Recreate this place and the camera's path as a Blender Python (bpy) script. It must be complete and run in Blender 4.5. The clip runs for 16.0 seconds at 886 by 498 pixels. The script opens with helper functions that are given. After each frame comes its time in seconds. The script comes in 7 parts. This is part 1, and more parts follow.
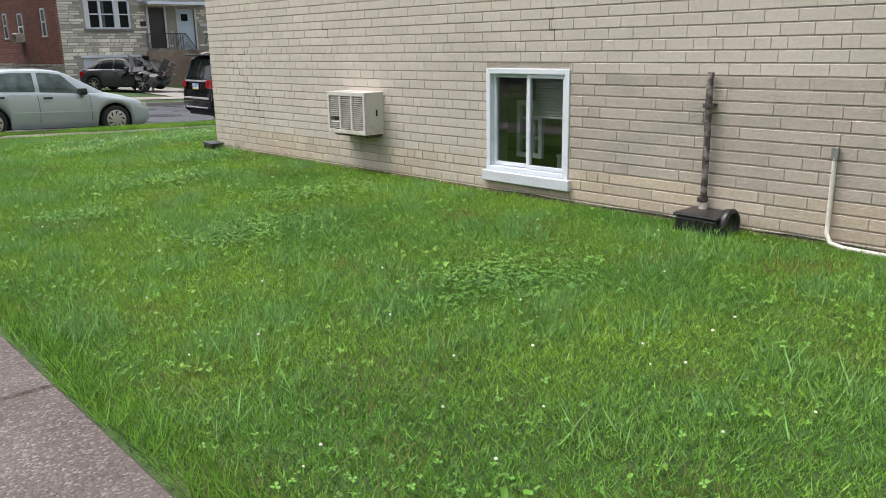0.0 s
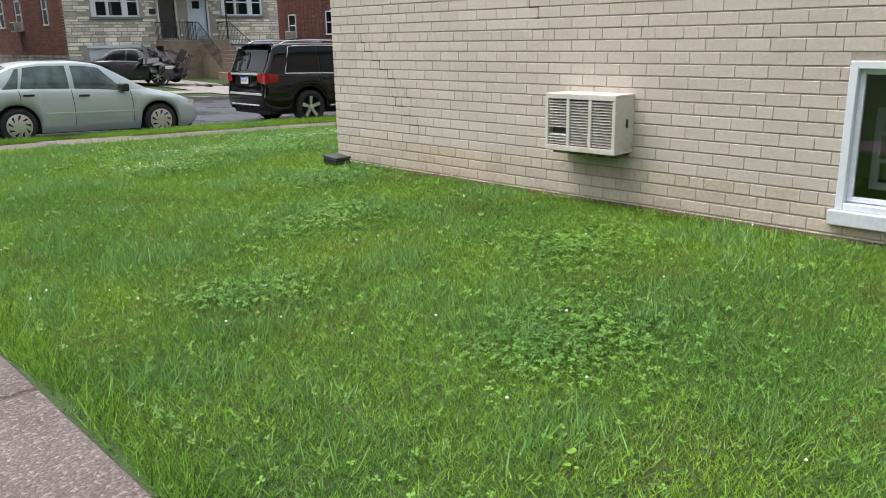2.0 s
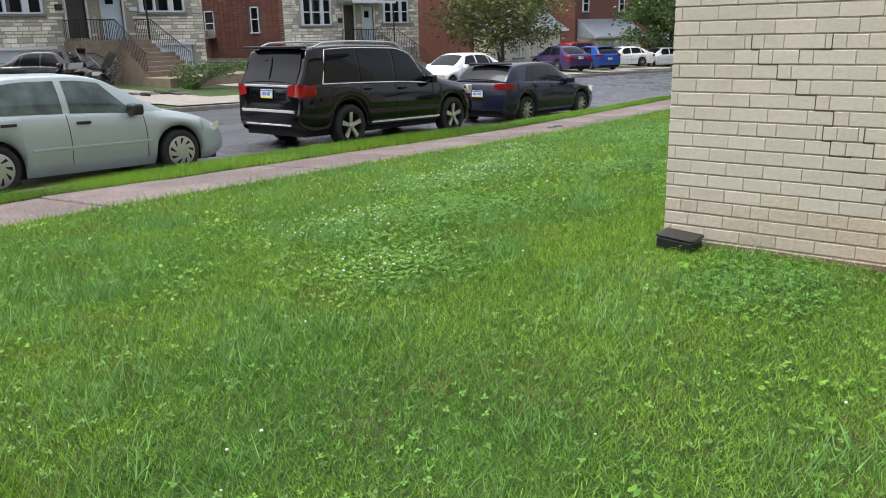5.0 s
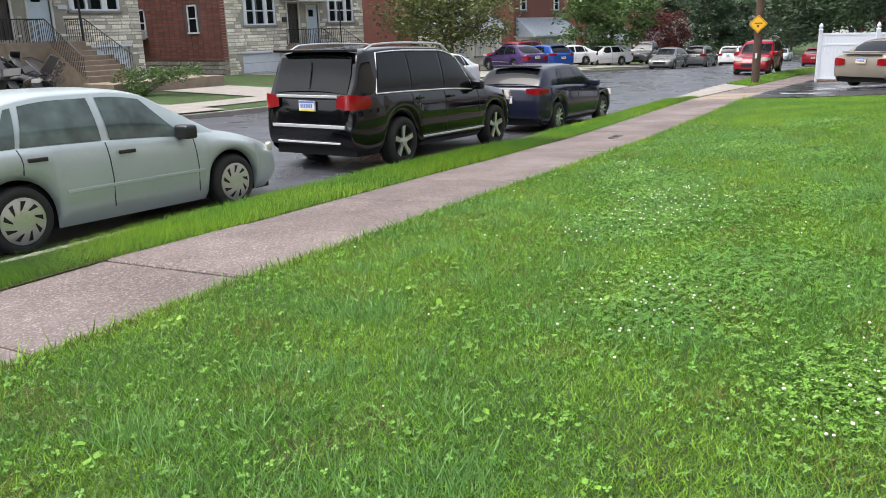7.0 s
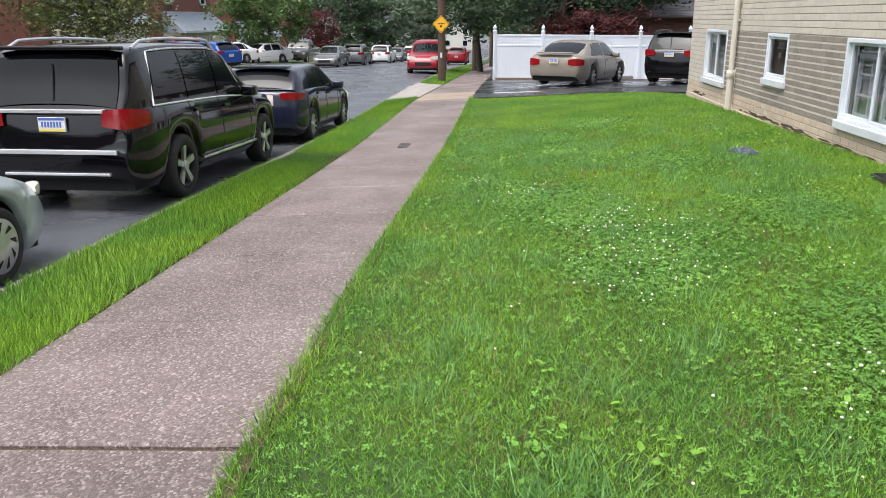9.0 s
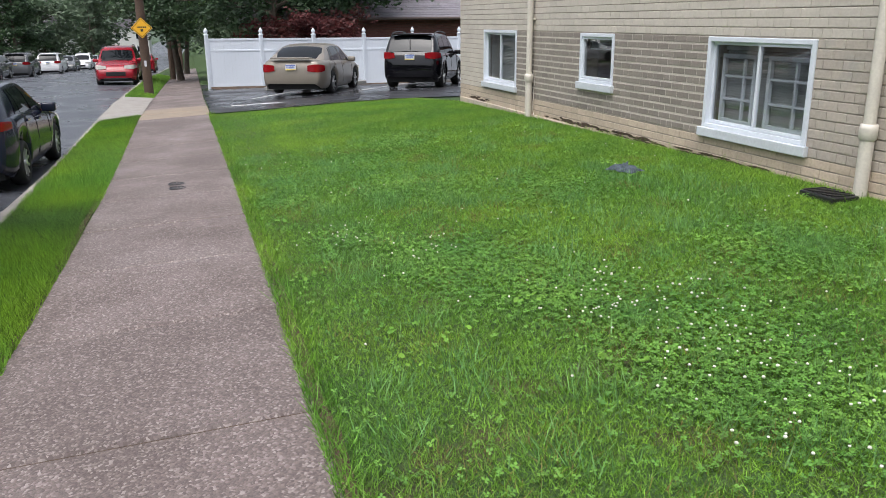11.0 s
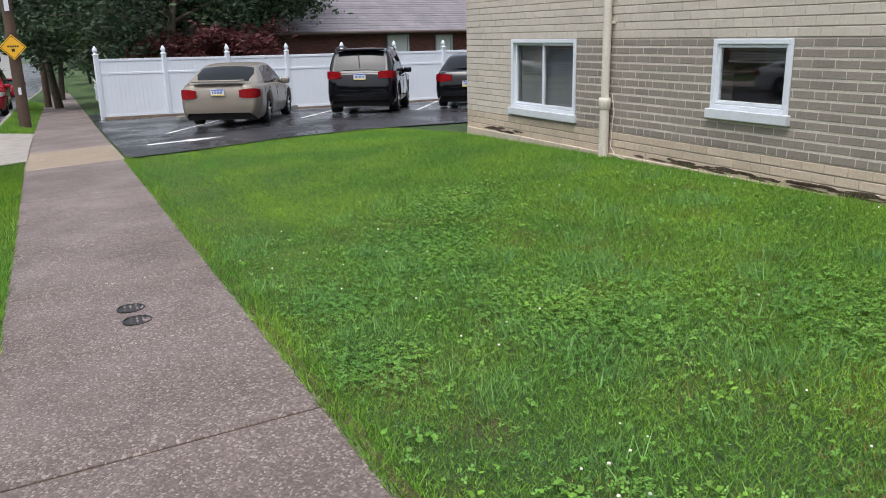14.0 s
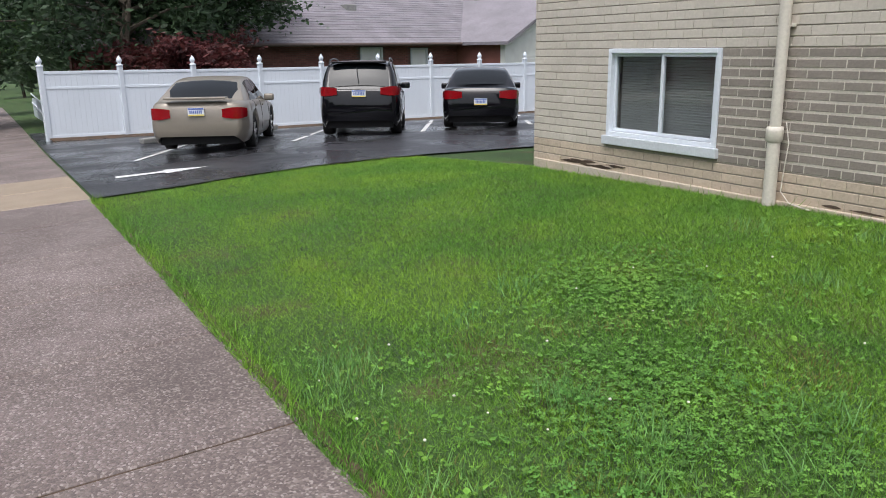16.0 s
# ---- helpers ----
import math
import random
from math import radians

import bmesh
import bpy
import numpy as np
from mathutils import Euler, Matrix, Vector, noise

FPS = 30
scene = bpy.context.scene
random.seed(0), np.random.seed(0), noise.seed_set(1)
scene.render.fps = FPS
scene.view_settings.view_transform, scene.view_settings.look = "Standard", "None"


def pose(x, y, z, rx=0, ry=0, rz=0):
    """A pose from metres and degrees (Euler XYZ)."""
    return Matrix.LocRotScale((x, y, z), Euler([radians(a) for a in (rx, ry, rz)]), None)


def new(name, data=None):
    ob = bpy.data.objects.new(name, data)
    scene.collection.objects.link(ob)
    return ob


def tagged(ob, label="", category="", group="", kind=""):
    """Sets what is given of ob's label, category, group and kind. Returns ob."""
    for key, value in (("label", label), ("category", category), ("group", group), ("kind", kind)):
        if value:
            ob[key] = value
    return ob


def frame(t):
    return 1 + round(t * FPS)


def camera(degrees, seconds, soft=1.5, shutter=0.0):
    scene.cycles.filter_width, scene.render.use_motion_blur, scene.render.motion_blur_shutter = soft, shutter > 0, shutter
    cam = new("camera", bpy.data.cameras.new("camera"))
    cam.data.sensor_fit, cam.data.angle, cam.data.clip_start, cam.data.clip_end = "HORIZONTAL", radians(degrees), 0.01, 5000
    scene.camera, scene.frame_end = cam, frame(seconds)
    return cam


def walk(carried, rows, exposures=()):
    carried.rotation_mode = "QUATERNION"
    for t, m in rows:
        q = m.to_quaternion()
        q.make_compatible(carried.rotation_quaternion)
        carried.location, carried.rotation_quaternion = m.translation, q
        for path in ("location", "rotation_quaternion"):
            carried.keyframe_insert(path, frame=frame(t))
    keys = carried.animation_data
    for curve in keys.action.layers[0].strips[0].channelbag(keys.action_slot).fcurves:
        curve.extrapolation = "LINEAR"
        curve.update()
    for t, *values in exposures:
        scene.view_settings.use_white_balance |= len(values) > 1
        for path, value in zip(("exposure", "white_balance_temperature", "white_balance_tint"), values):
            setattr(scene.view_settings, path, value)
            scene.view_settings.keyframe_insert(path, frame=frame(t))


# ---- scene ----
cam = camera(58.6, 16.0, 0.95)
METRES, EYE, TILT, LEAN, TURN = 25.9, 1.5, 0.0, 0.0, -42.0
ROWS = [
    (0.0, 0.0, 0.0, 0.0, -0.26, -14.46, 1.0),
    (0.5, -0.0232, 0.0284, 0.002, -0.45, -14.66, 0.94),
    (1.0, -0.0441, 0.0528, 0.0031, -0.63, -14.82, 0.96),
    (1.5, -0.0655, 0.0764, 0.0028, -0.77, -14.97, 0.97),
    (2.0, -0.0875, 0.0997, -0.0005, -1.31, -15.14, 1.05),
    (2.5, -0.1109, 0.1257, -0.0008, -2.97, -15.21, 1.07),
    (3.0, -0.1338, 0.1504, -0.0004, -4.39, -15.26, 1.26),
    (3.5, -0.1558, 0.1778, -0.0, -6.51, -15.38, 1.35),
    (4.0, -0.1782, 0.2031, 0.0013, -8.13, -15.41, 1.47),
    (4.5, -0.2008, 0.2287, 0.0028, -9.13, -15.45, 1.53),
    (5.0, -0.2225, 0.2517, 0.0038, -10.04, -15.52, 1.36),
    (7.5, -0.3173, 0.3786, 0.0065, -19.61, -15.81, 1.47),
    (8.0, -0.3308, 0.4056, 0.0067, -24.2, -15.91, 1.07),
    (8.5, -0.3428, 0.4328, 0.0062, -32.75, -16.1, 0.42),
    (9.0, -0.3482, 0.4627, 0.0064, -42.42, -16.33, 0.15),
    (11.5, -0.2964, 0.5952, 0.0041, -66.59, -15.99, 0.74),
    (12.0, -0.2774, 0.6177, 0.0032, -67.49, -15.71, 1.05),
    (12.5, -0.2589, 0.64, 0.0023, -69.05, -15.55, 1.21),
    (13.0, -0.2392, 0.663, 0.0016, -70.79, -15.44, 1.19),
    (13.5, -0.2203, 0.6847, 0.0011, -71.93, -15.33, 1.2),
    (14.0, -0.2002, 0.707, 0.0008, -73.26, -15.22, 1.17),
    (14.5, -0.1796, 0.7282, -0.0001, -74.26, -15.09, 1.14),
    (15.0, -0.1582, 0.7498, -0.0014, -75.16, -14.95, 1.04),
    (15.5, -0.1358, 0.7721, -0.0018, -76.15, -14.81, 0.87),
    (16.0, -0.1138, 0.7941, -0.0018, -77.27, -14.24, 0.69),
]
walk(cam, [(t, pose(0, 0, EYE, TILT, LEAN, TURN) @ pose(METRES * x, METRES * y, METRES * z, 90 + pitch, roll, yaw)) for t, x, y, z, yaw, pitch, roll in ROWS],
     exposures=[(0.0, 0.88, 6450, 11), (4.0, 0.88, 6450, 11), (7.5, 1.08, 6450, 11), (9.0, 1.0, 6400, 11), (11.5, 0.60, 6250, 11), (14.0, 0.56, 6250, 11), (16.0, 0.56, 6250, 11)])

# ---- world, sun, exposure ----
def nodes_of(owner):
    owner.use_nodes = True
    t = owner.node_tree
    return t.nodes, t.links


SUN_EL, SUN_AZ = 68.0, 316.0
world = bpy.data.worlds.new("overcast_sky")
scene.world = world
wn, wl = nodes_of(world)
sky = wn.new("ShaderNodeTexSky")
sky.sky_type = "NISHITA"
sky.sun_disc = False
sky.sun_elevation, sky.sun_rotation = radians(SUN_EL), radians(SUN_AZ)
sky.air_density, sky.dust_density, sky.ozone_density = 1.0, 6.0, 0.3
grey = wn.new("ShaderNodeHueSaturation")
grey.inputs["Saturation"].default_value = 0.42
wl.new(sky.outputs[0], grey.inputs["Color"])
wl.new(grey.outputs[0], wn["Background"].inputs["Color"])
wn["Background"].inputs["Strength"].default_value = 0.15
sun = new("sun", bpy.data.lights.new("sun", "SUN"))
sun.data.energy, sun.data.angle, sun.data.color = 0.8, radians(35), (1.0, 0.99, 0.97)
sun.matrix_world = pose(0, 0, 30, 90 - SUN_EL, 0, 180 - SUN_AZ)


# ---- materials ----
def material(name, rgb, rough=0.6, metal=0.0, spec=0.5, vary=0.12, scale=3.0, fine=40.0, bump=0.0, bump_scale=60.0,
             second=None, blotch=0.0, blotch_scale=0.7, piece=0.0, coat=0.0, island=0.0, wet=0.0):
    """Colour with variation at two scales, relief, blotches of a second colour and a tint for each piece."""
    m = bpy.data.materials.new(name)
    n, l = nodes_of(m)
    b = n["Principled BSDF"]
    b.inputs["Roughness"].default_value, b.inputs["Metallic"].default_value = rough, metal
    b.inputs["Specular IOR Level"].default_value = spec
    b.inputs["Coat Weight"].default_value = coat
    b.inputs["Coat Roughness"].default_value = 0.04
    geo = n.new("ShaderNodeNewGeometry")
    out = None

    def tex(sc, detail=4.0):
        t = n.new("ShaderNodeTexNoise")
        t.inputs["Scale"].default_value, t.inputs["Detail"].default_value = sc, detail
        l.new(geo.outputs["Position"], t.inputs["Vector"])
        return t.outputs["Fac"]

    def remap(sock, a, b2, lo, hi):
        r = n.new("ShaderNodeMapRange")
        r.inputs["From Min"].default_value, r.inputs["From Max"].default_value = a, b2
        r.inputs["To Min"].default_value, r.inputs["To Max"].default_value = lo, hi
        l.new(sock, r.inputs["Value"])
        return r.outputs[0]

    col = n.new("ShaderNodeRGB")
    col.outputs[0].default_value = (*rgb, 1)
    out = col.outputs[0]
    if second:
        mix = n.new("ShaderNodeMix")
        mix.data_type = "RGBA"
        mix.inputs["B"].default_value = (*second, 1)
        l.new(out, mix.inputs["A"])
        l.new(remap(tex(blotch_scale, 6), 0.62 - 0.3 * blotch, 0.72 - 0.2 * blotch, 0, 1), mix.inputs["Factor"])
        out = mix.outputs["Result"]

    def times(sock):
        nonlocal out
        hsv = n.new("ShaderNodeHueSaturation")
        l.new(out, hsv.inputs["Color"])
        l.new(sock, hsv.inputs["Value"])
        out = hsv.outputs[0]

    if vary:
        times(remap(tex(scale), 0.3, 0.7, 1 - vary, 1 + vary))
        times(remap(tex(fine, 2), 0.3, 0.7, 1 - vary, 1 + vary))
    if piece:
        info = n.new("ShaderNodeObjectInfo")
        times(remap(info.outputs["Random"], 0, 1, 1 - piece, 1 + piece))
    if island:
        times(remap(geo.outputs["Random Per Island"], 0, 1, 1 - island, 1 + island))
    l.new(out, b.inputs["Base Color"])
    if wet:
        l.new(remap(tex(0.6, 3), 0.4, 0.62, rough, max(0.05, rough - wet)), b.inputs["Roughness"])
    if bump:
        bp = n.new("ShaderNodeBump")
        bp.inputs["Strength"].default_value, bp.inputs["Distance"].default_value = 0.6, bump
        l.new(tex(bump_scale, 3), bp.inputs["Height"])
        l.new(bp.outputs[0], b.inputs["Normal"])
    return m


M_BRICK = material("cream_painted_brick", (0.51, 0.462, 0.40), 0.75, vary=0.05, scale=1.3, fine=35, bump=0.004, bump_scale=50, piece=0.05, island=0.05)
M_BRICK_TAN = material("bare_tan_brick", (0.50, 0.42, 0.325), 0.8, vary=0.09, scale=2, fine=35, bump=0.005, bump_scale=50, piece=0.10, island=0.10, second=(0.47, 0.42, 0.35), blotch=0.6)
M_BRICK_GREY = material("grey_weathered_brick", (0.24, 0.208, 0.18), 0.8, vary=0.07, scale=2, fine=35, bump=0.005, bump_scale=50, piece=0.10, island=0.10)
M_MORTAR = material("dark_mortar", (0.33, 0.29, 0.245), 0.9, vary=0.1, bump=0.003)
M_MORTAR_LIGHT = material("pale_mortar", (0.52, 0.475, 0.41), 0.9, vary=0.1, bump=0.003)
M_VINYL = material("white_vinyl", (0.68, 0.72, 0.78), 0.35, vary=0.03)
M_FENCE = material("white_vinyl_fence", (0.68, 0.73, 0.79), 0.4, vary=0.03, scale=0.8)
M_SILL = material("painted_sill", (0.58, 0.61, 0.65), 0.5, vary=0.06)
M_PIPE_TAN = material("tan_painted_pipe", (0.63, 0.585, 0.51), 0.5, vary=0.06)
M_BLACK = material("black_plastic", (0.018, 0.018, 0.02), 0.35, vary=0.1)
M_RUST = material("dark_corroded_pipe", (0.07, 0.055, 0.05), 0.6, vary=0.25, second=(0.25, 0.22, 0.2), blotch=0.5, blotch_scale=14)
M_WHITE_PIPE = material("white_conduit", (0.66, 0.62, 0.55), 0.5, vary=0.06)
M_AC = material("off_white_metal", (0.58, 0.56, 0.52), 0.45, vary=0.05, second=(0.5, 0.44, 0.36), blotch=0.3, blotch_scale=6)
M_AC_DARK = material("grille_shadow_metal", (0.10, 0.10, 0.10), 0.6)
M_ASPHALT = material("wet_asphalt", (0.07, 0.074, 0.086), 0.42, vary=0.15, scale=0.5, fine=90, bump=0.004, bump_scale=160, wet=0.22)
M_LOT = material("sealed_wet_blacktop", (0.028, 0.028, 0.032), 0.42, vary=0.2, scale=0.8, fine=90, bump=0.004, bump_scale=160, wet=0.28)
M_LINE = material("white_road_paint", (0.6, 0.6, 0.6), 0.6, vary=0.1, fine=60)
M_KERB = material("kerb_concrete", (0.27, 0.25, 0.225), 0.8, vary=0.15, bump=0.004)
M_DIRT = material("dark_soil", (0.07, 0.045, 0.028), 0.95, vary=0.3, bump=0.02, bump_scale=30)
M_GLASS = material("dark_window_glass", (0.008, 0.010, 0.012), 0.03, spec=0.25, vary=0)
M_PALE_GLASS = material("pale_green_car_glass", (0.075, 0.105, 0.10), 0.04, spec=0.6, vary=0.35, scale=2.2, fine=5)
M_TYRE = material("tyre_rubber", (0.02, 0.02, 0.02), 0.75, vary=0.15)
M_ALLOY = material("alloy_rim", (0.62, 0.62, 0.63), 0.3, 0.75, vary=0.05)
M_CHROME = material("chrome_trim", (0.85, 0.86, 0.88), 0.22, 0.7, vary=0)
M_TAIL = material("red_tail_lamp", (0.25, 0.004, 0.008), 0.12, spec=0.5, coat=0.2, vary=0.05)
M_HEAD = material("clear_head_lamp", (0.72, 0.70, 0.64), 0.1, spec=0.8, coat=0.5, vary=0.03)
M_AMBER = material("amber_lens", (0.65, 0.26, 0.04), 0.15, coat=0.5, vary=0)
M_PLATE = material("licence_plate_white", (0.68, 0.70, 0.74), 0.4, vary=0.03)
M_PLATE_Y = material("licence_plate_yellow", (0.75, 0.62, 0.12), 0.4, vary=0.03)
M_PLATE_B = material("licence_plate_blue", (0.08, 0.14, 0.42), 0.4, vary=0.03)
M_UNDER = material("underbody_and_shade_black", (0.012, 0.012, 0.013), 0.8, vary=0)
M_SEAT = material("grey_cloth_seat", (0.10, 0.10, 0.10), 0.9, vary=0.1)
M_BARK = material("bark", (0.075, 0.06, 0.045), 0.9, vary=0.25, scale=5, bump=0.02, bump_scale=20)
M_POLE = material("creosoted_wood_pole", (0.085, 0.055, 0.038), 0.85, vary=0.25, scale=2, fine=30, bump=0.01, bump_scale=25)
M_STONE = material("pale_fieldstone", (0.70, 0.66, 0.57), 0.85, vary=0.14, scale=1.2, fine=18, bump=0.02, bump_scale=10, island=0.38)
M_STONE_MORTAR = material("buff_mortar", (0.36, 0.34, 0.29), 0.9, vary=0.1)
M_STONE_BASE = material("grey_rubble_stone", (0.22, 0.21, 0.19), 0.9, vary=0.25, scale=2, fine=14, bump=0.03, bump_scale=6, island=0.3)
M_REDBRICK = material("red_house_brick", (0.17, 0.066, 0.052), 0.85, vary=0.12, scale=1, fine=20, island=0.22)
M_RED_MORTAR = material("grey_brown_mortar", (0.10, 0.075, 0.065), 0.9, vary=0.1)
M_SHINGLE = material("grey_roof_shingle", (0.20, 0.185, 0.205), 0.9, vary=0.12, scale=1, fine=14, bump=0.02, bump_scale=12, island=0.1)
M_SLATE = material("slate_blue_metal_roof", (0.26, 0.30, 0.34), 0.6, vary=0.1)
M_WOOD_DOOR = material("dark_storm_door", (0.06, 0.05, 0.045), 0.4, vary=0.15)
M_BLUE_DOOR = material("pale_blue_door", (0.55, 0.66, 0.74), 0.45, vary=0.05)
M_GARAGE = material("pale_garage_door", (0.62, 0.68, 0.73), 0.5, vary=0.05)
M_STEP = material("brown_concrete_step", (0.25, 0.20, 0.15), 0.85, vary=0.15, bump=0.005)
M_IRON = material("black_wrought_iron", (0.02, 0.02, 0.022), 0.5, vary=0.1)
M_YELLOW = material("yellow_sign_paint", (0.85, 0.46, 0.02), 0.5, vary=0.04)
M_INK = material("sign_black", (0.02, 0.02, 0.02), 0.6, vary=0)
M_CLOTH = material("grey_blue_wet_cloth", (0.06, 0.078, 0.095), 0.9, vary=0.3, scale=15, bump=0.02, bump_scale=30)
M_BLIND = material("white_blind_slats", (0.72, 0.73, 0.72), 0.6, vary=0.03)
M_ROOM = material("room_wall_beige", (0.42, 0.39, 0.33), 0.8, vary=0.06)
M_STAIN = material("crumbled_dark_mortar", (0.085, 0.06, 0.042), 0.95, vary=0.3, scale=9, bump=0.02)
M_GRANITE = material("grey_concrete_block", (0.22, 0.22, 0.21), 0.85, vary=0.15)
M_DARKROOF = material("brown_fascia", (0.10, 0.07, 0.06), 0.7, vary=0.1)
M_STUCCO = material("pale_stucco", (0.66, 0.66, 0.63), 0.85, vary=0.05)


def paint(name, rgb, rough=0.28, metal=0.0):
    return material(name, rgb, rough, metal, vary=0.02, coat=0.25, spec=0.35)


def exposed_aggregate(name, tone=1.0):
    """Washed pebble concrete: pinkish brown matrix, pale and dark pebbles, damp sheen."""
    m = bpy.data.materials.new(name)
    n, l = nodes_of(m)
    b = n["Principled BSDF"]
    geo = n.new("ShaderNodeNewGeometry")
    vor = n.new("ShaderNodeTexVoronoi")
    vor.inputs["Scale"].default_value = 82
    l.new(geo.outputs["Position"], vor.inputs["Vector"])
    ramp = n.new("ShaderNodeValToRGB")
    el = ramp.color_ramp.elements
    el[0].position, el[0].color = 0.0, (0.085, 0.066, 0.060, 1)
    el[1].position, el[1].color = 1.0, (0.30, 0.262, 0.245, 1)
    for p, c in ((0.45, (0.125, 0.098, 0.090, 1)), (0.72, (0.155, 0.12, 0.112, 1)), (0.9, (0.215, 0.18, 0.168, 1))):
        e = el.new(p)
        e.color = c
    sep = n.new("ShaderNodeSeparateColor")
    l.new(vor.outputs["Color"], sep.inputs[0])
    l.new(sep.outputs[0], ramp.inputs[0])
    big = n.new("ShaderNodeTexNoise")
    big.inputs["Scale"].default_value, big.inputs["Detail"].default_value = 0.9, 6
    l.new(geo.outputs["Position"], big.inputs["Vector"])
    r = n.new("ShaderNodeMapRange")
    r.inputs["From Min"].default_value, r.inputs["From Max"].default_value = 0.3, 0.7
    r.inputs["To Min"].default_value, r.inputs["To Max"].default_value = 0.85, 1.25
    l.new(big.outputs["Fac"], r.inputs["Value"])
    info = n.new("ShaderNodeObjectInfo")
    r2 = n.new("ShaderNodeMapRange")
    r2.inputs["To Min"].default_value, r2.inputs["To Max"].default_value = 0.93 * tone, 1.07 * tone
    l.new(info.outputs["Random"], r2.inputs["Value"])
    mul = n.new("ShaderNodeMath")
    mul.operation = "MULTIPLY"
    l.new(r.outputs[0], mul.inputs[0])
    l.new(r2.outputs[0], mul.inputs[1])
    hsv = n.new("ShaderNodeHueSaturation")
    l.new(ramp.outputs[0], hsv.inputs["Color"])
    l.new(mul.outputs[0], hsv.inputs["Value"])
    l.new(hsv.outputs[0], b.inputs["Base Color"])
    rr = n.new("ShaderNodeMapRange")
    rr.inputs["From Min"].default_value, rr.inputs["From Max"].default_value = 0.4, 0.65
    rr.inputs["To Min"].default_value, rr.inputs["To Max"].default_value = 0.8, 0.5
    l.new(big.outputs["Fac"], rr.inputs["Value"])
    l.new(rr.outputs[0], b.inputs["Roughness"])
    bp = n.new("ShaderNodeBump")
    bp.invert = True
    bp.inputs["Strength"].default_value, bp.inputs["Distance"].default_value = 0.5, 0.006
    l.new(vor.outputs["Distance"], bp.inputs["Height"])
    l.new(bp.outputs[0], b.inputs["Normal"])
    return m


M_WALK = exposed_aggregate("exposed_aggregate_concrete", 1.0)
M_PATH = exposed_aggregate("older_aggregate_concrete", 0.72)
M_TAN_SLAB = material("tan_plain_concrete", (0.26, 0.205, 0.15), 0.6, vary=0.1, bump=0.003)
M_WHITE_METAL = paint("white_car_paint", (0.78, 0.79, 0.80))


def leaf_material(name, rgb, vary=0.35, second=None, rough=0.5, patch_scale=0.8, trans=0.3):
    """Leaves and blades: a tint for each leaf, patches over the plan, some light let through."""
    m = bpy.data.materials.new(name)
    n, l = nodes_of(m)
    b = n["Principled BSDF"]
    geo = n.new("ShaderNodeNewGeometry")
    col = n.new("ShaderNodeMix")
    col.data_type = "RGBA"
    col.inputs["A"].default_value = (*rgb, 1)
    col.inputs["B"].default_value = (*(second or tuple(c * 1.5 for c in rgb)), 1)
    big = n.new("ShaderNodeTexNoise")
    big.inputs["Scale"].default_value, big.inputs["Detail"].default_value = patch_scale, 5
    l.new(geo.outputs["Position"], big.inputs["Vector"])
    r = n.new("ShaderNodeMapRange")
    r.inputs["From Min"].default_value, r.inputs["From Max"].default_value = 0.38, 0.66
    l.new(big.outputs["Fac"], r.inputs["Value"])
    l.new(r.outputs[0], col.inputs["Factor"])
    hsv = n.new("ShaderNodeHueSaturation")
    rv = n.new("ShaderNodeMapRange")
    rv.inputs["To Min"].default_value, rv.inputs["To Max"].default_value = 1 - vary, 1 + vary
    l.new(geo.outputs["Random Per Island"], rv.inputs["Value"])
    l.new(rv.outputs[0], hsv.inputs["Value"])
    l.new(col.outputs["Result"], hsv.inputs["Color"])
    l.new(hsv.outputs[0], b.inputs["Base Color"])
    b.inputs["Roughness"].default_value = rough
    b.inputs["Specular IOR Level"].default_value = 0.35
    if trans:
        t = n.new("ShaderNodeBsdfTranslucent")
        l.new(hsv.outputs[0], t.inputs["Color"])
        mix = n.new("ShaderNodeMixShader")
        mix.inputs[0].default_value = trans
        l.new(b.outputs[0], mix.inputs[1])
        l.new(t.outputs[0], mix.inputs[2])
        l.new(mix.outputs[0], n["Material Output"].inputs["Surface"])
    return m


M_GRASS = leaf_material("grass_blades", (0.125, 0.28, 0.036), 0.65, (0.215, 0.375, 0.036), 0.5, 0.7)
M_GRASS_BLUE = leaf_material("blue_green_grass_blades", (0.16, 0.33, 0.10), 0.45, (0.20, 0.38, 0.11), 0.45, 1.0)
M_CLOVER = leaf_material("clover_leaves", (0.095, 0.235, 0.042), 0.5, (0.16, 0.32, 0.05), 0.55, 1.5)
M_WEED = leaf_material("bright_weed_leaves", (0.12, 0.28, 0.035), 0.35, (0.19, 0.37, 0.04), 0.5, 1.5)
M_DRYGRASS = leaf_material("straw_blades", (0.24, 0.19, 0.07), 0.3, (0.20, 0.21, 0.06), 0.7, 1.0)
M_FLOWER = material("white_clover_flower", (0.72, 0.70, 0.62), 0.8, vary=0.1, island=0.1)
# dark tone: the shade between grass blades is put into the ground colour
M_TURF = material("blade_shaded_turf", (0.032, 0.07, 0.012), 0.9, vary=0.25, scale=1.2, fine=70, bump=0.03, bump_scale=60, second=(0.06, 0.055, 0.02), blotch=0.25, blotch_scale=1.6)
M_LEAF = leaf_material("tree_leaves", (0.075, 0.135, 0.04), 0.45, (0.11, 0.18, 0.055))
M_LEAF_DARK = leaf_material("dark_conifer_leaves", (0.042, 0.075, 0.040), 0.45, (0.06, 0.105, 0.045))
M_LEAF_RED = leaf_material("purple_red_leaves", (0.075, 0.02, 0.022), 0.4, (0.12, 0.035, 0.03))
M_LEAF_OLIVE = leaf_material("olive_bronze_leaves", (0.10, 0.135, 0.045), 0.45, (0.14, 0.15, 0.05))
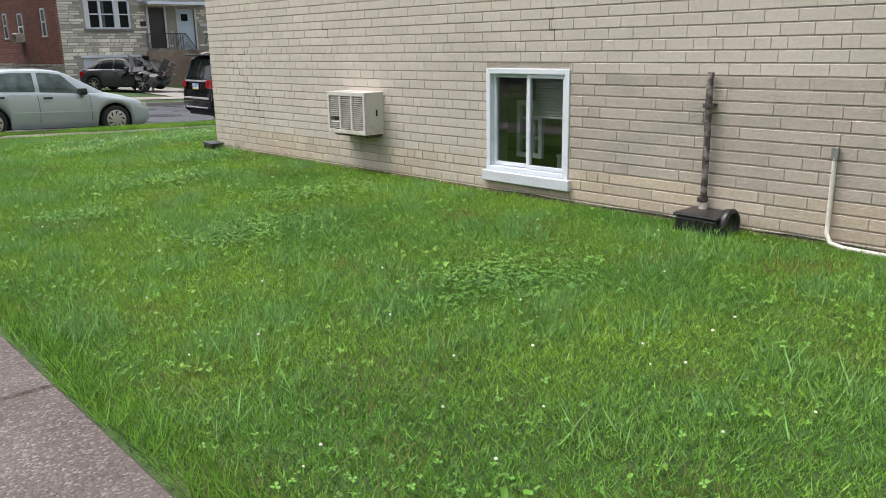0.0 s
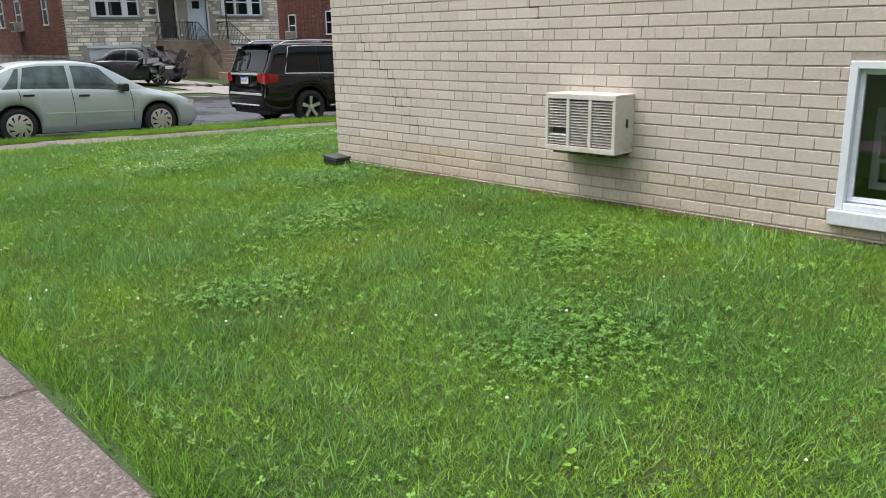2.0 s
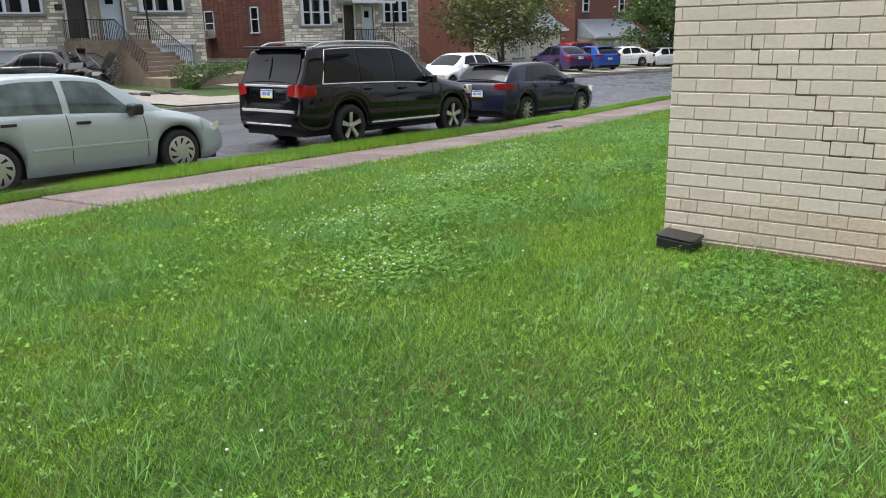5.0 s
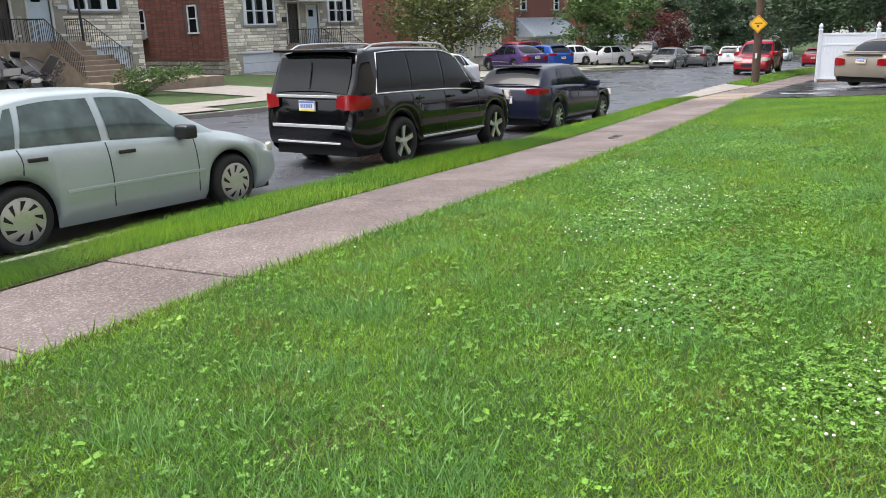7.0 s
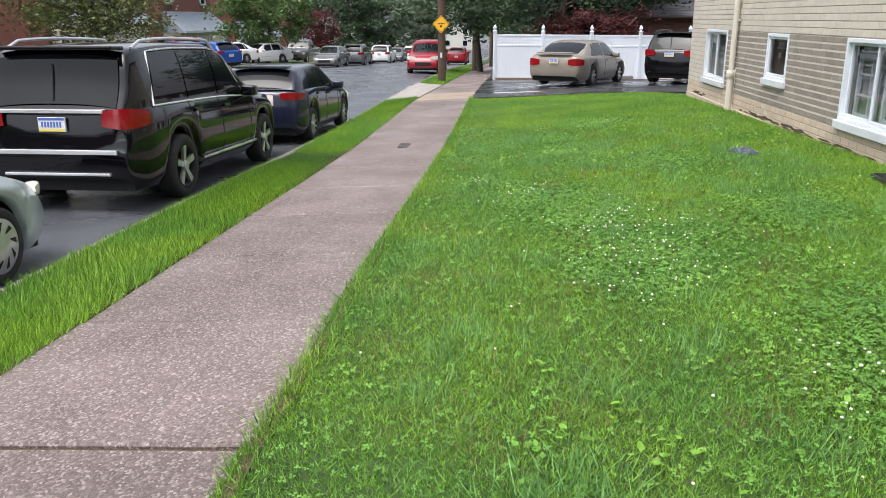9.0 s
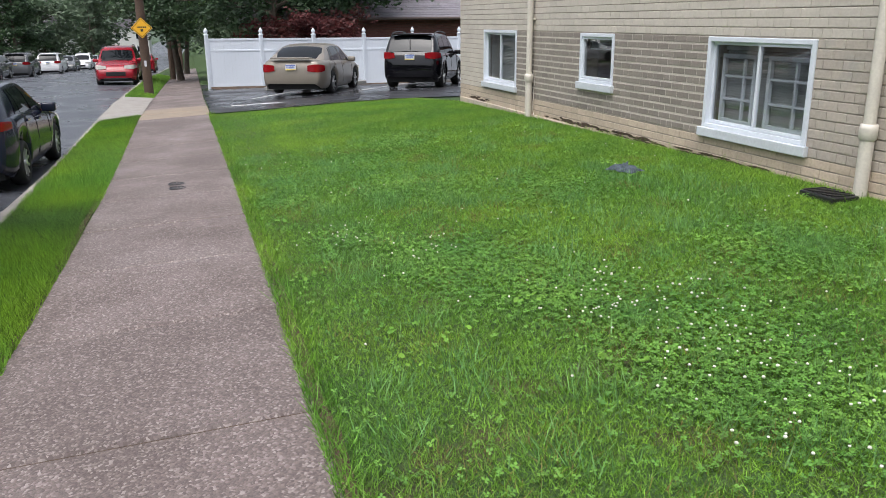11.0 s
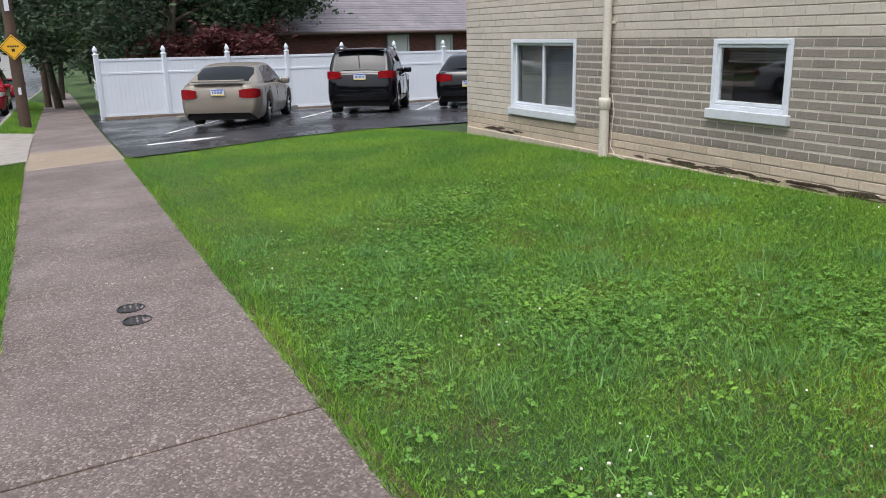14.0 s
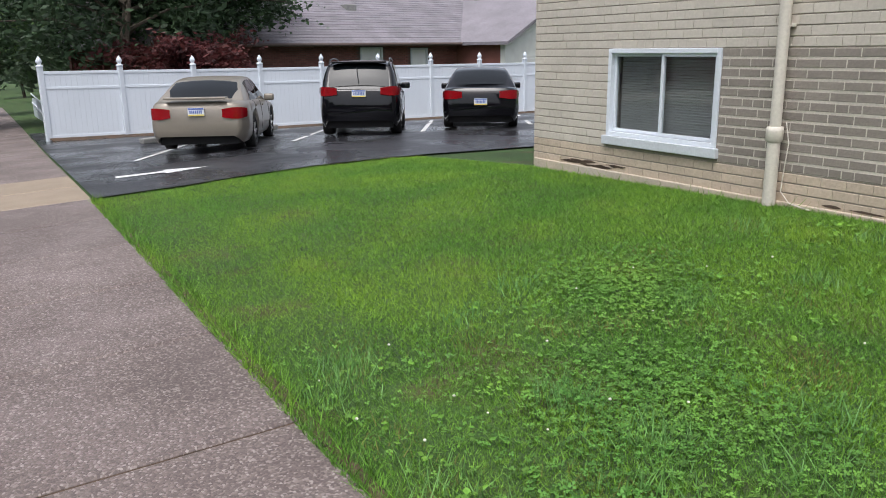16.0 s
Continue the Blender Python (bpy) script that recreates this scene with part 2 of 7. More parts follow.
# greyer than the near leaves: distance haze is put into this colour
M_LEAF_FAR = leaf_material("haze_tinted_far_leaves", (0.085, 0.13, 0.075), 0.3, (0.12, 0.16, 0.10))


# ---- mesh helpers ----
def mesh_ob(name, verts, faces, mat, parent=None, label="", smooth=False):
    me = bpy.data.meshes.new(name)
    me.from_pydata([tuple(v) for v in verts], [], faces)
    if smooth:
        me.polygons.foreach_set("use_smooth", [True] * len(me.polygons))
    me.materials.append(mat)
    me.update()
    ob = new(name, me)
    if parent is not None:
        ob.parent = parent
    if label:
        ob["label"] = label
    return ob


def part(name, geo, mat, parent, label="", smooth=False):
    """One mesh object under a thing; geo is a (verts, faces) pair or a list of such pairs."""
    if isinstance(geo, list):
        geo = merge(geo)
    return mesh_ob(name, geo[0], geo[1], mat, parent, label, smooth)


def merge(list_of):
    V, F = [], []
    for v, f in list_of:
        o = len(V)
        V.extend(v)
        F.extend(tuple(i + o for i in q) for q in f)
    return V, F


def moved(geo, m):
    return [m @ Vector(v) for v in geo[0]], geo[1]


BOX_F = [(0, 3, 2, 1), (4, 5, 6, 7), (0, 1, 5, 4), (1, 2, 6, 5), (2, 3, 7, 6), (3, 0, 4, 7)]


def box(x0, x1, y0, y1, z0, z1):
    return [(x0, y0, z0), (x1, y0, z0), (x1, y1, z0), (x0, y1, z0), (x0, y0, z1), (x1, y0, z1), (x1, y1, z1), (x0, y1, z1)], BOX_F


def soft_box(x0, x1, y0, y1, z0, z1, r=0.01, seg=2):
    bm = bmesh.new()
    v, f = box(x0, x1, y0, y1, z0, z1)
    vs = [bm.verts.new(p) for p in v]
    for q in f:
        bm.faces.new([vs[i] for i in q])
    bmesh.ops.bevel(bm, geom=bm.edges[:], offset=r, segments=seg, affect="EDGES", profile=0.5)
    bm.verts.index_update()
    out = [tuple(p.co) for p in bm.verts], [tuple(p.index for p in q.verts) for q in bm.faces]
    bm.free()
    return out


def tube(path, radius, sides=10, caps=True):
    """A round tube along points; radius is one number or one a point."""
    P = [Vector(p) for p in path]
    R = radius if isinstance(radius, (list, tuple)) else [radius] * len(P)
    V, F = [], []
    for i, p in enumerate(P):
        d = (P[min(i + 1, len(P) - 1)] - P[max(i - 1, 0)]).normalized()
        a = d.orthogonal().normalized() if i == 0 else (a - d * a.dot(d)).normalized()
        b = d.cross(a)
        for k in range(sides):
            t = 2 * math.pi * k / sides
            V.append(p + (a * math.cos(t) + b * math.sin(t)) * R[i])
    for i in range(len(P) - 1):
        for k in range(sides):
            k2 = (k + 1) % sides
            F.append((i * sides + k, i * sides + k2, (i + 1) * sides + k2, (i + 1) * sides + k))
    if caps:
        o, last = len(V), (len(P) - 1) * sides
        V += [v.copy() for v in V[:sides]] + [v.copy() for v in V[last:last + sides]]
        F.append(tuple(o + k for k in range(sides))[::-1])
        F.append(tuple(o + sides + k for k in range(sides)))
    return V, F


def lathe(profile, sides=28, axis="y"):
    """Turned shape: profile of (radius, along) pairs."""
    V, F = [], []
    for r, h in profile:
        for k in range(sides):
            t = 2 * math.pi * k / sides
            c, s = r * math.cos(t), r * math.sin(t)
            V.append((c, h, s) if axis == "y" else (c, s, h))
    for i in range(len(profile) - 1):
        for k in range(sides):
            k2 = (k + 1) % sides
            F.append((i * sides + k, i * sides + k2, (i + 1) * sides + k2, (i + 1) * sides + k))
    return V, F


def thing(name, label, category, m=None, group="", kind=""):
    ob = new(name)
    ob.matrix_world = m if m is not None else Matrix()
    return tagged(ob, label, category, group, kind)


def lerp(a, b, t):
    return a + (b - a) * t


def table(x, pts):
    return float(np.interp(x, [p[0] for p in pts], [p[1] for p in pts]))


# ---- levels of the ground ----
WALK_Z = ((-40, 0.1), (0, 0.02), (4, -0.02), (5.7, -0.08), (8.7, -0.16), (10.5, -0.22), (14, -0.32), (17, -0.36), (23, -0.43), (28, -0.60), (34, -0.83), (45, -1.2), (100, -3.3), (200, -5.6), (600, -6.1))
CROSS = 0.05                               # fall of the pavement towards the street, per metre
ROAD_Z = ((-40, 0.3), (0, -0.20), (7, -0.36), (10.5, -0.45), (13.5, -0.56), (17, -0.68), (20, -0.73), (30, -0.86), (45, -1.2), (100, -3.4), (200, -5.7), (600, -6.2))
BASE_Z = ((-40, 0.02), (0.95, 0.02), (3, 0.08), (5.4, 0.11), (10.5, 0.10), (16, 0.03), (20, -0.05), (23, -0.26), (28, -0.45), (32, -0.6), (36, -0.95), (39, -1.05), (60, -1.4), (100, -3.0), (200, -5.4), (600, -6))
Y_WALK0, Y_WALK1, Y_KERB, Y_ROAD0, Y_ROAD1 = 15.99, 17.58, 18.47, 18.64, 29.4
WX, WY, WX2 = 5.345, 10.85, 20.0       # the brick building: side wall, front wall, far corner
ASKEW = 1.35                               # the building stands turned by this many degrees about its near corner


SHIFT = ((3, 0.0), (6, 0.06), (10, 0.08), (14, 0.12), (18, 0.20), (23, 0.30), (30, 0.40), (60, 0.6), (150, 1.2))


def shift(x):
    """The street runs slightly askew to the building."""
    return table(x, SHIFT)


def walk_z(x):
    return table(x, WALK_Z)


def slab_z(x, y):
    """The pavement's surface, which falls towards the street."""
    return walk_z(x) - CROSS * (y - Y_WALK0)


def road_z(x):
    return table(x, ROAD_Z)


def ground_z(x, y):
    """The grown surface: lawn, verge, far yards."""
    return level(x, y - shift(x) * min(max((y - WY) / (Y_WALK0 - WY), 0), 1))


def level(x, y):
    """The same, with y counted from the street's own line."""
    if y <= Y_WALK0:
        t = min(max((y - WY) / (Y_WALK0 - WY), 0), 1)
        return lerp(table(x, BASE_Z), walk_z(x), t * t * (3 - 2 * t))
    if y <= Y_KERB:
        t = min(max((y - Y_WALK1) / (Y_KERB - Y_WALK1), 0), 1)
        return lerp(slab_z(x, min(y, Y_WALK1)), road_z(x) + 0.14, t)
    return road_z(x) + 0.14 + 0.022 * max(0, min(y, 60) - Y_ROAD1)


# ---- ground, road, pavements ----
def sheet(name, xs, ys, zf, mat, label, category, lift=0.0):
    V = [(x, y + shift(x) * min(max((y - WY) / (Y_WALK0 - WY), 0), 1), zf(x, y) + lift) for y in ys for x in xs]
    w = len(xs)
    F = [(j * w + i, j * w + i + 1, (j + 1) * w + i + 1, (j + 1) * w + i) for j in range(len(ys) - 1) for i in range(w - 1)]
    return tagged(mesh_ob(name, V, F, mat, smooth=True), label, category, kind="structure")


def under(x, y):
    """Ground with beds sunk under the pavement, the road and the car park."""
    z = level(x, y)
    if Y_WALK0 + 0.005 < y < Y_WALK1 - 0.005 or Y_KERB + 0.005 < y < Y_ROAD1 - 0.005:
        z = min(z, walk_z(x), road_z(x)) - 0.25
    return z


gx = [-500, -200, -80, -40, -20] + [i * 1.0 for i in range(-12, 61)] + [70, 85, 100, 130, 170, 220, 300, 450, 700, 1100]
gy = [-600, -200, -80, -40, -20] + [i * 1.0 for i in range(-12, 16)] + [Y_WALK0, Y_WALK0 + 0.01, Y_WALK1 - 0.01, Y_WALK1, 18.0, 18.465, 18.48, 24, 29.39, 29.405, 30, 31, 33, 36, 40, 44, 50, 60, 80, 120, 200, 400, 700]
sheet("ground", gx, gy, under, M_TURF, "mown green turf running to the horizon", "lawn")
rx = [-120, -60] + [i * 1.5 for i in range(-20, 70)] + [120, 150, 200, 300, 600]
sheet("road", rx, [Y_KERB + 0.05, 20, 22, 24, 26, 28, Y_ROAD1 - 0.02], lambda x, y: road_z(x) + 0.08 * (1 - ((y - 24) / 5.4) ** 2), M_ASPHALT, "damp grey asphalt street", "road")


def long_strip(y0, y1, zf, depth, x0, x1, step):
    V, F = [], []
    xs = np.arange(x0, x1 + 0.01, step)
    for x in xs:
        z = zf(x)
        s = shift(x)
        V += [(x, y + s, zz) for x, y, zz in ((x, y0, z - depth), (x, y0, z - 0.01), (x, y0 + 0.012, z), (x, y1 - 0.02, z), (x, y1, z - 0.02), (x, y1, z - depth))]
    for i in range(len(xs) - 1):
        for k in range(5):
            F.append((i * 6 + k, (i + 1) * 6 + k, (i + 1) * 6 + k + 1, i * 6 + k + 1))
    return V, F


kerb = thing("kerb", "weathered grey concrete kerb along the street", "kerb", kind="structure")
part("kerb_stone", long_strip(Y_KERB, Y_ROAD0, lambda x: road_z(x) + 0.125, 0.4, -60, 150, 1.5), M_KERB, kerb)
kerb2 = thing("kerb", "concrete kerb on the opposite side of the street", "kerb", kind="structure")
part("kerb_stone", long_strip(Y_ROAD1 - 0.08, Y_ROAD1 + 0.1, lambda x: road_z(x) + 0.14, 0.4, -60, 150, 1.5), M_KERB, kerb2)

pavement = thing("pavement", "pinkish exposed-aggregate concrete pavement of jointed slabs", "pavement", kind="structure")
JOINT, PITCH = 4.10, 1.57
SLABS = [(JOINT + k * PITCH, JOINT + (k + 1) * PITCH) for k in range(-8, 52)]
far_walk = sheet("pavement_far", [i * 3.0 for i in range(-10, 45)], [30.6, 32.0], lambda x, y: level(x, y), M_KERB, "pale concrete pavement beyond the street", "pavement", 0.03)


def slab_geo(x0, x1, y0, y1, zf, thick=0.16, gap=0.013, ch=0.014, shear=shift):
    a, b, c, d = x0 + gap, x1 - gap, y0, y1
    V = []
    for inset, dz in ((0, -thick), (0, -ch), (ch, 0)):
        for x, y in ((a + inset, c + inset), (b - inset, c + inset), (b - inset, d - inset), (a + inset, d - inset)):
            V.append((x, y + shear(x), zf(x, y) + dz))
    F = [(8, 9, 10, 11)]
    for r in (0, 4):
        for k in range(4):
            k2 = (k + 1) % 4
            F.append((r + k, r + k2, r + 4 + k2, r + 4 + k))
    return V, F


footpath = thing("footpath", "exposed-aggregate concrete path beside the lawn", "path", kind="structure")

# the car park: one sheet of blacktop, a skewed edge against the lawn
LOT_EDGE = ((16.28, 22.75), (13.5, 23.4), (9.2, 22.9), (5, 22.6), (-12, 22.6))


def lot_edge_x(y):
    return float(np.interp(-y, [-p[0] for p in LOT_EDGE], [p[1] for p in LOT_EDGE]))


V, F = [], []
lys = [16.28, 15, 14, 13, 12, 11, 10, 9, 8, 6, 4, 0, -6, -12]
for y in lys:
    for k in range(13):
        x = lerp(lot_edge_x(y), 40.0, k / 12)
        y = y if y < 16 else Y_WALK0 + shift(x) - 0.01
        V.append((x, y, ground_z(x, y) + 0.03))
for j in range(len(lys) - 1):
    for k in range(12):
        F.append((j * 13 + k, j * 13 + k + 1, (j + 1) * 13 + k + 1, (j + 1) * 13 + k))
tagged(mesh_ob("car_park", V, F, M_LOT, smooth=True), "wet black sealed asphalt car park", "car park", kind="structure")
# driveway apron across the verge
V = [(x, y + shift(x), (level(x, max(y, Y_WALK1)) + 0.02)) for y in (Y_WALK1 - 0.03, 18.0, 18.46) for x in (24.4, 26, 28, 30, 32.2)]
tagged(mesh_ob("driveway_apron", V, [(j * 5 + k, j * 5 + k + 1, (j + 1) * 5 + k + 1, (j + 1) * 5 + k) for j in range(2) for k in range(4)], M_KERB), "worn concrete driveway apron across the verge", "driveway", kind="structure")


def painted(name, pts, label):
    V = [(x, y, ground_z(x, y) + 0.037) for x, y in pts]
    return tagged(mesh_ob(name, V, [tuple(range(len(pts)))], M_LINE), label, "road marking", kind="structure")


def stripe(a, b, w=0.11):
    d = Vector((b[0] - a[0], b[1] - a[1])).normalized()
    nx, ny = -d.y * w / 2, d.x * w / 2
    return [(a[0] + nx, a[1] + ny), (a[0] - nx, a[1] - ny), (b[0] - nx, b[1] - ny), (b[0] + nx, b[1] + ny)]


for a, b in (((27.3, 15.1), (30.9, 13.0)), ((27.9, 11.8), (31.6, 9.5)), ((27.95, 8.65), (32.2, 6.1)), ((27.9, 5.6), (32.4, 2.9))):
    painted("parking_line", stripe(a, b), "white painted parking bay line on blacktop")
painted("arrow_marking", [(24.55, 15.75), (24.75, 15.75), (24.85, 15.0), (24.7, 15.0), (25.0, 14.25), (25.25, 14.95), (25.08, 15.0), (24.98, 15.75)], "white painted direction arrow on blacktop")


# ---- the brick building ----
earlier = set(bpy.data.objects)
COURSE, BRICK, ZJ = 0.0915, 0.237, 1.43
TOP, BASE = 6.2, -0.6
# openings: side wall along y, front wall along x: (from, to, bottom, top)
SIDE_OPEN = [(4.42, 5.41, 0.24, 1.285)]
FRONT_OPEN = [(10.06, 11.68, 0.36, 1.42), (13.73, 14.70, 0.66, 1.42), (17.05, 18.63, 0.39, 1.43)]


def wall_boxes(a0, a1, opens, make):
    """Solid wall boxes round rectangular openings, along one axis."""
    out, cuts = [], sorted(opens)
    pos = a0
    for s, e, zb, zt in cuts:
        out.append(make(pos, s, BASE, TOP))
        out.append(make(s, e, BASE, zb))
        out.append(make(s, e, zt, TOP))
        pos = e
    out.append(make(pos, a1, BASE, TOP))
    return out


D = 0.012                                  # bricks stand this proud of the mortar
wall_side = thing("wall_side", "cream painted brick wall with a band of weathered grey brick", "wall", kind="structure")
part("mortar", wall_boxes(-9.0, WY - D, SIDE_OPEN, lambda a, b, c, d: box(WX + 0.005, WX + 0.30, a, b, c, d)), M_MORTAR, wall_side)
wall_front = thing("wall_front", "cream painted brick front wall with a grey brick band", "wall", kind="structure")
part("mortar", wall_boxes(WX + D, WX2 - D, FRONT_OPEN, lambda a, b, c, d: box(a, b, WY - 0.30, WY - 0.006, c, d)), M_MORTAR, wall_front)
part("pale_mortar", [box(11.70, 13.72, WY - 0.05, WY - 0.003, 0.34, 1.42), box(14.71, 17.04, WY - 0.05, WY - 0.003, 0.34, 1.42), box(13.72, 14.71, WY - 0.05, WY - 0.003, 0.34, 0.63)], M_MORTAR_LIGHT, wall_front)
wall_far = tagged(mesh_ob("wall_far", *box(WX2 - 0.30, WX2, -9, WY - 0.32, BASE, TOP), M_BRICK), "cream brick end wall", "wall", kind="structure")
wall_back = tagged(mesh_ob("wall_back", *box(WX, WX2, -9.3, -9, BASE, TOP), M_BRICK), "cream brick back wall", "wall", kind="structure")
roof_b = tagged(mesh_ob("roof", *box(WX - 0.3, WX2 + 0.3, -9.5, WY + 0.3, TOP, TOP + 0.25), M_DARKROOF), "flat dark roof with overhang", "roof", kind="structure")
tagged(mesh_ob("floor_inside", *box(WX + 0.31, WX2 - 0.31, -8.9, WY - 0.31, -0.5, -0.45), M_ROOM), "plain basement floor", "floor", kind="structure")
tagged(mesh_ob("ceiling", *box(WX + 0.31, WX2 - 0.31, -8.9, WY - 0.31, 1.75, 1.85), M_ROOM), "plain basement ceiling", "ceiling", kind="structure")
tagged(mesh_ob("wall_inside", [(WX + 2.6, -8.9, -0.45), (WX + 2.6, WY - 2.6, -0.45), (WX2 - 0.4, WY - 2.6, -0.45), (WX + 2.6, -8.9, 1.75), (WX + 2.6, WY - 2.6, 1.75), (WX2 - 0.4, WY - 2.6, 1.75)], [(0, 1, 4, 3), (1, 2, 5, 4)], M_ROOM), "beige inner room walls", "wall", kind="structure")


def glass_material():
    m = bpy.data.materials.new("clear_window_glass")
    n, l = nodes_of(m)
    b = n["Principled BSDF"]
    b.inputs["Base Color"].default_value = (0.8, 0.85, 0.85, 1)
    b.inputs["Roughness"].default_value = 0.02
    b.inputs["IOR"].default_value = 1.5
    t = n.new("ShaderNodeBsdfTransparent")
    t.inputs["Color"].default_value = (0.82, 0.87, 0.87, 1)
    g = n.new("ShaderNodeBsdfGlossy")
    g.inputs["Roughness"].default_value = 0.02
    fr = n.new("ShaderNodeFresnel")
    fr.inputs["IOR"].default_value = 2.1
    mix = n.new("ShaderNodeMixShader")
    l.new(fr.outputs[0], mix.inputs[0])
    l.new(t.outputs[0], mix.inputs[1])
    l.new(g.outputs[0], mix.inputs[2])
    l.new(mix.outputs[0], n["Material Output"].inputs["Surface"])
    return m


M_CLEAR = glass_material()


def house_window(name, label, w, h, m, panes=2, blind=0.0, sill=0.10, deep=0.10):
    """A vinyl slider; local x along the wall from 0 to w, y outwards, z up from the sill's underside."""
    t = thing(name, label, "window", m, kind="structure")
    f = 0.052
    part("window_sill", soft_box(-0.035, w + 0.03, -0.14, 0.05, 0.0, sill, 0.008), M_SILL, t, "thick pale painted sill")
    z0, y0, y1 = sill, -0.09, 0.012
    part("window_frame", [soft_box(0, f, y0, y1, z0, h, 0.006), soft_box(w - f, w, y0, y1, z0, h, 0.006),
                          soft_box(f, w - f, y0, y1, h - f, h, 0.006), soft_box(f, w - f, y0, y1, z0, z0 + f * 0.9, 0.006)], M_VINYL, t)
    n = panes
    edges = [f + (w - 2 * f) * k / n for k in range(n + 1)]
    s = 0.034
    for k in range(n):
        a, b = edges[k], edges[k + 1]
        yy = -0.030 - 0.03 * (k % 2)
        sash = part("sash", [soft_box(a, a + s, yy - 0.02, yy + 0.02, z0 + f, h - f, 0.004), soft_box(b - s, b, yy - 0.02, yy + 0.02, z0 + f, h - f, 0.004),
                             soft_box(a + s, b - s, yy - 0.02, yy + 0.02, h - f - s, h - f, 0.004), soft_box(a + s, b - s, yy - 0.02, yy + 0.02, z0 + f, z0 + f + s, 0.004)], M_VINYL, t)
        g = part("pane", ([(a + s, yy, z0 + f + s), (b - s, yy, z0 + f + s), (b - s, yy, h - f - s), (a + s, yy, h - f - s)], [(3, 2, 1, 0)]), M_CLEAR, sash)
        g.visible_shadow = False
    return t


def blind(m, w, h, drop, label):
    """Horizontal slats hung behind a window."""
    t = thing("window_blind", label, "blind", m)
    part("head_rail", box(0, w, -0.03, 0.03, h - 0.04, h), M_BLIND, t)
    z = h - 0.06
    while z > h - drop:
        part("slat", ([(0, -0.009, z + 0.010), (w, -0.009, z + 0.010), (w, 0.009, z - 0.011), (0, 0.009, z - 0.011), (0, -0.008, z + 0.012), (w, -0.008, z + 0.012), (w, 0.010, z - 0.009), (0, 0.010, z - 0.009)], BOX_F), M_BLIND, t)
        z -= 0.027
    part("bottom_rail", box(0, w, -0.02, 0.02, z - 0.01, z + 0.01), M_BLIND, t)
    return t


def inner_sash(m, w, h):
    """An older white sash with glazing bars seen standing behind the pane."""
    t = thing("inner_window", "old white inner sash with glazing bars behind the glass", "window", m)
    s = 0.045
    part("frame", [box(0, s, -0.02, 0.02, 0, h), box(w - s, w, -0.02, 0.02, 0, h), box(s, w - s, -0.02, 0.02, 0, s), box(s, w - s, -0.02, 0.02, h - s, h)], M_VINYL, t)
    part("glazing_bar", box(w * 0.33, w * 0.33 + 0.025, -0.015, 0.015, s, h - s), M_VINYL, t)
    for k in (1, 2):
        part("glazing_bar", box(s, w - s, -0.012, 0.012, h * k / 3, h * k / 3 + 0.025), M_VINYL, t)
    return t


SIDE_M = lambda y, z: pose(WX, y, z, 0, 0, 90)           # local x runs +y, local y runs -x
FRONT_M = lambda x, z: pose(x, WY, z, 0, 0, 180)         # local x runs -x, local y runs -y...


def front_m(x, z):
    """Front wall: local x runs towards -x, so that local y (outwards) runs towards +y."""
    return Matrix(((1, 0, 0, x), (0, 1, 0, WY), (0, 0, 1, z), (0, 0, 0, 1)))


def side_m(y, z):
    """Side wall: outwards is -x."""
    return Matrix(((0, -1, 0, WX), (1, 0, 0, y), (0, 0, 1, z), (0, 0, 0, 1)))


house_window("window_1", "white vinyl sliding window set low in the brick wall", 0.99, 1.045 + 0.02, side_m(4.42, 0.22))
house_window("window_2", "white vinyl two-pane sliding window with blinds", 1.58, 1.06, front_m(17.05, 0.37))
house_window("window_3", "small white vinyl single-pane window", 0.97, 0.79, front_m(13.73, 0.63), panes=1)
house_window("window_4", "wide white vinyl sliding window", 1.62, 1.09, front_m(10.06, 0.33))
blind(side_m(4.48, 0.55) @ pose(0, -0.14, 0), 0.44, 0.68, 0.36, "half-raised white slatted blind")
blind(front_m(17.14, 0.46) @ pose(0, -0.13, 0), 1.40, 0.93, 0.86, "lowered white slatted blind")
blind(front_m(13.82, 0.74) @ pose(0, -0.14, 0), 0.79, 0.60, 0.12, "raised white slatted blind")
blind(front_m(10.16, 0.46) @ pose(0, -0.18, 0), 1.4, 0.86, 0.82, "white slatted blind behind an inner sash")
inner_sash(front_m(10.2, 0.5) @ pose(0, -0.13, 0), 0.62, 0.74)
inner_sash(front_m(11.0, 0.5) @ pose(0, -0.13, 0), 0.55, 0.74)
inner_sash(side_m(5.0, 0.42) @ pose(0, -0.35, 0), 0.32, 0.55)
tb = thing("side_table", "small pale table with clutter behind the window", "table", pose(WX + 0.7, 4.62, -0.45))
part("tabletop", soft_box(-0.25, 0.25, -0.3, 0.3, 0.88, 0.91, 0.006), M_BLIND, tb)
for a in (-0.22, 0.22):
    for b in (-0.27, 0.27):
        part("leg", box(a - 0.02, a + 0.02, b - 0.02, b + 0.02, 0.0, 0.88), M_BLIND, tb)
vase = thing("bottle", "dark green bottle standing on the table", "bottle", pose(WX + 0.66, 4.60, 0.46))
part("body", lathe([(0.0, 0.0), (0.06, 0.0), (0.065, 0.15), (0.025, 0.24), (0.022, 0.3), (0, 0.3)], 14, "z"), M_LEAF_DARK, vase, smooth=True)


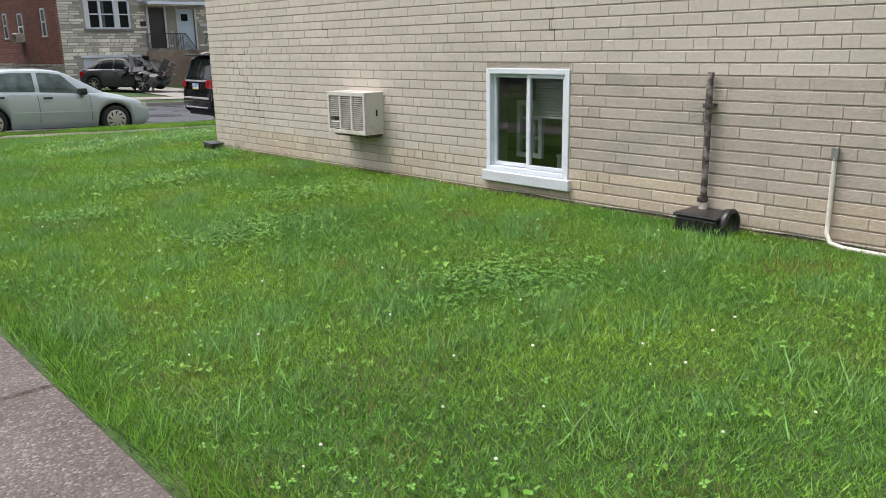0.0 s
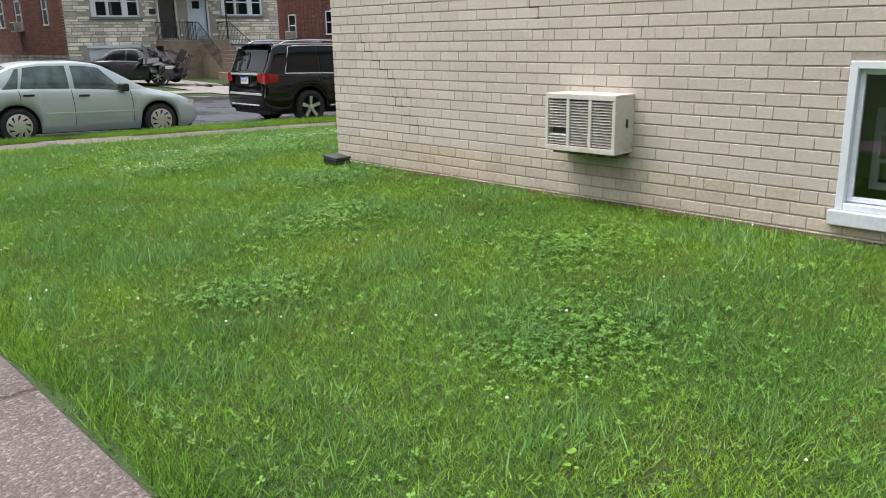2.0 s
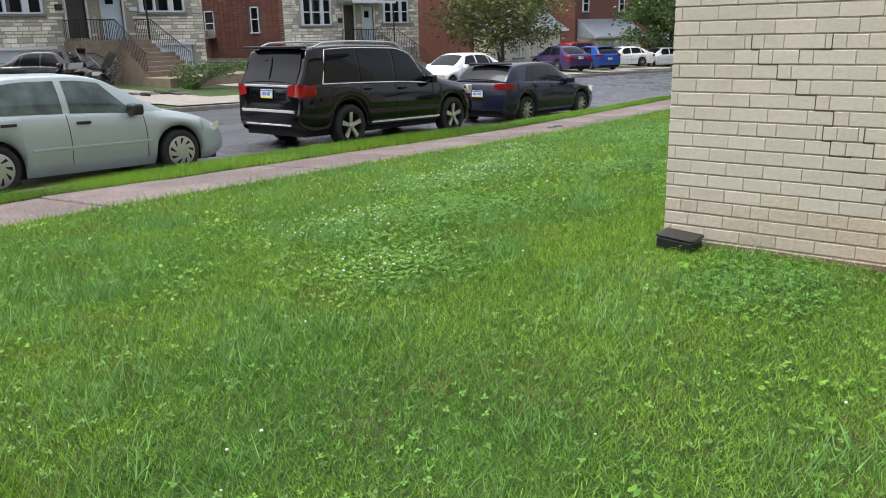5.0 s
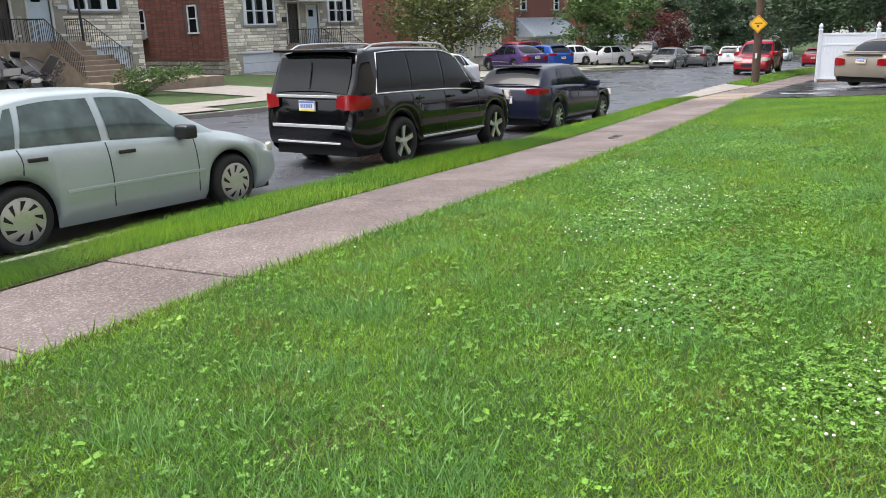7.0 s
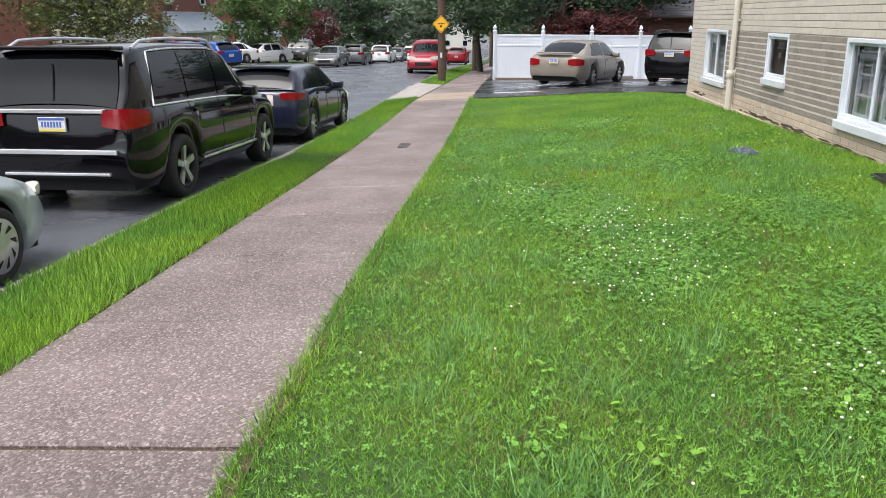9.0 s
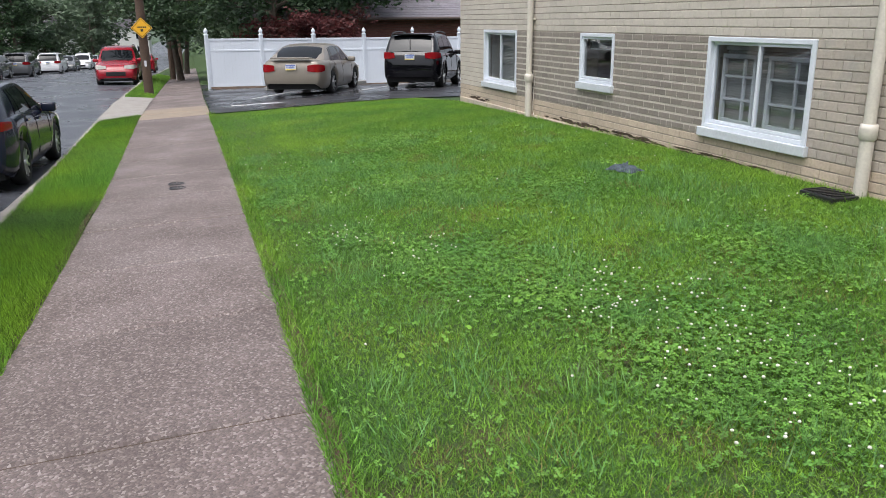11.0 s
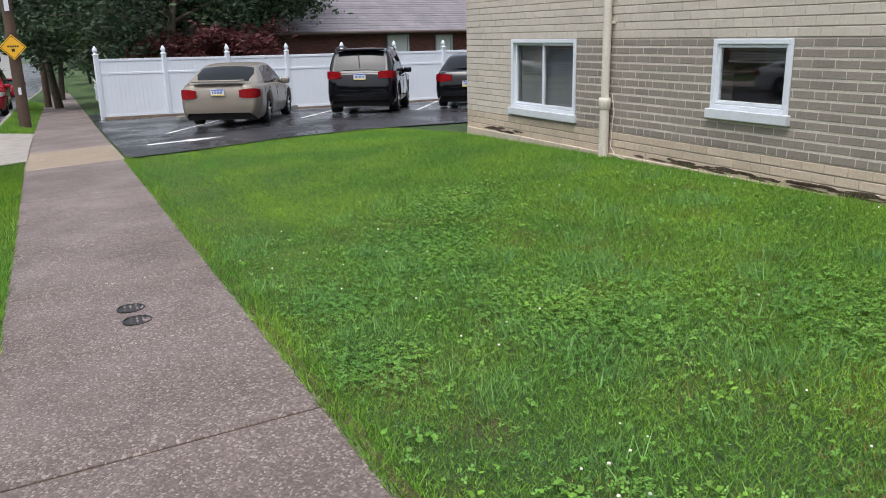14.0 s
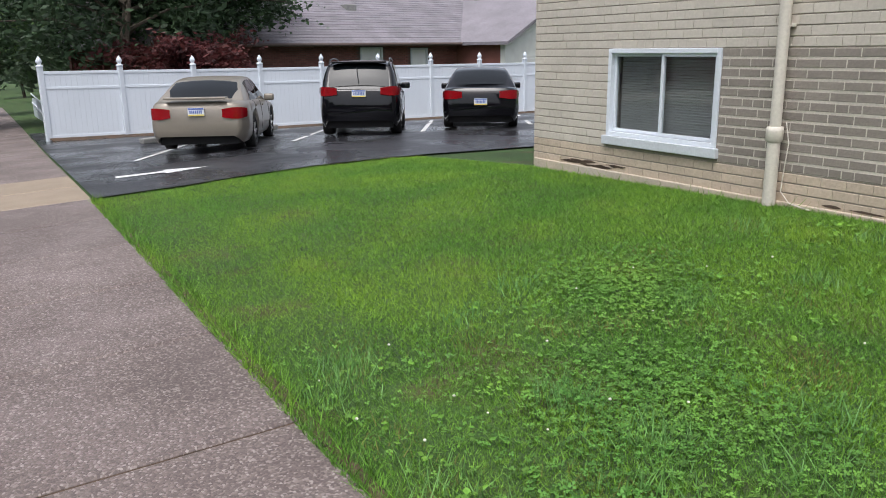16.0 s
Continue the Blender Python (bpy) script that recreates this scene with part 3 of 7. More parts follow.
def ac_unit():
    t = thing("air_conditioner", "off-white through-wall air conditioner with louvred grille", "air conditioner", side_m(6.98, 0.56))
    w, h, d = 0.66, 0.46, 0.27
    part("casing", [soft_box(0, w, -0.1, d - 0.02, 0, 0.02, 0.005), soft_box(0, w, -0.1, d - 0.02, h - 0.02, h, 0.005), soft_box(0, 0.02, -0.1, d - 0.02, 0.02, h - 0.02, 0.005), soft_box(w - 0.02, w, -0.1, d - 0.02, 0.02, h - 0.02, 0.005)], M_AC, t)
    part("coil", box(0.02, w - 0.02, 0.0, d - 0.07, 0.02, h - 0.02), M_AC_DARK, t, "dark condenser coil")
    part("grille_frame", [soft_box(-0.008, w + 0.008, d - 0.02, d, 0, 0.045, 0.005), soft_box(-0.008, w + 0.008, d - 0.02, d, h - 0.045, h, 0.005)] + [soft_box(x, x + 0.03, d - 0.02, d, 0.045, h - 0.045, 0.004) for x in (-0.008, 0.215, 0.425, w - 0.022)], M_AC, t)
    for c in range(3):
        x0 = (0.022, 0.245, 0.455)[c]
        x1 = (0.215, 0.425, w - 0.022)[c]
        for k in range(16):
            z = 0.055 + k * 0.0225
            if c == 2 and k in (4, 5):
                continue
            part("louvre", ([(x0, d - 0.035, z + 0.010), (x1, d - 0.035, z + 0.010), (x1, d - 0.005, z), (x0, d - 0.005, z), (x0, d - 0.035, z + 0.013), (x1, d - 0.035, z + 0.013), (x1, d - 0.005, z + 0.003), (x0, d - 0.005, z + 0.003)], BOX_F), M_AC, t)
    part("base_pan", soft_box(0.03, w - 0.03, -0.1, d - 0.06, -0.03, -0.002, 0.005), M_RUST, t, "rust-stained base pan")
    part("latch", soft_box(-0.012, -0.002, 0.09, 0.11, 0.2, 0.27, 0.003), M_BLACK, t)
    return t


ac_unit()


def splash_box(m, s=1.0, round_end=False):
    """Black plastic downspout drain box with a ribbed lid."""
    t = thing("drain_box", "black plastic downspout drain box against the wall", "drain box", m)
    part("body", soft_box(-0.17 * s, 0.17 * s, -0.13 * s, 0.13 * s, -0.05, 0.12 * s, 0.012), M_BLACK, t)
    part("lid", soft_box(-0.185 * s, 0.185 * s, -0.145 * s, 0.145 * s, 0.122 * s, 0.15 * s, 0.012), M_BLACK, t)
    for k in range(5):
        part("rib", soft_box((-0.14 + 0.07 * k - 0.008) * s, (-0.14 + 0.07 * k + 0.008) * s, -0.139 * s, -0.131 * s, 0, 0.11 * s, 0.003), M_BLACK, t)
    if round_end:
        part("outlet", moved(lathe([(0.0, 0), (0.12, 0), (0.125, 0.05), (0.115, 0.06), (0.095, 0.06), (0.09, 0.02), (0, 0.02)], 20), pose(0.17, 0, 0.08, 0, 0, -90)), M_BLACK, t, smooth=True)
    return t


splash_box(pose(5.20, 10.68, 0.10, 0, -4, 90), 0.74)
splash_box(pose(5.36, 3.00, 0.10, 0, 0, -90), 1.0, True)
pipe = thing("drain_pipe", "dark corroded vertical pipe clamped to the brick", "pipe", pose(WX, 3.10, 0))
part("shaft", tube([(-0.055, -0.02, 0.25), (-0.055, -0.015, 0.75), (-0.055, -0.01, 1.22), (-0.04, -0.01, 1.27)], 0.026, 12), M_RUST, pipe, smooth=True)
for z in (0.32, 1.03):
    part("clamp", tube([(-0.055, -0.01, z - 0.015), (-0.055, -0.01, z + 0.015)], 0.042, 12), M_RUST, pipe)
part("strap", soft_box(-0.03, -0.008, -0.06, 0.05, 1.02, 1.045, 0.003), M_RUST, pipe)
part("lower_collar", tube([(-0.055, -0.02, 0.2), (-0.055, -0.02, 0.3)], 0.033, 12), M_PIPE_TAN, pipe)
cond = thing("conduit", "white plastic conduit bending along the wall foot", "conduit", pose(WX, 2.16, 0))
part("pipe", tube([(-0.03, 0, 0.72), (-0.03, 0, 0.3), (-0.05, -0.005, 0.2), (-0.09, -0.05, 0.145), (-0.11, -0.14, 0.13), (-0.11, -0.5, 0.12), (-0.11, -1.2, 0.12)], 0.016, 10), M_WHITE_PIPE, cond, smooth=True)
part("entry_cap", soft_box(-0.045, -0.01, -0.025, 0.025, 0.70, 0.79, 0.006), M_GRANITE, cond)
cable = thing("ground_cable", "black cable lying along the wall foot", "cable")
part("cable", tube([(WX - 0.03, 5.2 - k * 0.35, 0.135 + 0.012 * math.sin(k * 1.7)) for k in range(14)], 0.008, 6), M_BLACK, cable, smooth=True)


def downspout(x, label):
    t = thing("downspout", label, "downspout", pose(x, WY, 0))
    z0 = ground_z(x, WY) + 0.0
    part("lower_pipe", tube([(0, 0.075, z0), (0, 0.075, 0.66)], 0.058, 18), M_PIPE_TAN, t, smooth=True)
    part("collar", lathe([(0.06, 0.60), (0.074, 0.62), (0.076, 0.70), (0.07, 0.74), (0.05, 0.74)], 18, "z"), M_PIPE_TAN, t, smooth=True).location = (0, 0.075, 0)
    part("upper_pipe", tube([(0, 0.075, 0.73), (0, 0.075, TOP)], 0.05, 18), M_PIPE_TAN, t, smooth=True)
    part("bracket", soft_box(-0.07, 0.07, 0.004, 0.05, 1.6, 1.63, 0.004), M_PIPE_TAN, t)
    return t


downspout(16.34, "round cream downspout with a collar on brick")
downspout(9.28, "round cream downspout near the building corner")
wire = thing("wall_wire", "thin pale wire looping beside the downspout", "wire")
part("wire", tube([(16.27, WY + 0.02, 0.78), (16.22, WY + 0.03, 0.6), (16.24, WY + 0.03, 0.4), (16.26, WY + 0.03, 0.16), (16.14, WY + 0.06, 0.07), (15.9, WY + 0.1, 0.05)], 0.005, 6), M_WHITE_PIPE, wire, smooth=True)
grate = thing("drain_grate", "black plastic grate in the lawn under a downspout", "grate", pose(9.35, 11.28, ground_z(9.35, 11.28) + 0.02))
part("tray", soft_box(-0.2, 0.2, -0.14, 0.14, -0.03, 0.03, 0.01), M_BLACK, grate)
for k in range(7):
    part("bar", soft_box(-0.17 + k * 0.055, -0.15 + k * 0.055, -0.12, 0.12, 0.031, 0.042, 0.003), M_BLACK, grate)

wall_fixed = [o for o in bpy.data.objects if o not in earlier and o.parent is None]
DRAINS = [o for o in wall_fixed if o.name.startswith(("drain_box", "drain_grate"))]

# crumpled cloth on the lawn
V, F, N = [], [], 22
for j in range(N):
    for i in range(N):
        u, v = i / (N - 1) - 0.5, j / (N - 1) - 0.5
        e = max(0, 1 - (2 * u) ** 4) * max(0, 1 - (2 * v) ** 4)
        z = 0.02 + e * (0.035 + 0.07 * abs(noise.noise((u * 5, v * 5, 3))) + 0.03 * abs(noise.noise((u * 13, v * 13, 7))))
        V.append((u * 0.34 + 0.05 * noise.noise((v * 4, u, 1)), v * 0.22 + 0.04 * noise.noise((u * 4, v, 9)), z))
for j in range(N - 1):
    for i in range(N - 1):
        F.append((j * N + i, j * N + i + 1, (j + 1) * N + i + 1, (j + 1) * N + i))
cl = tagged(mesh_ob("cloth", V, F, M_CLOTH, smooth=True), "crumpled grey-blue wet cloth lying in the grass", "cloth")
cl.matrix_world = pose(11.27, 12.2, ground_z(11.27, 12.2) + 0.01, 0, 0, 20)

# dark broken mortar along the foot of the front wall
crumb = thing("broken_mortar", "dark crumbled mortar gaps along the wall foot", "damage", kind="structure")
rng = random.Random(5)
part("footing", soft_box(WX + 0.05, WX2 - 0.05, WY + 0.0005, WY + 0.035, -0.5, 0.07, 0.012), M_BRICK_TAN, crumb, "pale rendered footing ledge")
for k in range(70):
    x = rng.choice([rng.uniform(11.5, 15.9), rng.uniform(12.5, 15.2), rng.uniform(10.5, 15.6), rng.uniform(18.4, 19.6)])
    w = rng.uniform(0.05, 0.22)
    z = 0.10 + rng.uniform(-0.02, 0.03)
    pts = []
    for i in range(9):
        a = 2 * math.pi * i / 9
        pts.append((x + math.cos(a) * w * rng.uniform(0.8, 1.1), WY + 0.006, z + math.sin(a) * 0.013 * rng.uniform(0.3, 1.5)))
    V = pts + [(p[0], p[1] - 0.02, p[2]) for p in pts]
    part("gap", (V, [tuple(range(9))] + [(i, i + 9, (i + 1) % 9 + 9, (i + 1) % 9) for i in range(9)]), M_STAIN, crumb)

# manhole and valve covers
for x, y, r in ((13.98, 16.83, 0.10), (14.29, 16.85, 0.10)):
    t = thing("valve_cover", "small round cast-iron valve cover set in the pavement", "cover", pose(x, y, slab_z(x, y - shift(x)) + 0.006), "valve covers")
    part("ring", lathe([(r, -0.02), (r, 0.004), (r - 0.012, 0.006), (r - 0.014, 0.0), (0.0, 0.0)], 24, "z"), M_IRON, t)
    for a in (-0.05, 0, 0.05):
        part("rib", soft_box(-0.07, 0.07, a * 0.8 - 0.007, a * 0.8 + 0.007, 0.0, 0.006, 0.002), M_RUST, t)


# ---- vehicles ----
def smoothcurve(pts, x):
    """Monotone-ish smooth interpolation through (x, value) pairs."""
    if x <= pts[0][0]:
        return pts[0][1]
    for (a, va), (b, vb) in zip(pts, pts[1:]):
        if x <= b:
            i = pts.index((a, va))

            def slope(j):
                if j <= 0 or j >= len(pts) - 1:
                    return (pts[min(j + 1, len(pts) - 1)][1] - pts[max(j - 1, 0)][1]) / (pts[min(j + 1, len(pts) - 1)][0] - pts[max(j - 1, 0)][0])
                d0 = (pts[j][1] - pts[j - 1][1]) / (pts[j][0] - pts[j - 1][0])
                d1 = (pts[j + 1][1] - pts[j][1]) / (pts[j + 1][0] - pts[j][0])
                return 0.0 if d0 * d1 <= 0 else 2 * d0 * d1 / (d0 + d1)

            h, u = b - a, (x - a) / (b - a)
            m0, m1 = slope(i) * h, slope(i + 1) * h
            return va * (2 * u ** 3 - 3 * u * u + 1) + m0 * (u ** 3 - 2 * u * u + u) + vb * (3 * u * u - 2 * u ** 3) + m1 * (u ** 3 - u * u)
    return pts[-1][1]


def car(name, label, m, spec, body, wheel_style="alloy", tint=M_GLASS, group=""):
    """A parked car. Local x runs forwards, origin on the road under the middle. spec holds lengths in metres:
    L, W, H, wheelbase, front and rear overhang, tyre radius, outlines of hood/belt/roof along the length."""
    L, W, H, wb, fo, R = spec["L"], spec["W"], spec["H"], spec["wb"], spec["fo"], spec["R"]
    xf, xr = L / 2, -L / 2
    ax_f, ax_r = xf - fo, xf - fo - wb
    t = thing(name, label, "car", m, group)
    deck = [(p * L - L / 2, z) for p, z in spec["deck"]]        # top of the lower body
    roof = [(p * L - L / 2, z) for p, z in spec["roof"]]        # greenhouse top line
    gc = spec.get("gc", 0.2)
    belt = [(p * L - L / 2, z) for p, z in spec["belt"]]
    half = W / 2

    def plan(x):
        """Half width: rounded corners at both ends."""
        df, dr = (xf - x), (x - xr)
        k = 1.0
        for d, ln, am in ((df, 0.75, 0.20), (dr, 0.55, 0.14)):
            if d < ln:
                k -= am * (1 - d / ln) ** 2.2
        return half * k

    def low(x):
        z = gc
        for a in (ax_f, ax_r):
            d = abs(x - a)
            q = R + 0.065
            if d < q:
                z = max(z, R + math.sqrt(q * q - d * d) * 0.98)
        if x > xf - 0.25:
            z = max(z, gc + 0.10 * (1 - (xf - x) / 0.25))
        if x < xr + 0.25:
            z = max(z, gc + 0.12 * (1 - (x - xr) / 0.25))
        return z

    xs = set(np.linspace(xr, xf, 60).tolist() + [xr + 0.02, xr + 0.05, xf - 0.02, xf - 0.05])
    for a in (ax_f, ax_r):
        for k in range(17):
            xs.add(a - math.cos(math.pi * k / 16) * (R + 0.0649))
    xs = sorted(x for x in xs if xr <= x <= xf)
    NP = 11
    V, F = [], []
    for x in xs:
        w, zl, zd = plan(x), low(x), smoothcurve(deck, x)
        zb = min(smoothcurve(belt, x), zd - 0.005)
        e = min(1.0, (xf - x) / 0.05, (x - xr) / 0.05) if (xf - x < 0.05 or x - xr < 0.05) else 1.0
        e = max(e, 0.0) ** 0.5
        zl2 = min(zl, zb - 0.08)
        zmid = lerp(zl2, zb, 0.55)
        prof = [(w * 0.90, zl2), (w * 0.97, lerp(zl2, zmid, 0.25)), (w, lerp(zl2, zmid, 0.7)), (w, zmid), (w * 0.990, lerp(zmid, zb, 0.5)), (w * 0.965, lerp(zmid, zb, 0.85)), (w * 0.935, zb), (w * 0.90, lerp(zb, zd, 0.5)), (w * 0.72, lerp(zb, zd, 0.88)), (w * 0.4, lerp(zb, zd, 0.98)), (0, zd)]
        cz = (zl2 + zd) / 2
        for yy, zz in prof:
            V.append((x, -yy * (0.94 + 0.06 * e), lerp(cz, zz, 0.86 + 0.14 * e)))
        for yy, zz in prof[-2::-1]:
            V.append((x, yy * (0.94 + 0.06 * e), lerp(cz, zz, 0.86 + 0.14 * e)))
    n = 2 * NP - 1
    for i in range(len(xs) - 1):
        for k in range(n - 1):
            F.append((i * n + k, (i + 1) * n + k, (i + 1) * n + k + 1, i * n + k + 1))
    F.append(tuple(range(n)))
    F.append(tuple((len(xs) - 1) * n + k for k in range(n))[::-1])
    bodyob = part("body", (V, F), body, t, smooth=True)

    # greenhouse: sections between the belt and the roof line
    g0, g1 = roof[0][0], roof[-1][0]
    tum = spec.get("tumble", 0.72)

    def gh(x, v):
        """A point on the greenhouse's right flank: v from 0 at the belt to 1 at the roof's edge, up to 2 at the middle."""
        zb, zr = smoothcurve(belt, x) - 0.03, smoothcurve(roof, x)
        w0 = plan(x) * 0.93
        rise = max(zr - zb, 0.01)
        full = H - 0.9
        w1 = w0 * lerp(1.0, tum, min(1.0, rise / max(full, 0.3)))
        if v <= 1:
            c = 0.03 * math.sin(math.pi * v) * min(1, rise / 0.4)
            return (x, -(lerp(w0, w1, v) + c), lerp(zb, zr - 0.055 * min(1, rise / 0.3), v))
        u = v - 1
        return (x, -w1 * math.cos(u * math.pi / 2) ** 0.8 if u < 1 else 0.0, zr - 0.055 * min(1, rise / 0.3) * (1 - u) ** 2)

    gxs = sorted(set(np.linspace(g0, g1, 44).tolist() + [p[0] for p in roof]))
    vs = [0, 0.25, 0.5, 0.75, 1.0, 1.12, 1.3, 1.6, 2.0]
    V, F = [], []
    n = len(vs) * 2 - 1
    for x in gxs:
        row = [gh(x, v) for v in vs]
        V += row + [(a, -b, c) for a, b, c in row[-2::-1]]
    for i in range(len(gxs) - 1):
        for k in range(n - 1):
            F.append((i * n + k, (i + 1) * n + k, (i + 1) * n + k + 1, i * n + k + 1))
    part("roof", (V, F), body, t, smooth=True)

    def flank(xa0, xb0, xa1, xb1, v0, v1, off, side):
        """A panel on the flank; its ends slope from (xa0, xb0) below to (xa1, xb1) above."""
        V, F, A, B = [], [], 12, 5
        for j in range(B):
            q = j / (B - 1)
            v = lerp(v0, v1, q)
            for i in range(A):
                p = Vector(gh(lerp(lerp(xa0, xa1, q), lerp(xb0, xb1, q), i / (A - 1)), v))
                V.append((p.x, side * (-p.y + off), p.z + off * 0.3))
        for j in range(B - 1):
            for i in range(A - 1):
                F.append((j * A + i, j * A + i + 1, (j + 1) * A + i + 1, (j + 1) * A + i))
        return V, F

    P = lambda p: p * L - L / 2
    for side in (1, -1):
        for a0, b0, a1, b1 in spec["windows"]:
            part("side_window", flank(P(a0), P(b0), P(a1), P(b1), 0.10, 0.93, 0.007, side), tint, t, "dark side glass", True)
        wa0, wb0, wa1, wb1 = spec["windows"][0][0], spec["windows"][-1][1], spec["windows"][0][2], spec["windows"][-1][3]
        if spec.get("chrome"):
            lo = [Vector(gh(lerp(P(wa0) - 0.02, P(wb0) + 0.02, k / 15), 0.06)) for k in range(16)]
            hi = [Vector(gh(lerp(P(wb1) + 0.02, P(wa1) - 0.02, k / 15), 0.97)) for k in range(16)]
            loop = [Vector((p.x, side * (-p.y + 0.012), p.z)) for p in lo + hi]
            part("window_trim", tube(loop + [loop[0]], 0.012, 6, False), M_CHROME, t, "chrome window surround")

    def screen(xa, xb, off, vmax=1.0):
        """Windscreen or rear window between two stations, across the car."""
        V, F = [], []
        A = 9
        B = 9
        for j in range(B):
            x = lerp(xa, xb, j / (B - 1))
            zr = smoothcurve(roof, x)
            e = Vector(gh(x, 1.0))
            w = abs(e.y) * 0.90
            for i in range(A):
                u = -1 + 2 * i / (A - 1)
                V.append((x + (off * 1.6 if xa > 0 else -off * 1.6), u * w, zr - 0.045 * abs(u) ** 2.5 + off))
        for j in range(B - 1):
            for i in range(A - 1):
                F.append((j * A + i, j * A + i + 1, (j + 1) * A + i + 1, (j + 1) * A + i))
        return V, F

    fa, fb = spec["front_screen"]
    ra, rb = spec["rear_screen"]
    part("windscreen", screen(P(fa), P(fb), 0.012), tint, t, "glass windscreen", True)
    part("rear_window", screen(P(ra), P(rb), 0.012), tint, t, "dark rear glass", True)

    # under side and wheel housings
    part("underbody", box(xr + 0.15, xf - 0.15, -half * 0.80, half * 0.80, gc - 0.02, 0.62), M_UNDER, t, "black underbody")
    # wheels
    tw = 0.21 if H < 1.6 else 0.26
    for a in (ax_f, ax_r):
        for side in (1, -1):
            wh = new("wheel")
            wh.parent = t
            tyre = [(R * 0.66, -tw / 2), (R * 0.9, -tw / 2), (R * 0.97, -tw * 0.42), (R, -tw * 0.25), (R, tw * 0.25), (R * 0.97, tw * 0.42), (R * 0.9, tw / 2), (R * 0.70, tw / 2 - 0.004), (R * 0.66, tw / 2 - 0.03)]
            part("tyre", lathe(tyre, 32), M_TYRE, wh, "black tyre", True)
            rim = [lathe([(R * 0.66, -tw / 2 + 0.01), (R * 0.66, tw / 2 - 0.012), (R * 0.70, tw / 2), (R * 0.64, tw / 2 - 0.01), (R * 0.60, tw / 2 - 0.05), (R * 0.60, -tw / 2 + 0.05), (0, -tw / 2 + 0.06)], 32)]
            spokes = []
            if wheel_style == "cover":
                spokes.append(lathe([(R * 0.66, tw / 2 - 0.005), (R * 0.40, tw / 2 + 0.012), (R * 0.2, tw / 2 + 0.015), (0, tw / 2 + 0.012)], 32))
            ns = spec.get("spokes", 5)
            for k in range(ns):
                an = 2 * math.pi * k / ns + 0.3
                sw = R * (0.085 if ns <= 6 else 0.05)
                V = []
                for r, w2, y in ((R * 0.10, sw * 0.9, tw / 2 - 0.02), (R * 0.64, sw * 1.25, tw / 2 - 0.006)):
                    for s in (-1, 1):
                        for dy in (-0.035, 0):
                            V.append((r * math.cos(an) - s * w2 * math.sin(an), y + dy, r * math.sin(an) + s * w2 * math.cos(an)))
                spokes.append((V, [(1, 3, 7, 5), (0, 4, 6, 2), (0, 1, 5, 4), (2, 6, 7, 3)]))
            spokes.append(lathe([(R * 0.17, tw / 2 - 0.03), (R * 0.16, tw / 2 + 0.0), (R * 0.08, tw / 2 + 0.006), (0, tw / 2 + 0.006)], 16))
            part("rim", rim, M_ALLOY if wheel_style == "cover" else M_UNDER, wh, smooth=True)
            if wheel_style == "cover":
                part("wheel_cover", spokes[:1] + spokes[-1:], M_ALLOY, wh, "silver plastic wheel cover", True)
                slots = []
                for k in range(9):
                    an = 2 * math.pi * k / 9
                    V = []
                    for r, w2 in ((R * 0.34, 0.008), (R * 0.60, 0.024)):
                        for s in (-1, 1):
                            a2 = an + (r / R - 0.34) * 1.1
                            V.append((r * math.cos(a2) - s * w2 * math.sin(a2), tw / 2 + (0.016 if r < R * 0.5 else 0.004), r * math.sin(a2) + s * w2 * math.cos(a2)))
                    slots.append((V, [(0, 1, 3, 2)]))
                for s in slots:
                    part("slot", s, M_UNDER, wh)
            else:
                part("spokes", spokes, M_ALLOY, wh, "silver alloy spokes")
            wh.matrix_basis = pose(a, side * (half - tw / 2 - 0.012), R, 0, 0, 0 if side > 0 else 180)

    def on_body(x, z):
        """Half width of the flank at a height."""
        return plan(x)

    # door seams, handles, mirrors
    seam = []
    for p in spec["seams"]:
        x = P(p)
        w = plan(x)
        zb, zl = smoothcurve(belt, x), low(x)
        zm = lerp(zl, zb, 0.55)
        for side in (1, -1):
            pts = [(x, side * (w * 0.985 + 0.002), lerp(zl, zm, 0.3)), (x, side * (w + 0.002), zm), (x - 0.01, side * (w * 0.99 + 0.002), lerp(zm, zb, 0.5)), (x - 0.02, side * (w * 0.965 + 0.002), lerp(zm, zb, 0.85)), (x - 0.02, side * (w * 0.937 + 0.001), zb)]
            seam.append(tube(pts, 0.005, 4))
    for g in seam:
        part("door_seam", g, M_UNDER, t)
    for p in spec["handles"]:
        x = P(p)
        for side in (1, -1):
            zh = smoothcurve(belt, x) - 0.10
            part("door_handle", moved(soft_box(-0.095, 0.095, -0.018, 0.018, -0.019, 0.019, 0.008), pose(x, side * (plan(x) * 0.985 + 0.016), zh)), spec.get("handle_mat", body), t)
    mx = P(spec["mirror"])
    for side in (1, -1):
        zb = smoothcurve(belt, mx)
        part("wing_mirror", moved(soft_box(-0.08, 0.08, -0.11, 0.11, -0.07, 0.08, 0.035, 3), pose(mx, side * (half * 0.93 + 0.11), zb + 0.06)), spec.get("mirror_mat", body), t, smooth=True)
    # lamps wrap round the corners, following the plan
    def wrap(x0, x1, za, zb, off, side, taper=0.0, inset=0.55):
        """A lamp lens from the flank at x0 round the corner and across the end at x1."""
        pts = []
        end = x1
        turn = end + (0.06 if end < 0 else -0.06)
        for k in range(5):
            x = lerp(x0, turn, k / 4)
            pts.append((x, plan(x) * 0.995 + off * 0.6, k / 11))
        pts.append((lerp(turn, end, 0.75), plan(end) * 0.965 + off * 0.5, 5 / 11))
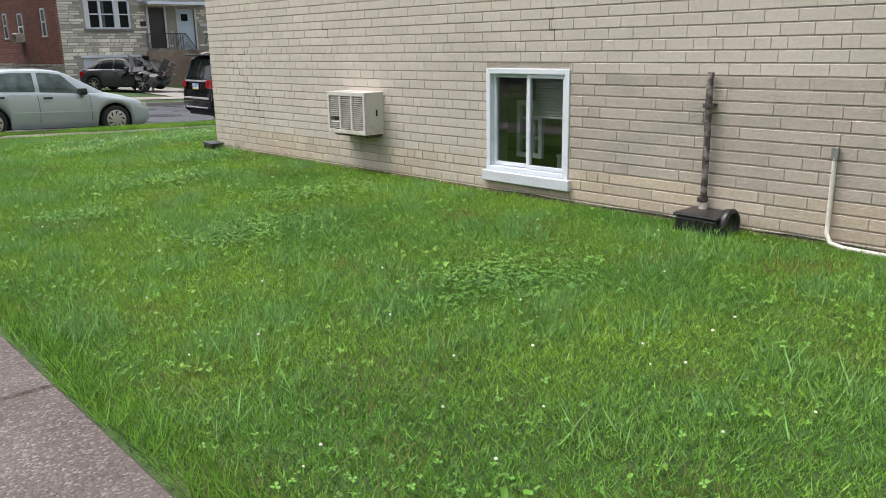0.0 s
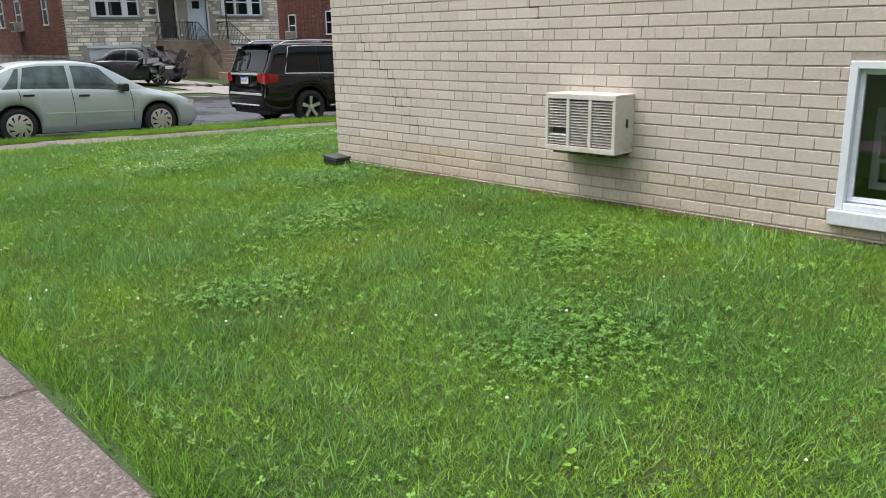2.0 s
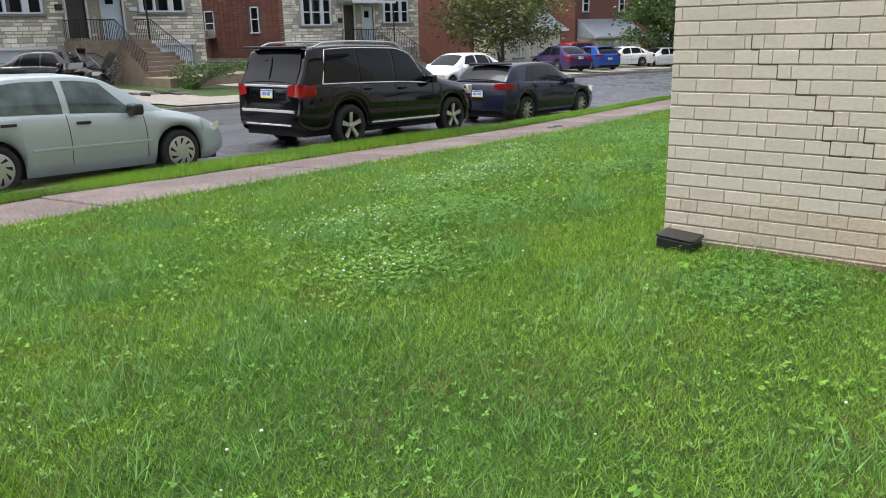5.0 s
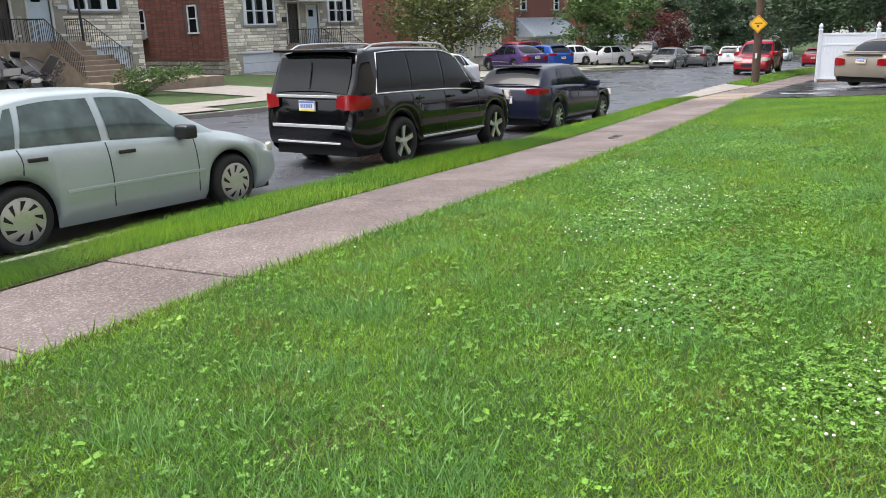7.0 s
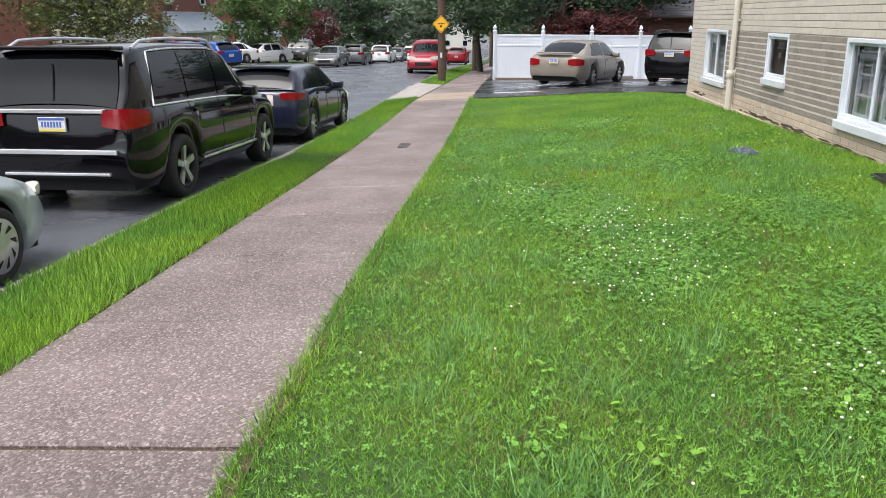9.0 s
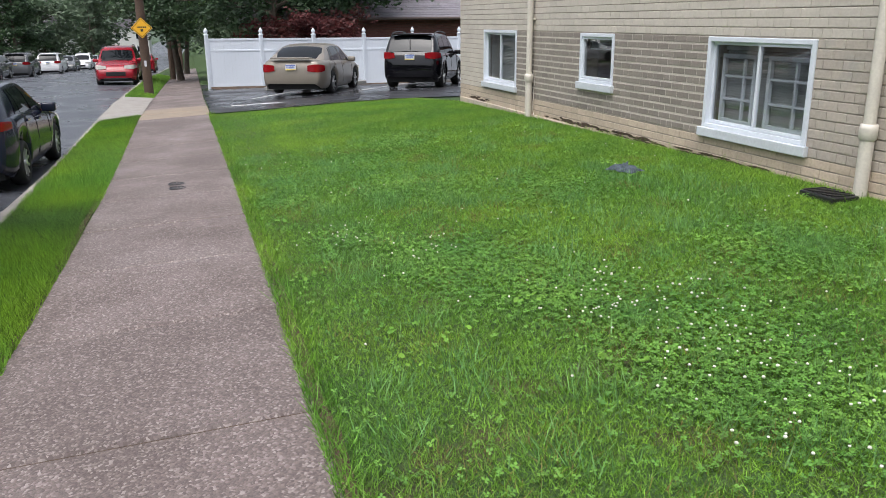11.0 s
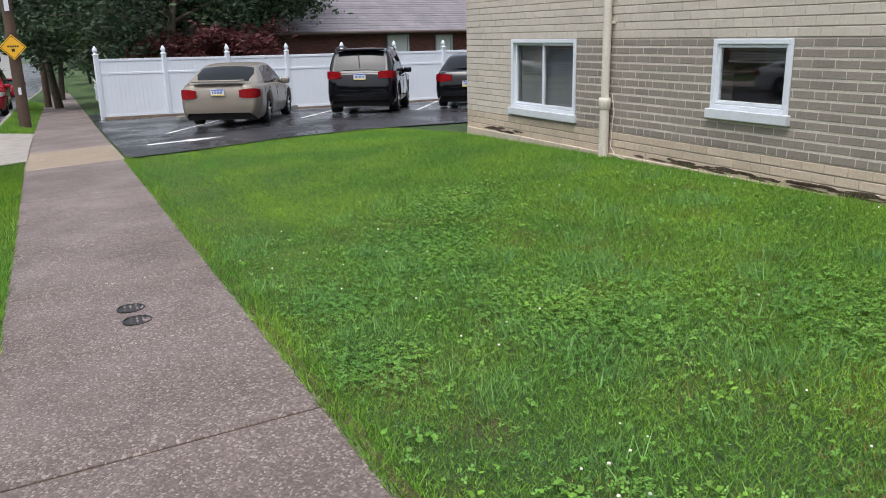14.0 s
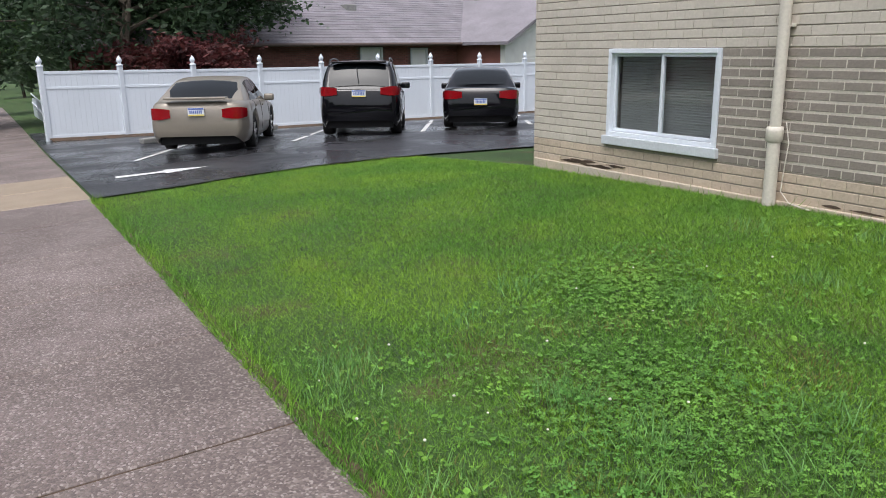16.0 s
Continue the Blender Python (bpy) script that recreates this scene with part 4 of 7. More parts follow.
        for k in range(1, 6):
            pts.append((end + (off if end > 0 else -off), lerp(plan(end) * 0.93, plan(end) * inset, k / 5), (5 + k) / 11))
        V, F = [], []
        for x, y, q in pts:
            mid = (za + zb) / 2
            hh = (zb - za) / 2 * (1 - taper * abs(q - 0.45) ** 1.5 * 2)
            V += [(x, side * y, mid - hh), (x, side * (y + 0.008), mid), (x, side * y, mid + hh)]
        for i in range(len(pts) - 1):
            for k in (0, 1):
                F.append((i * 3 + k, (i + 1) * 3 + k, (i + 1) * 3 + k + 1, i * 3 + k + 1))
        return V, F

    tz0, tz1, tlen, tin = spec["tail"]
    hz0, hz1, hlen, hin = spec["head"]
    for side in (1, -1):
        part("tail_lamp", wrap(xr + tlen, xr + 0.0, tz0, tz1, 0.014, side, 0.5, tin), M_TAIL, t, "red tail lamp", True)
        part("headlight", wrap(xf - hlen, xf - 0.06, hz0, hz1, 0.012, side, 0.6, hin), M_HEAD, t, "clear headlight", True)
    # rear details
    pz = spec["plate"]
    yb = xr - 0.018
    part("licence_plate", soft_box(yb - 0.008, yb + 0.02, -0.152, 0.152, pz - 0.076, pz + 0.076, 0.004), M_PLATE, t, "white licence plate with blue and yellow bands")
    part("plate_band", box(yb - 0.010, yb - 0.0085, -0.145, 0.145, pz + 0.045, pz + 0.072), M_PLATE_B, t)
    part("plate_band", box(yb - 0.010, yb - 0.0085, -0.145, 0.145, pz - 0.072, pz - 0.045), M_PLATE_Y, t)
    for k in range(7):
        part("plate_character", box(yb - 0.010, yb - 0.0085, -0.11 + k * 0.034, -0.088 + k * 0.034, pz - 0.03, pz + 0.03), M_PLATE_B, t)
    for z, dz, wd, mat, nm in spec.get("rear_bars", ()):
        part(nm, soft_box(xr - 0.03, xr + 0.05, -half * wd, half * wd, z, z + dz, 0.006), mat, t)
    part("front_grille", soft_box(xf - 0.06, xf + 0.012, -0.42, 0.42, gc + 0.22, gc + 0.40, 0.02), M_UNDER, t)
    part("lower_grille", soft_box(xf - 0.08, xf + 0.008, -0.5, 0.5, gc + 0.06, gc + 0.14, 0.02), M_UNDER, t)
    for z, mat in spec.get("side_bars", ()):
        for side in (1, -1):
            x0, x1 = ax_r + R + 0.14, ax_f - R - 0.14
            part("side_moulding", soft_box(x0, x1, side * half - 0.012, side * half + 0.012, z, z + 0.035, 0.006), mat, t)
    if spec.get("rails"):
        for side in (1, -1):
            pts = []
            for k in range(12):
                x = lerp(P(spec["rails"][0]), P(spec["rails"][1]), k / 11)
                e = Vector(gh(x, 1.0))
                pts.append((x, side * (abs(e.y) - 0.04), e.z + (0.095 if 0 < k < 11 else 0.03)))
            part("roof_rail", tube(pts, 0.018, 8), spec.get("rail_mat", M_CHROME), t, "roof rail")
    if spec.get("spoiler"):
        x, z, w = spec["spoiler"]
        x = P(x)
        part("spoiler", soft_box(x - 0.16, x + 0.12, -half * w, half * w, z - 0.02, z + 0.025, 0.015), body, t)
    if spec.get("wiper"):
        x0, x1 = P(ra), P(rb)
        q = 0.5
        part("rear_wiper", tube([(lerp(x0, x1, 0.05) - 0.02, 0.0, smoothcurve(roof, lerp(x0, x1, 0.05)) + 0.03), (lerp(x0, x1, 0.8) - 0.02, 0.05, smoothcurve(roof, lerp(x0, x1, 0.8)) + 0.03)], 0.012, 5), M_BLACK, t)
    return t


SEDAN = dict(L=4.68, W=1.72, H=1.46, wb=2.62, fo=0.86, R=0.315, gc=0.20,
             deck=[(0, 0.62), (0.012, 0.98), (0.16, 1.02), (0.7, 0.99), (0.80, 0.93), (0.93, 0.78), (0.985, 0.66), (1, 0.55)],
             belt=[(0, 0.60), (0.02, 0.90), (0.2, 0.96), (0.68, 0.90), (0.85, 0.80), (0.98, 0.60), (1, 0.5)],
             roof=[(0.10, 1.00), (0.2, 1.26), (0.28, 1.40), (0.38, 1.455), (0.5, 1.46), (0.58, 1.42), (0.66, 1.25), (0.745, 1.02), (0.77, 0.95)],
             windows=[(0.21, 0.265, 0.27, 0.285), (0.275, 0.455, 0.30, 0.455), (0.475, 0.685, 0.475, 0.585)],
             front_screen=(0.60, 0.74), rear_screen=(0.115, 0.25), seams=(0.27, 0.465, 0.70), handles=(0.30, 0.505), mirror=0.66,
             tail=(0.66, 0.88, 0.3, 0.6), head=(0.60, 0.73, 0.35, 0.55), plate=0.80, side_bars=((0.52, M_ALLOY),), spokes=7)
P_SILVER = paint("silver_car_paint", (0.44, 0.51, 0.52), 0.28, 0.35)
S_SILVER = dict(SEDAN, handle_mat=M_BLACK, mirror_mat=M_BLACK, gc=0.17, side_bars=((0.50, P_SILVER),), head=(0.60, 0.70, 0.26, 0.8))
SUV = dict(L=5.13, W=1.94, H=1.85, wb=3.08, fo=0.91, R=0.385, gc=0.26, tumble=0.78,
           deck=[(0, 0.7), (0.004, 1.12), (0.05, 1.20), (0.60, 1.22), (0.72, 1.20), (0.82, 1.14), (0.93, 1.06), (0.98, 0.92), (1, 0.7)],
           belt=[(0, 0.68), (0.01, 1.08), (0.1, 1.14), (0.68, 1.10), (0.85, 1.0), (0.97, 0.86), (1, 0.66)],
           roof=[(0.008, 1.14), (0.035, 1.45), (0.055, 1.74), (0.10, 1.80), (0.3, 1.845), (0.48, 1.84), (0.55, 1.77), (0.63, 1.55), (0.72, 1.24), (0.74, 1.16)],
           windows=[(0.10, 0.275, 0.135, 0.275), (0.285, 0.465, 0.285, 0.46), (0.475, 0.665, 0.475, 0.575)],
           front_screen=(0.57, 0.72), rear_screen=(0.012, 0.05), seams=(0.275, 0.47, 0.69), handles=(0.31, 0.50), mirror=0.66, chrome=True,
           tail=(0.93, 1.15, 0.30, 0.66), head=(0.82, 1.0, 0.4, 0.5), plate=0.98, rails=(0.09, 0.55), rail_mat=M_ALLOY, spoiler=(0.045, 1.77, 0.72), wiper=True,
           rear_bars=((1.10, 0.04, 0.6, M_CHROME, "tailgate_trim"), (0.66, 0.05, 0.72, M_CHROME, "bumper_trim"), (0.43, 0.03, 0.62, M_CHROME, "skid_trim")),
           side_bars=((0.40, M_CHROME),), spokes=5)
HATCH = dict(L=4.46, W=1.79, H=1.45, wb=2.70, fo=0.92, R=0.32, gc=0.19,
             deck=[(0, 0.6), (0.006, 0.95), (0.06, 1.03), (0.62, 1.0), (0.75, 0.96), (0.9, 0.82), (0.97, 0.70), (1, 0.55)],
             belt=[(0, 0.58), (0.02, 0.96), (0.2, 1.0), (0.66, 0.90), (0.85, 0.80), (0.97, 0.62), (1, 0.5)],
             roof=[(0.025, 1.02), (0.07, 1.22), (0.13, 1.37), (0.25, 1.43), (0.42, 1.45), (0.52, 1.41), (0.6, 1.25), (0.70, 1.02), (0.73, 0.95)],
             windows=[(0.18, 0.245, 0.24, 0.26), (0.255, 0.425, 0.27, 0.425), (0.44, 0.64, 0.44, 0.54)],
             front_screen=(0.54, 0.69), rear_screen=(0.03, 0.12), seams=(0.25, 0.43, 0.66), handles=(0.28, 0.47), mirror=0.62,
             tail=(0.84, 0.97, 0.28, 0.62), head=(0.62, 0.76, 0.35, 0.5), plate=0.72, spokes=10, spoiler=(0.12, 1.40, 0.6))
MIDSUV = dict(SUV, L=4.42, W=1.82, H=1.68, wb=2.64, fo=0.88, R=0.34, gc=0.22,
              deck=[(0, 0.66), (0.004, 1.02), (0.05, 1.10), (0.60, 1.10), (0.72, 1.07), (0.85, 0.98), (0.95, 0.88), (1, 0.62)],
              belt=[(0, 0.64), (0.01, 1.0), (0.1, 1.06), (0.68, 1.0), (0.85, 0.9), (0.97, 0.78), (1, 0.58)],
              roof=[(0.01, 1.05), (0.05, 1.36), (0.09, 1.58), (0.15, 1.64), (0.3, 1.68), (0.46, 1.66), (0.53, 1.6), (0.61, 1.38), (0.70, 1.12), (0.72, 1.04)],
              rear_screen=(0.018, 0.08), tail=(0.90, 1.10, 0.35, 0.6), head=(0.74, 0.92, 0.4, 0.5), plate=0.95, chrome=False, spoiler=(0.085, 1.62, 0.66), rail_mat=M_BLACK, rear_bars=(), side_bars=())


def on_road(x, y):
    return road_z(x) + 0.08 * (1 - ((y - 24) / 5.4) ** 2)


P_BLACK = paint("black_car_paint", (0.004, 0.004, 0.006), 0.06)
P_NAVY = paint("navy_car_paint", (0.012, 0.015, 0.032), 0.15)
P_BEIGE = paint("champagne_car_paint", (0.27, 0.24, 0.20), 0.3, 0.35)
P_RED = paint("red_car_paint", (0.27, 0.010, 0.020), 0.2)
P_PURPLE = paint("plum_car_paint", (0.05, 0.03, 0.10), 0.2)
P_BLUE = paint("blue_car_paint", (0.02, 0.07, 0.28), 0.2)
P_GREY = paint("grey_car_paint", (0.16, 0.165, 0.17), 0.25, 0.3)
P_DKGREY = paint("charcoal_car_paint", (0.045, 0.045, 0.05), 0.2)

car("sedan", "pale silver-green four-door sedan parked at the kerb", pose(6.86 + 0.86 - 2.34, 19.80, road_z(5.4) + 0.02, 0, 2.0, 0), S_SILVER, P_SILVER, "cover", M_PALE_GLASS)
car("suv", "large glossy black SUV with chrome trim parked at the kerb", pose(13.55 + 0.91 - 2.565, 19.93, road_z(12) + 0.02, 0, 1.9, 0), SUV, P_BLACK)
car("hatchback", "dark navy hatchback parked at the kerb", pose(19.15 + 0.92 - 2.23, 19.83, road_z(17.8) + 0.02, 0, 1.6, 0), HATCH, P_NAVY)


def lot_car(name, label, x, y, yaw, spec, mat):
    car(name, label, pose(x, y, ground_z(x, y) + 0.03, 0, 1.5, yaw), spec, mat)


LOT_YAW = -32
lot_car("sedan", "champagne beige sedan parked nose to the fence", 29.3, 12.95, -24, dict(SEDAN, L=5.0, W=1.85, wb=2.76, fo=0.98, R=0.33, spoiler=(0.02, 1.05, 0.62), side_bars=()), P_BEIGE)
lot_car("suv", "black compact SUV parked nose to the fence", 29.75, 9.25, -28, MIDSUV, P_BLACK)
lot_car("sedan", "black sedan parked nose to the fence", 29.4, 6.15, -32, dict(SEDAN, L=4.84, W=1.82, wb=2.77, fo=0.95, R=0.33, tail=(0.72, 0.92, 0.28, 0.55), plate=0.66, side_bars=()), P_BLACK)


def street_car(name, label, x, y, yaw, spec, mat, z=None):
    zz = on_road(x, y) if z is None else z
    car(name, label, pose(x, y, zz + 0.01, 0, 0, yaw), spec, mat)


street_car("crossover", "red crossover parked facing up the street", 45.0, 20.05, 180, MIDSUV, P_RED)
street_car("sedan", "white sedan parked along the far kerb", 26.2, 28.3, 180, SEDAN, M_WHITE_METAL)
street_car("sedan", "plum purple sedan parked on a far driveway", 42.5, 33.0, 60, SEDAN, P_PURPLE, ground_z(42.5, 33))
street_car("hatchback", "bright blue hatchback on a far driveway", 46.3, 33.0, 60, HATCH, P_BLUE, ground_z(46.3, 33))
street_car("suv", "red SUV parked by the far houses", 50.5, 37.0, 160, MIDSUV, P_RED, ground_z(50.5, 37))
street_car("sedan", "white sedan parked on a far yard", 56.5, 35.6, 150, SEDAN, M_WHITE_METAL, ground_z(56.5, 35.6))
street_car("sedan", "second white sedan parked on a far yard", 59.8, 34.0, 150, SEDAN, M_WHITE_METAL, ground_z(59.8, 34))
street_car("sedan", "silver sedan parked along the far kerb", 57.5, 28.3, 180, SEDAN, P_GREY)
street_car("suv", "dark green SUV under a tree on a driveway", 64.0, 36.5, 160, MIDSUV, P_DKGREY, ground_z(64, 36.5))
street_car("suv", "grey SUV parked along the far kerb", 66.0, 28.2, 0, MIDSUV, P_GREY)
street_car("suv", "white SUV parked further down the street", 76.0, 27.8, 0, MIDSUV, M_WHITE_METAL)
street_car("sedan", "dark red car further down the street", 73.0, 20.6, 0, HATCH, P_RED)
PICKUP = dict(MIDSUV, L=5.7, W=2.0, H=1.9, wb=3.6, fo=0.95, R=0.39, gc=0.35,
              deck=[(0, 0.8), (0.01, 1.2), (0.36, 1.22), (0.7, 1.2), (0.9, 1.12), (0.98, 1.0), (1, 0.8)],
              belt=[(0, 0.78), (0.01, 1.12), (0.7, 1.14), (0.9, 1.04), (0.98, 0.9), (1, 0.75)],
              roof=[(0.365, 1.16), (0.385, 1.7), (0.42, 1.87), (0.56, 1.88), (0.62, 1.7), (0.70, 1.2), (0.71, 1.14)],
              windows=[(0.40, 0.50, 0.42, 0.50), (0.515, 0.66, 0.515, 0.61)], front_screen=(0.61, 0.69), rear_screen=(0.367, 0.39), seams=(0.37, 0.505, 0.67), handles=(0.42, 0.54), mirror=0.66, rails=None, spoiler=None, wiper=False)
street_car("pickup", "grey pickup truck on a far driveway", 68.5, 33.5, 180, PICKUP, P_GREY, ground_z(68.5, 33.5))
street_car("suv", "white SUV far down the street", 96.0, 28.0, 180, MIDSUV, M_WHITE_METAL)
street_car("sedan", "silver sedan far down the street", 104.0, 28.0, 180, SEDAN, P_SILVER)
street_car("sedan", "grey sedan far down the street", 86.0, 28.1, 180, SEDAN, P_GREY)


# ---- the wrecked car on the far driveway ----
def wreck():
    x, y = 13.9, 36.6
    z = ground_z(x, y) + 0.05
    t = car("wrecked_car", "wrecked dark car with its front torn open on a driveway", pose(x, y, z, 0, 0, -50), dict(SEDAN, L=3.6, wb=2.3, fo=0.6, side_bars=()), P_DKGREY)
    rng = random.Random(11)
    for k in range(44):
        a, b = rng.uniform(0.3, 2.0), rng.uniform(-1.0, 0.95)
        ln = rng.uniform(0.3, 1.0)
        m = pose(a, b, rng.uniform(0.25, 1.25), rng.uniform(-60, 60), rng.uniform(-60, 60), rng.uniform(0, 360))
        part("torn_panel", moved(soft_box(-ln / 2, ln / 2, -0.14, 0.14, -0.02, 0.02, 0.01, 1), m), rng.choice([M_BLACK, P_DKGREY, M_RUST, M_AC_DARK, M_SEAT]), t)
    for k in range(9):
        d = thing("debris", "torn piece of car trim lying on the driveway", "debris", pose(x + 1.6 + rng.uniform(0, 2.4), y - 2.0 + rng.uniform(-0.9, 0.6), 0))
        d.location.z = ground_z(d.location.x, d.location.y) + 0.05
        part("scrap", moved(soft_box(-0.3, 0.3, -0.08, 0.08, -0.03, 0.05, 0.012, 1), pose(0, 0, 0, rng.uniform(-9, 9), rng.uniform(-9, 9), rng.uniform(0, 360))), rng.choice([M_BLACK, M_GRANITE]), d)


wreck()


# ---- the white fence ----
FENCE = [(35.5 + 0.07 * k, 16.1 - 2.0 * k) for k in range(12)]
fence = thing("fence", "tall white vinyl privacy fence with pointed post caps", "fence")


def fence_z(p):
    return ground_z(p[0], min(p[1], 16.2)) + 0.02


for p in FENCE:
    z = fence_z(p)
    po = part("post", moved(soft_box(-0.065, 0.065, -0.065, 0.065, -0.1, 1.98, 0.01), pose(*p, z, 0, 0, -75)), M_FENCE, fence)
    part("post_cap", moved(lathe([(0.098, 1.98), (0.098, 2.0), (0.05, 2.03), (0.045, 2.05), (0.075, 2.09), (0.078, 2.13), (0.05, 2.19), (0.0, 2.26)], 12, "z"), pose(*p, z)), M_FENCE, po, smooth=True)
for a, b in zip(FENCE, FENCE[1:]):
    za, zb = fence_z(a), fence_z(b)
    d = Vector((b[0] - a[0], b[1] - a[1]))
    ln, yaw = d.length, math.degrees(math.atan2(d.y, d.x))
    slope = Matrix(((1, 0, 0, 0), (0, 1, 0, 0), ((zb - za) / ln, 0, 1, 0), (0, 0, 0, 1)))
    m = pose(*a, za, 0, 0, yaw) @ slope
    part("bottom_rail", moved(soft_box(0.06, ln - 0.06, -0.025, 0.025, 0.06, 0.16, 0.006), m), M_FENCE, fence)
    part("middle_rail", moved(soft_box(0.06, ln - 0.06, -0.025, 0.025, 1.38, 1.45, 0.006), m), M_FENCE, fence)
    part("top_rail", moved(soft_box(0.06, ln - 0.06, -0.028, 0.028, 1.78, 1.86, 0.006), m), M_FENCE, fence)
    nb = 14
    for k in range(nb):
        x0 = 0.065 + (ln - 0.13) * k / nb
        part("board", moved(box(x0 + 0.001, x0 + (ln - 0.13) / nb - 0.001, -0.012, 0.012, 0.16, 1.78), m), M_FENCE, fence)
# wheel stops by the fence
for x, y in ((31.9, 11.6), (33.1, 8.0), (33.0, 4.6), (31.4, 13.6)):
    t = thing("wheel_stop", "grey concrete wheel stop at the head of a bay", "wheel stop", pose(x, y, ground_z(x, y) + 0.03, 0, 0, -70), "wheel stops")
    part("block", soft_box(-0.85, 0.85, -0.09, 0.09, 0, 0.13, 0.025), M_GRANITE, t)
# dark soil line under the fence
for a, b in zip(FENCE, FENCE[1:]):
    V = []
    dx, dy = (b[0] - a[0]), (b[1] - a[1])
    for k in range(7):
        q = k / 6
        x, y = a[0] + dx * q, a[1] + dy * q
        wob = 0.28 + 0.1 * noise.noise((x, y, 0))
        V += [(x - wob, y - wob * 0.3, ground_z(x - wob, y) + 0.034), (x - 0.05, y, ground_z(x, y) + 0.11), (x + 0.3, y, ground_z(x, y) + 0.03)]
    tagged(mesh_ob("soil_bed", V, [(i * 3 + k, i * 3 + 3 + k, i * 3 + 4 + k, i * 3 + 1 + k) for i in range(6) for k in (0, 1)], M_DIRT), "dark heaped soil under the fence", "soil", kind="structure")


# ---- utility poles ----
def utility_pole(x, y, z, lean, sign):
    t = thing("utility_pole", "brown weathered wooden utility pole beside the kerb", "utility pole", pose(x, y, z, 0, lean, 0))
    part("shaft", tube([(0, 0, -0.4), (0, 0, 3), (0, 0, 9.5)], [0.165, 0.15, 0.11], 16), M_POLE, t, smooth=True)
    if sign:
        s = part("sign_plate", moved(soft_box(-0.012, 0.0, -0.25, 0.25, -0.25, 0.25, 0.004), pose(-0.175, 0.0, 2.32, 45, 0, 0)), M_YELLOW, t, "yellow diamond warning sign")
        part("sign_border", [moved(box(-0.002, 0.0, -0.225, 0.225, q, q + 0.014), pose(-0.1885, 0, 2.32, 45, 0, 0)) for q in (-0.225, 0.211)] + [moved(box(-0.002, 0.0, q, q + 0.014, -0.225, 0.225), pose(-0.1885, 0, 2.32, 45, 0, 0)) for q in (-0.225, 0.211)], M_INK, s)
        part("sign_text", [box(-0.190, -0.188, -0.15 + k * 0.06, -0.105 + k * 0.06, 2.32, 2.37) for k in range(5)] + [box(-0.190, -0.188, -0.04, 0.04, 2.2, 2.28)], M_INK, s)
        part("tag", box(-0.17, -0.155, -0.04, 0.04, 1.0, 1.2), M_PLATE, t, "small white tag")
        part("notice", box(-0.17, -0.155, -0.06, 0.06, 3.3, 3.6), M_PLATE, t, "white notice")
    return t


utility_pole(34.6, 18.25, ground_z(34.6, 18.25), -1.5, True)
utility_pole(52, 17.9, ground_z(52, 17.9), 0, False)
utility_pole(78, 17.9, ground_z(78, 17.9), 0, False)


# ---- row houses across the street ----
def ashlar(x0, x1, z0, z1, y, opens, rng, hmin=0.10, hmax=0.22, wmin=0.22, wmax=0.75, deep=0.035, flip=None):
    """Stone blocks on a wall plane facing -y, left out where openings are; joined into one piece."""
    V, F = [], []
    z = z0
    while z < z1 - 0.03:
        h = min(rng.uniform(hmin, hmax), z1 - z)
        x = x0
        while x < x1 - 0.03:
            w = min(rng.uniform(wmin, wmax), x1 - x)
            hit = any(x + w > o[0] and x < o[1] and z + h > o[2] and z < o[3] for o in opens)
            if not hit:
                g = 0.014
                d = deep * rng.uniform(0.5, 1.2)
                a, b, c, e = x + g, x + w - g, z + g, z + h - g
                n = len(V)
                i = 0.012
                pts = [(a, y, c), (b, y, c), (b, y, e), (a, y, e), (a + i, y - d, c + i), (b - i, y - d, c + i), (b - i, y - d, e - i), (a + i, y - d, e - i)]
                V += [flip(p) for p in pts] if flip else pts
                F += [(n + 4, n + 5, n + 6, n + 7), (n, n + 1, n + 5, n + 4), (n + 1, n + 2, n + 6, n + 5), (n + 2, n + 3, n + 7, n + 6), (n + 3, n, n + 4, n + 7)]
            x += w
        z += h
    return V, F


def wall_with_holes(x0, x1, z0, z1, y0, y1, opens):
    xs = sorted({x0, x1, *[o[0] for o in opens], *[o[1] for o in opens]})
    zs = sorted({z0, z1, *[o[2] for o in opens], *[o[3] for o in opens]})
    out = []
    for a, b in zip(xs, xs[1:]):
        run = None
        for c, d in zip(zs, zs[1:]):
            mx, mz = (a + b) / 2, (c + d) / 2
            solid = not any(o[0] < mx < o[1] and o[2] < mz < o[3] for o in opens)
            if solid:
                run = [c, d] if run is None else [run[0], d]
            if (not solid or d == zs[-1]) and run:
                out.append(box(a, b, y0, y1, run[0], run[1]))
                run = None
    return out


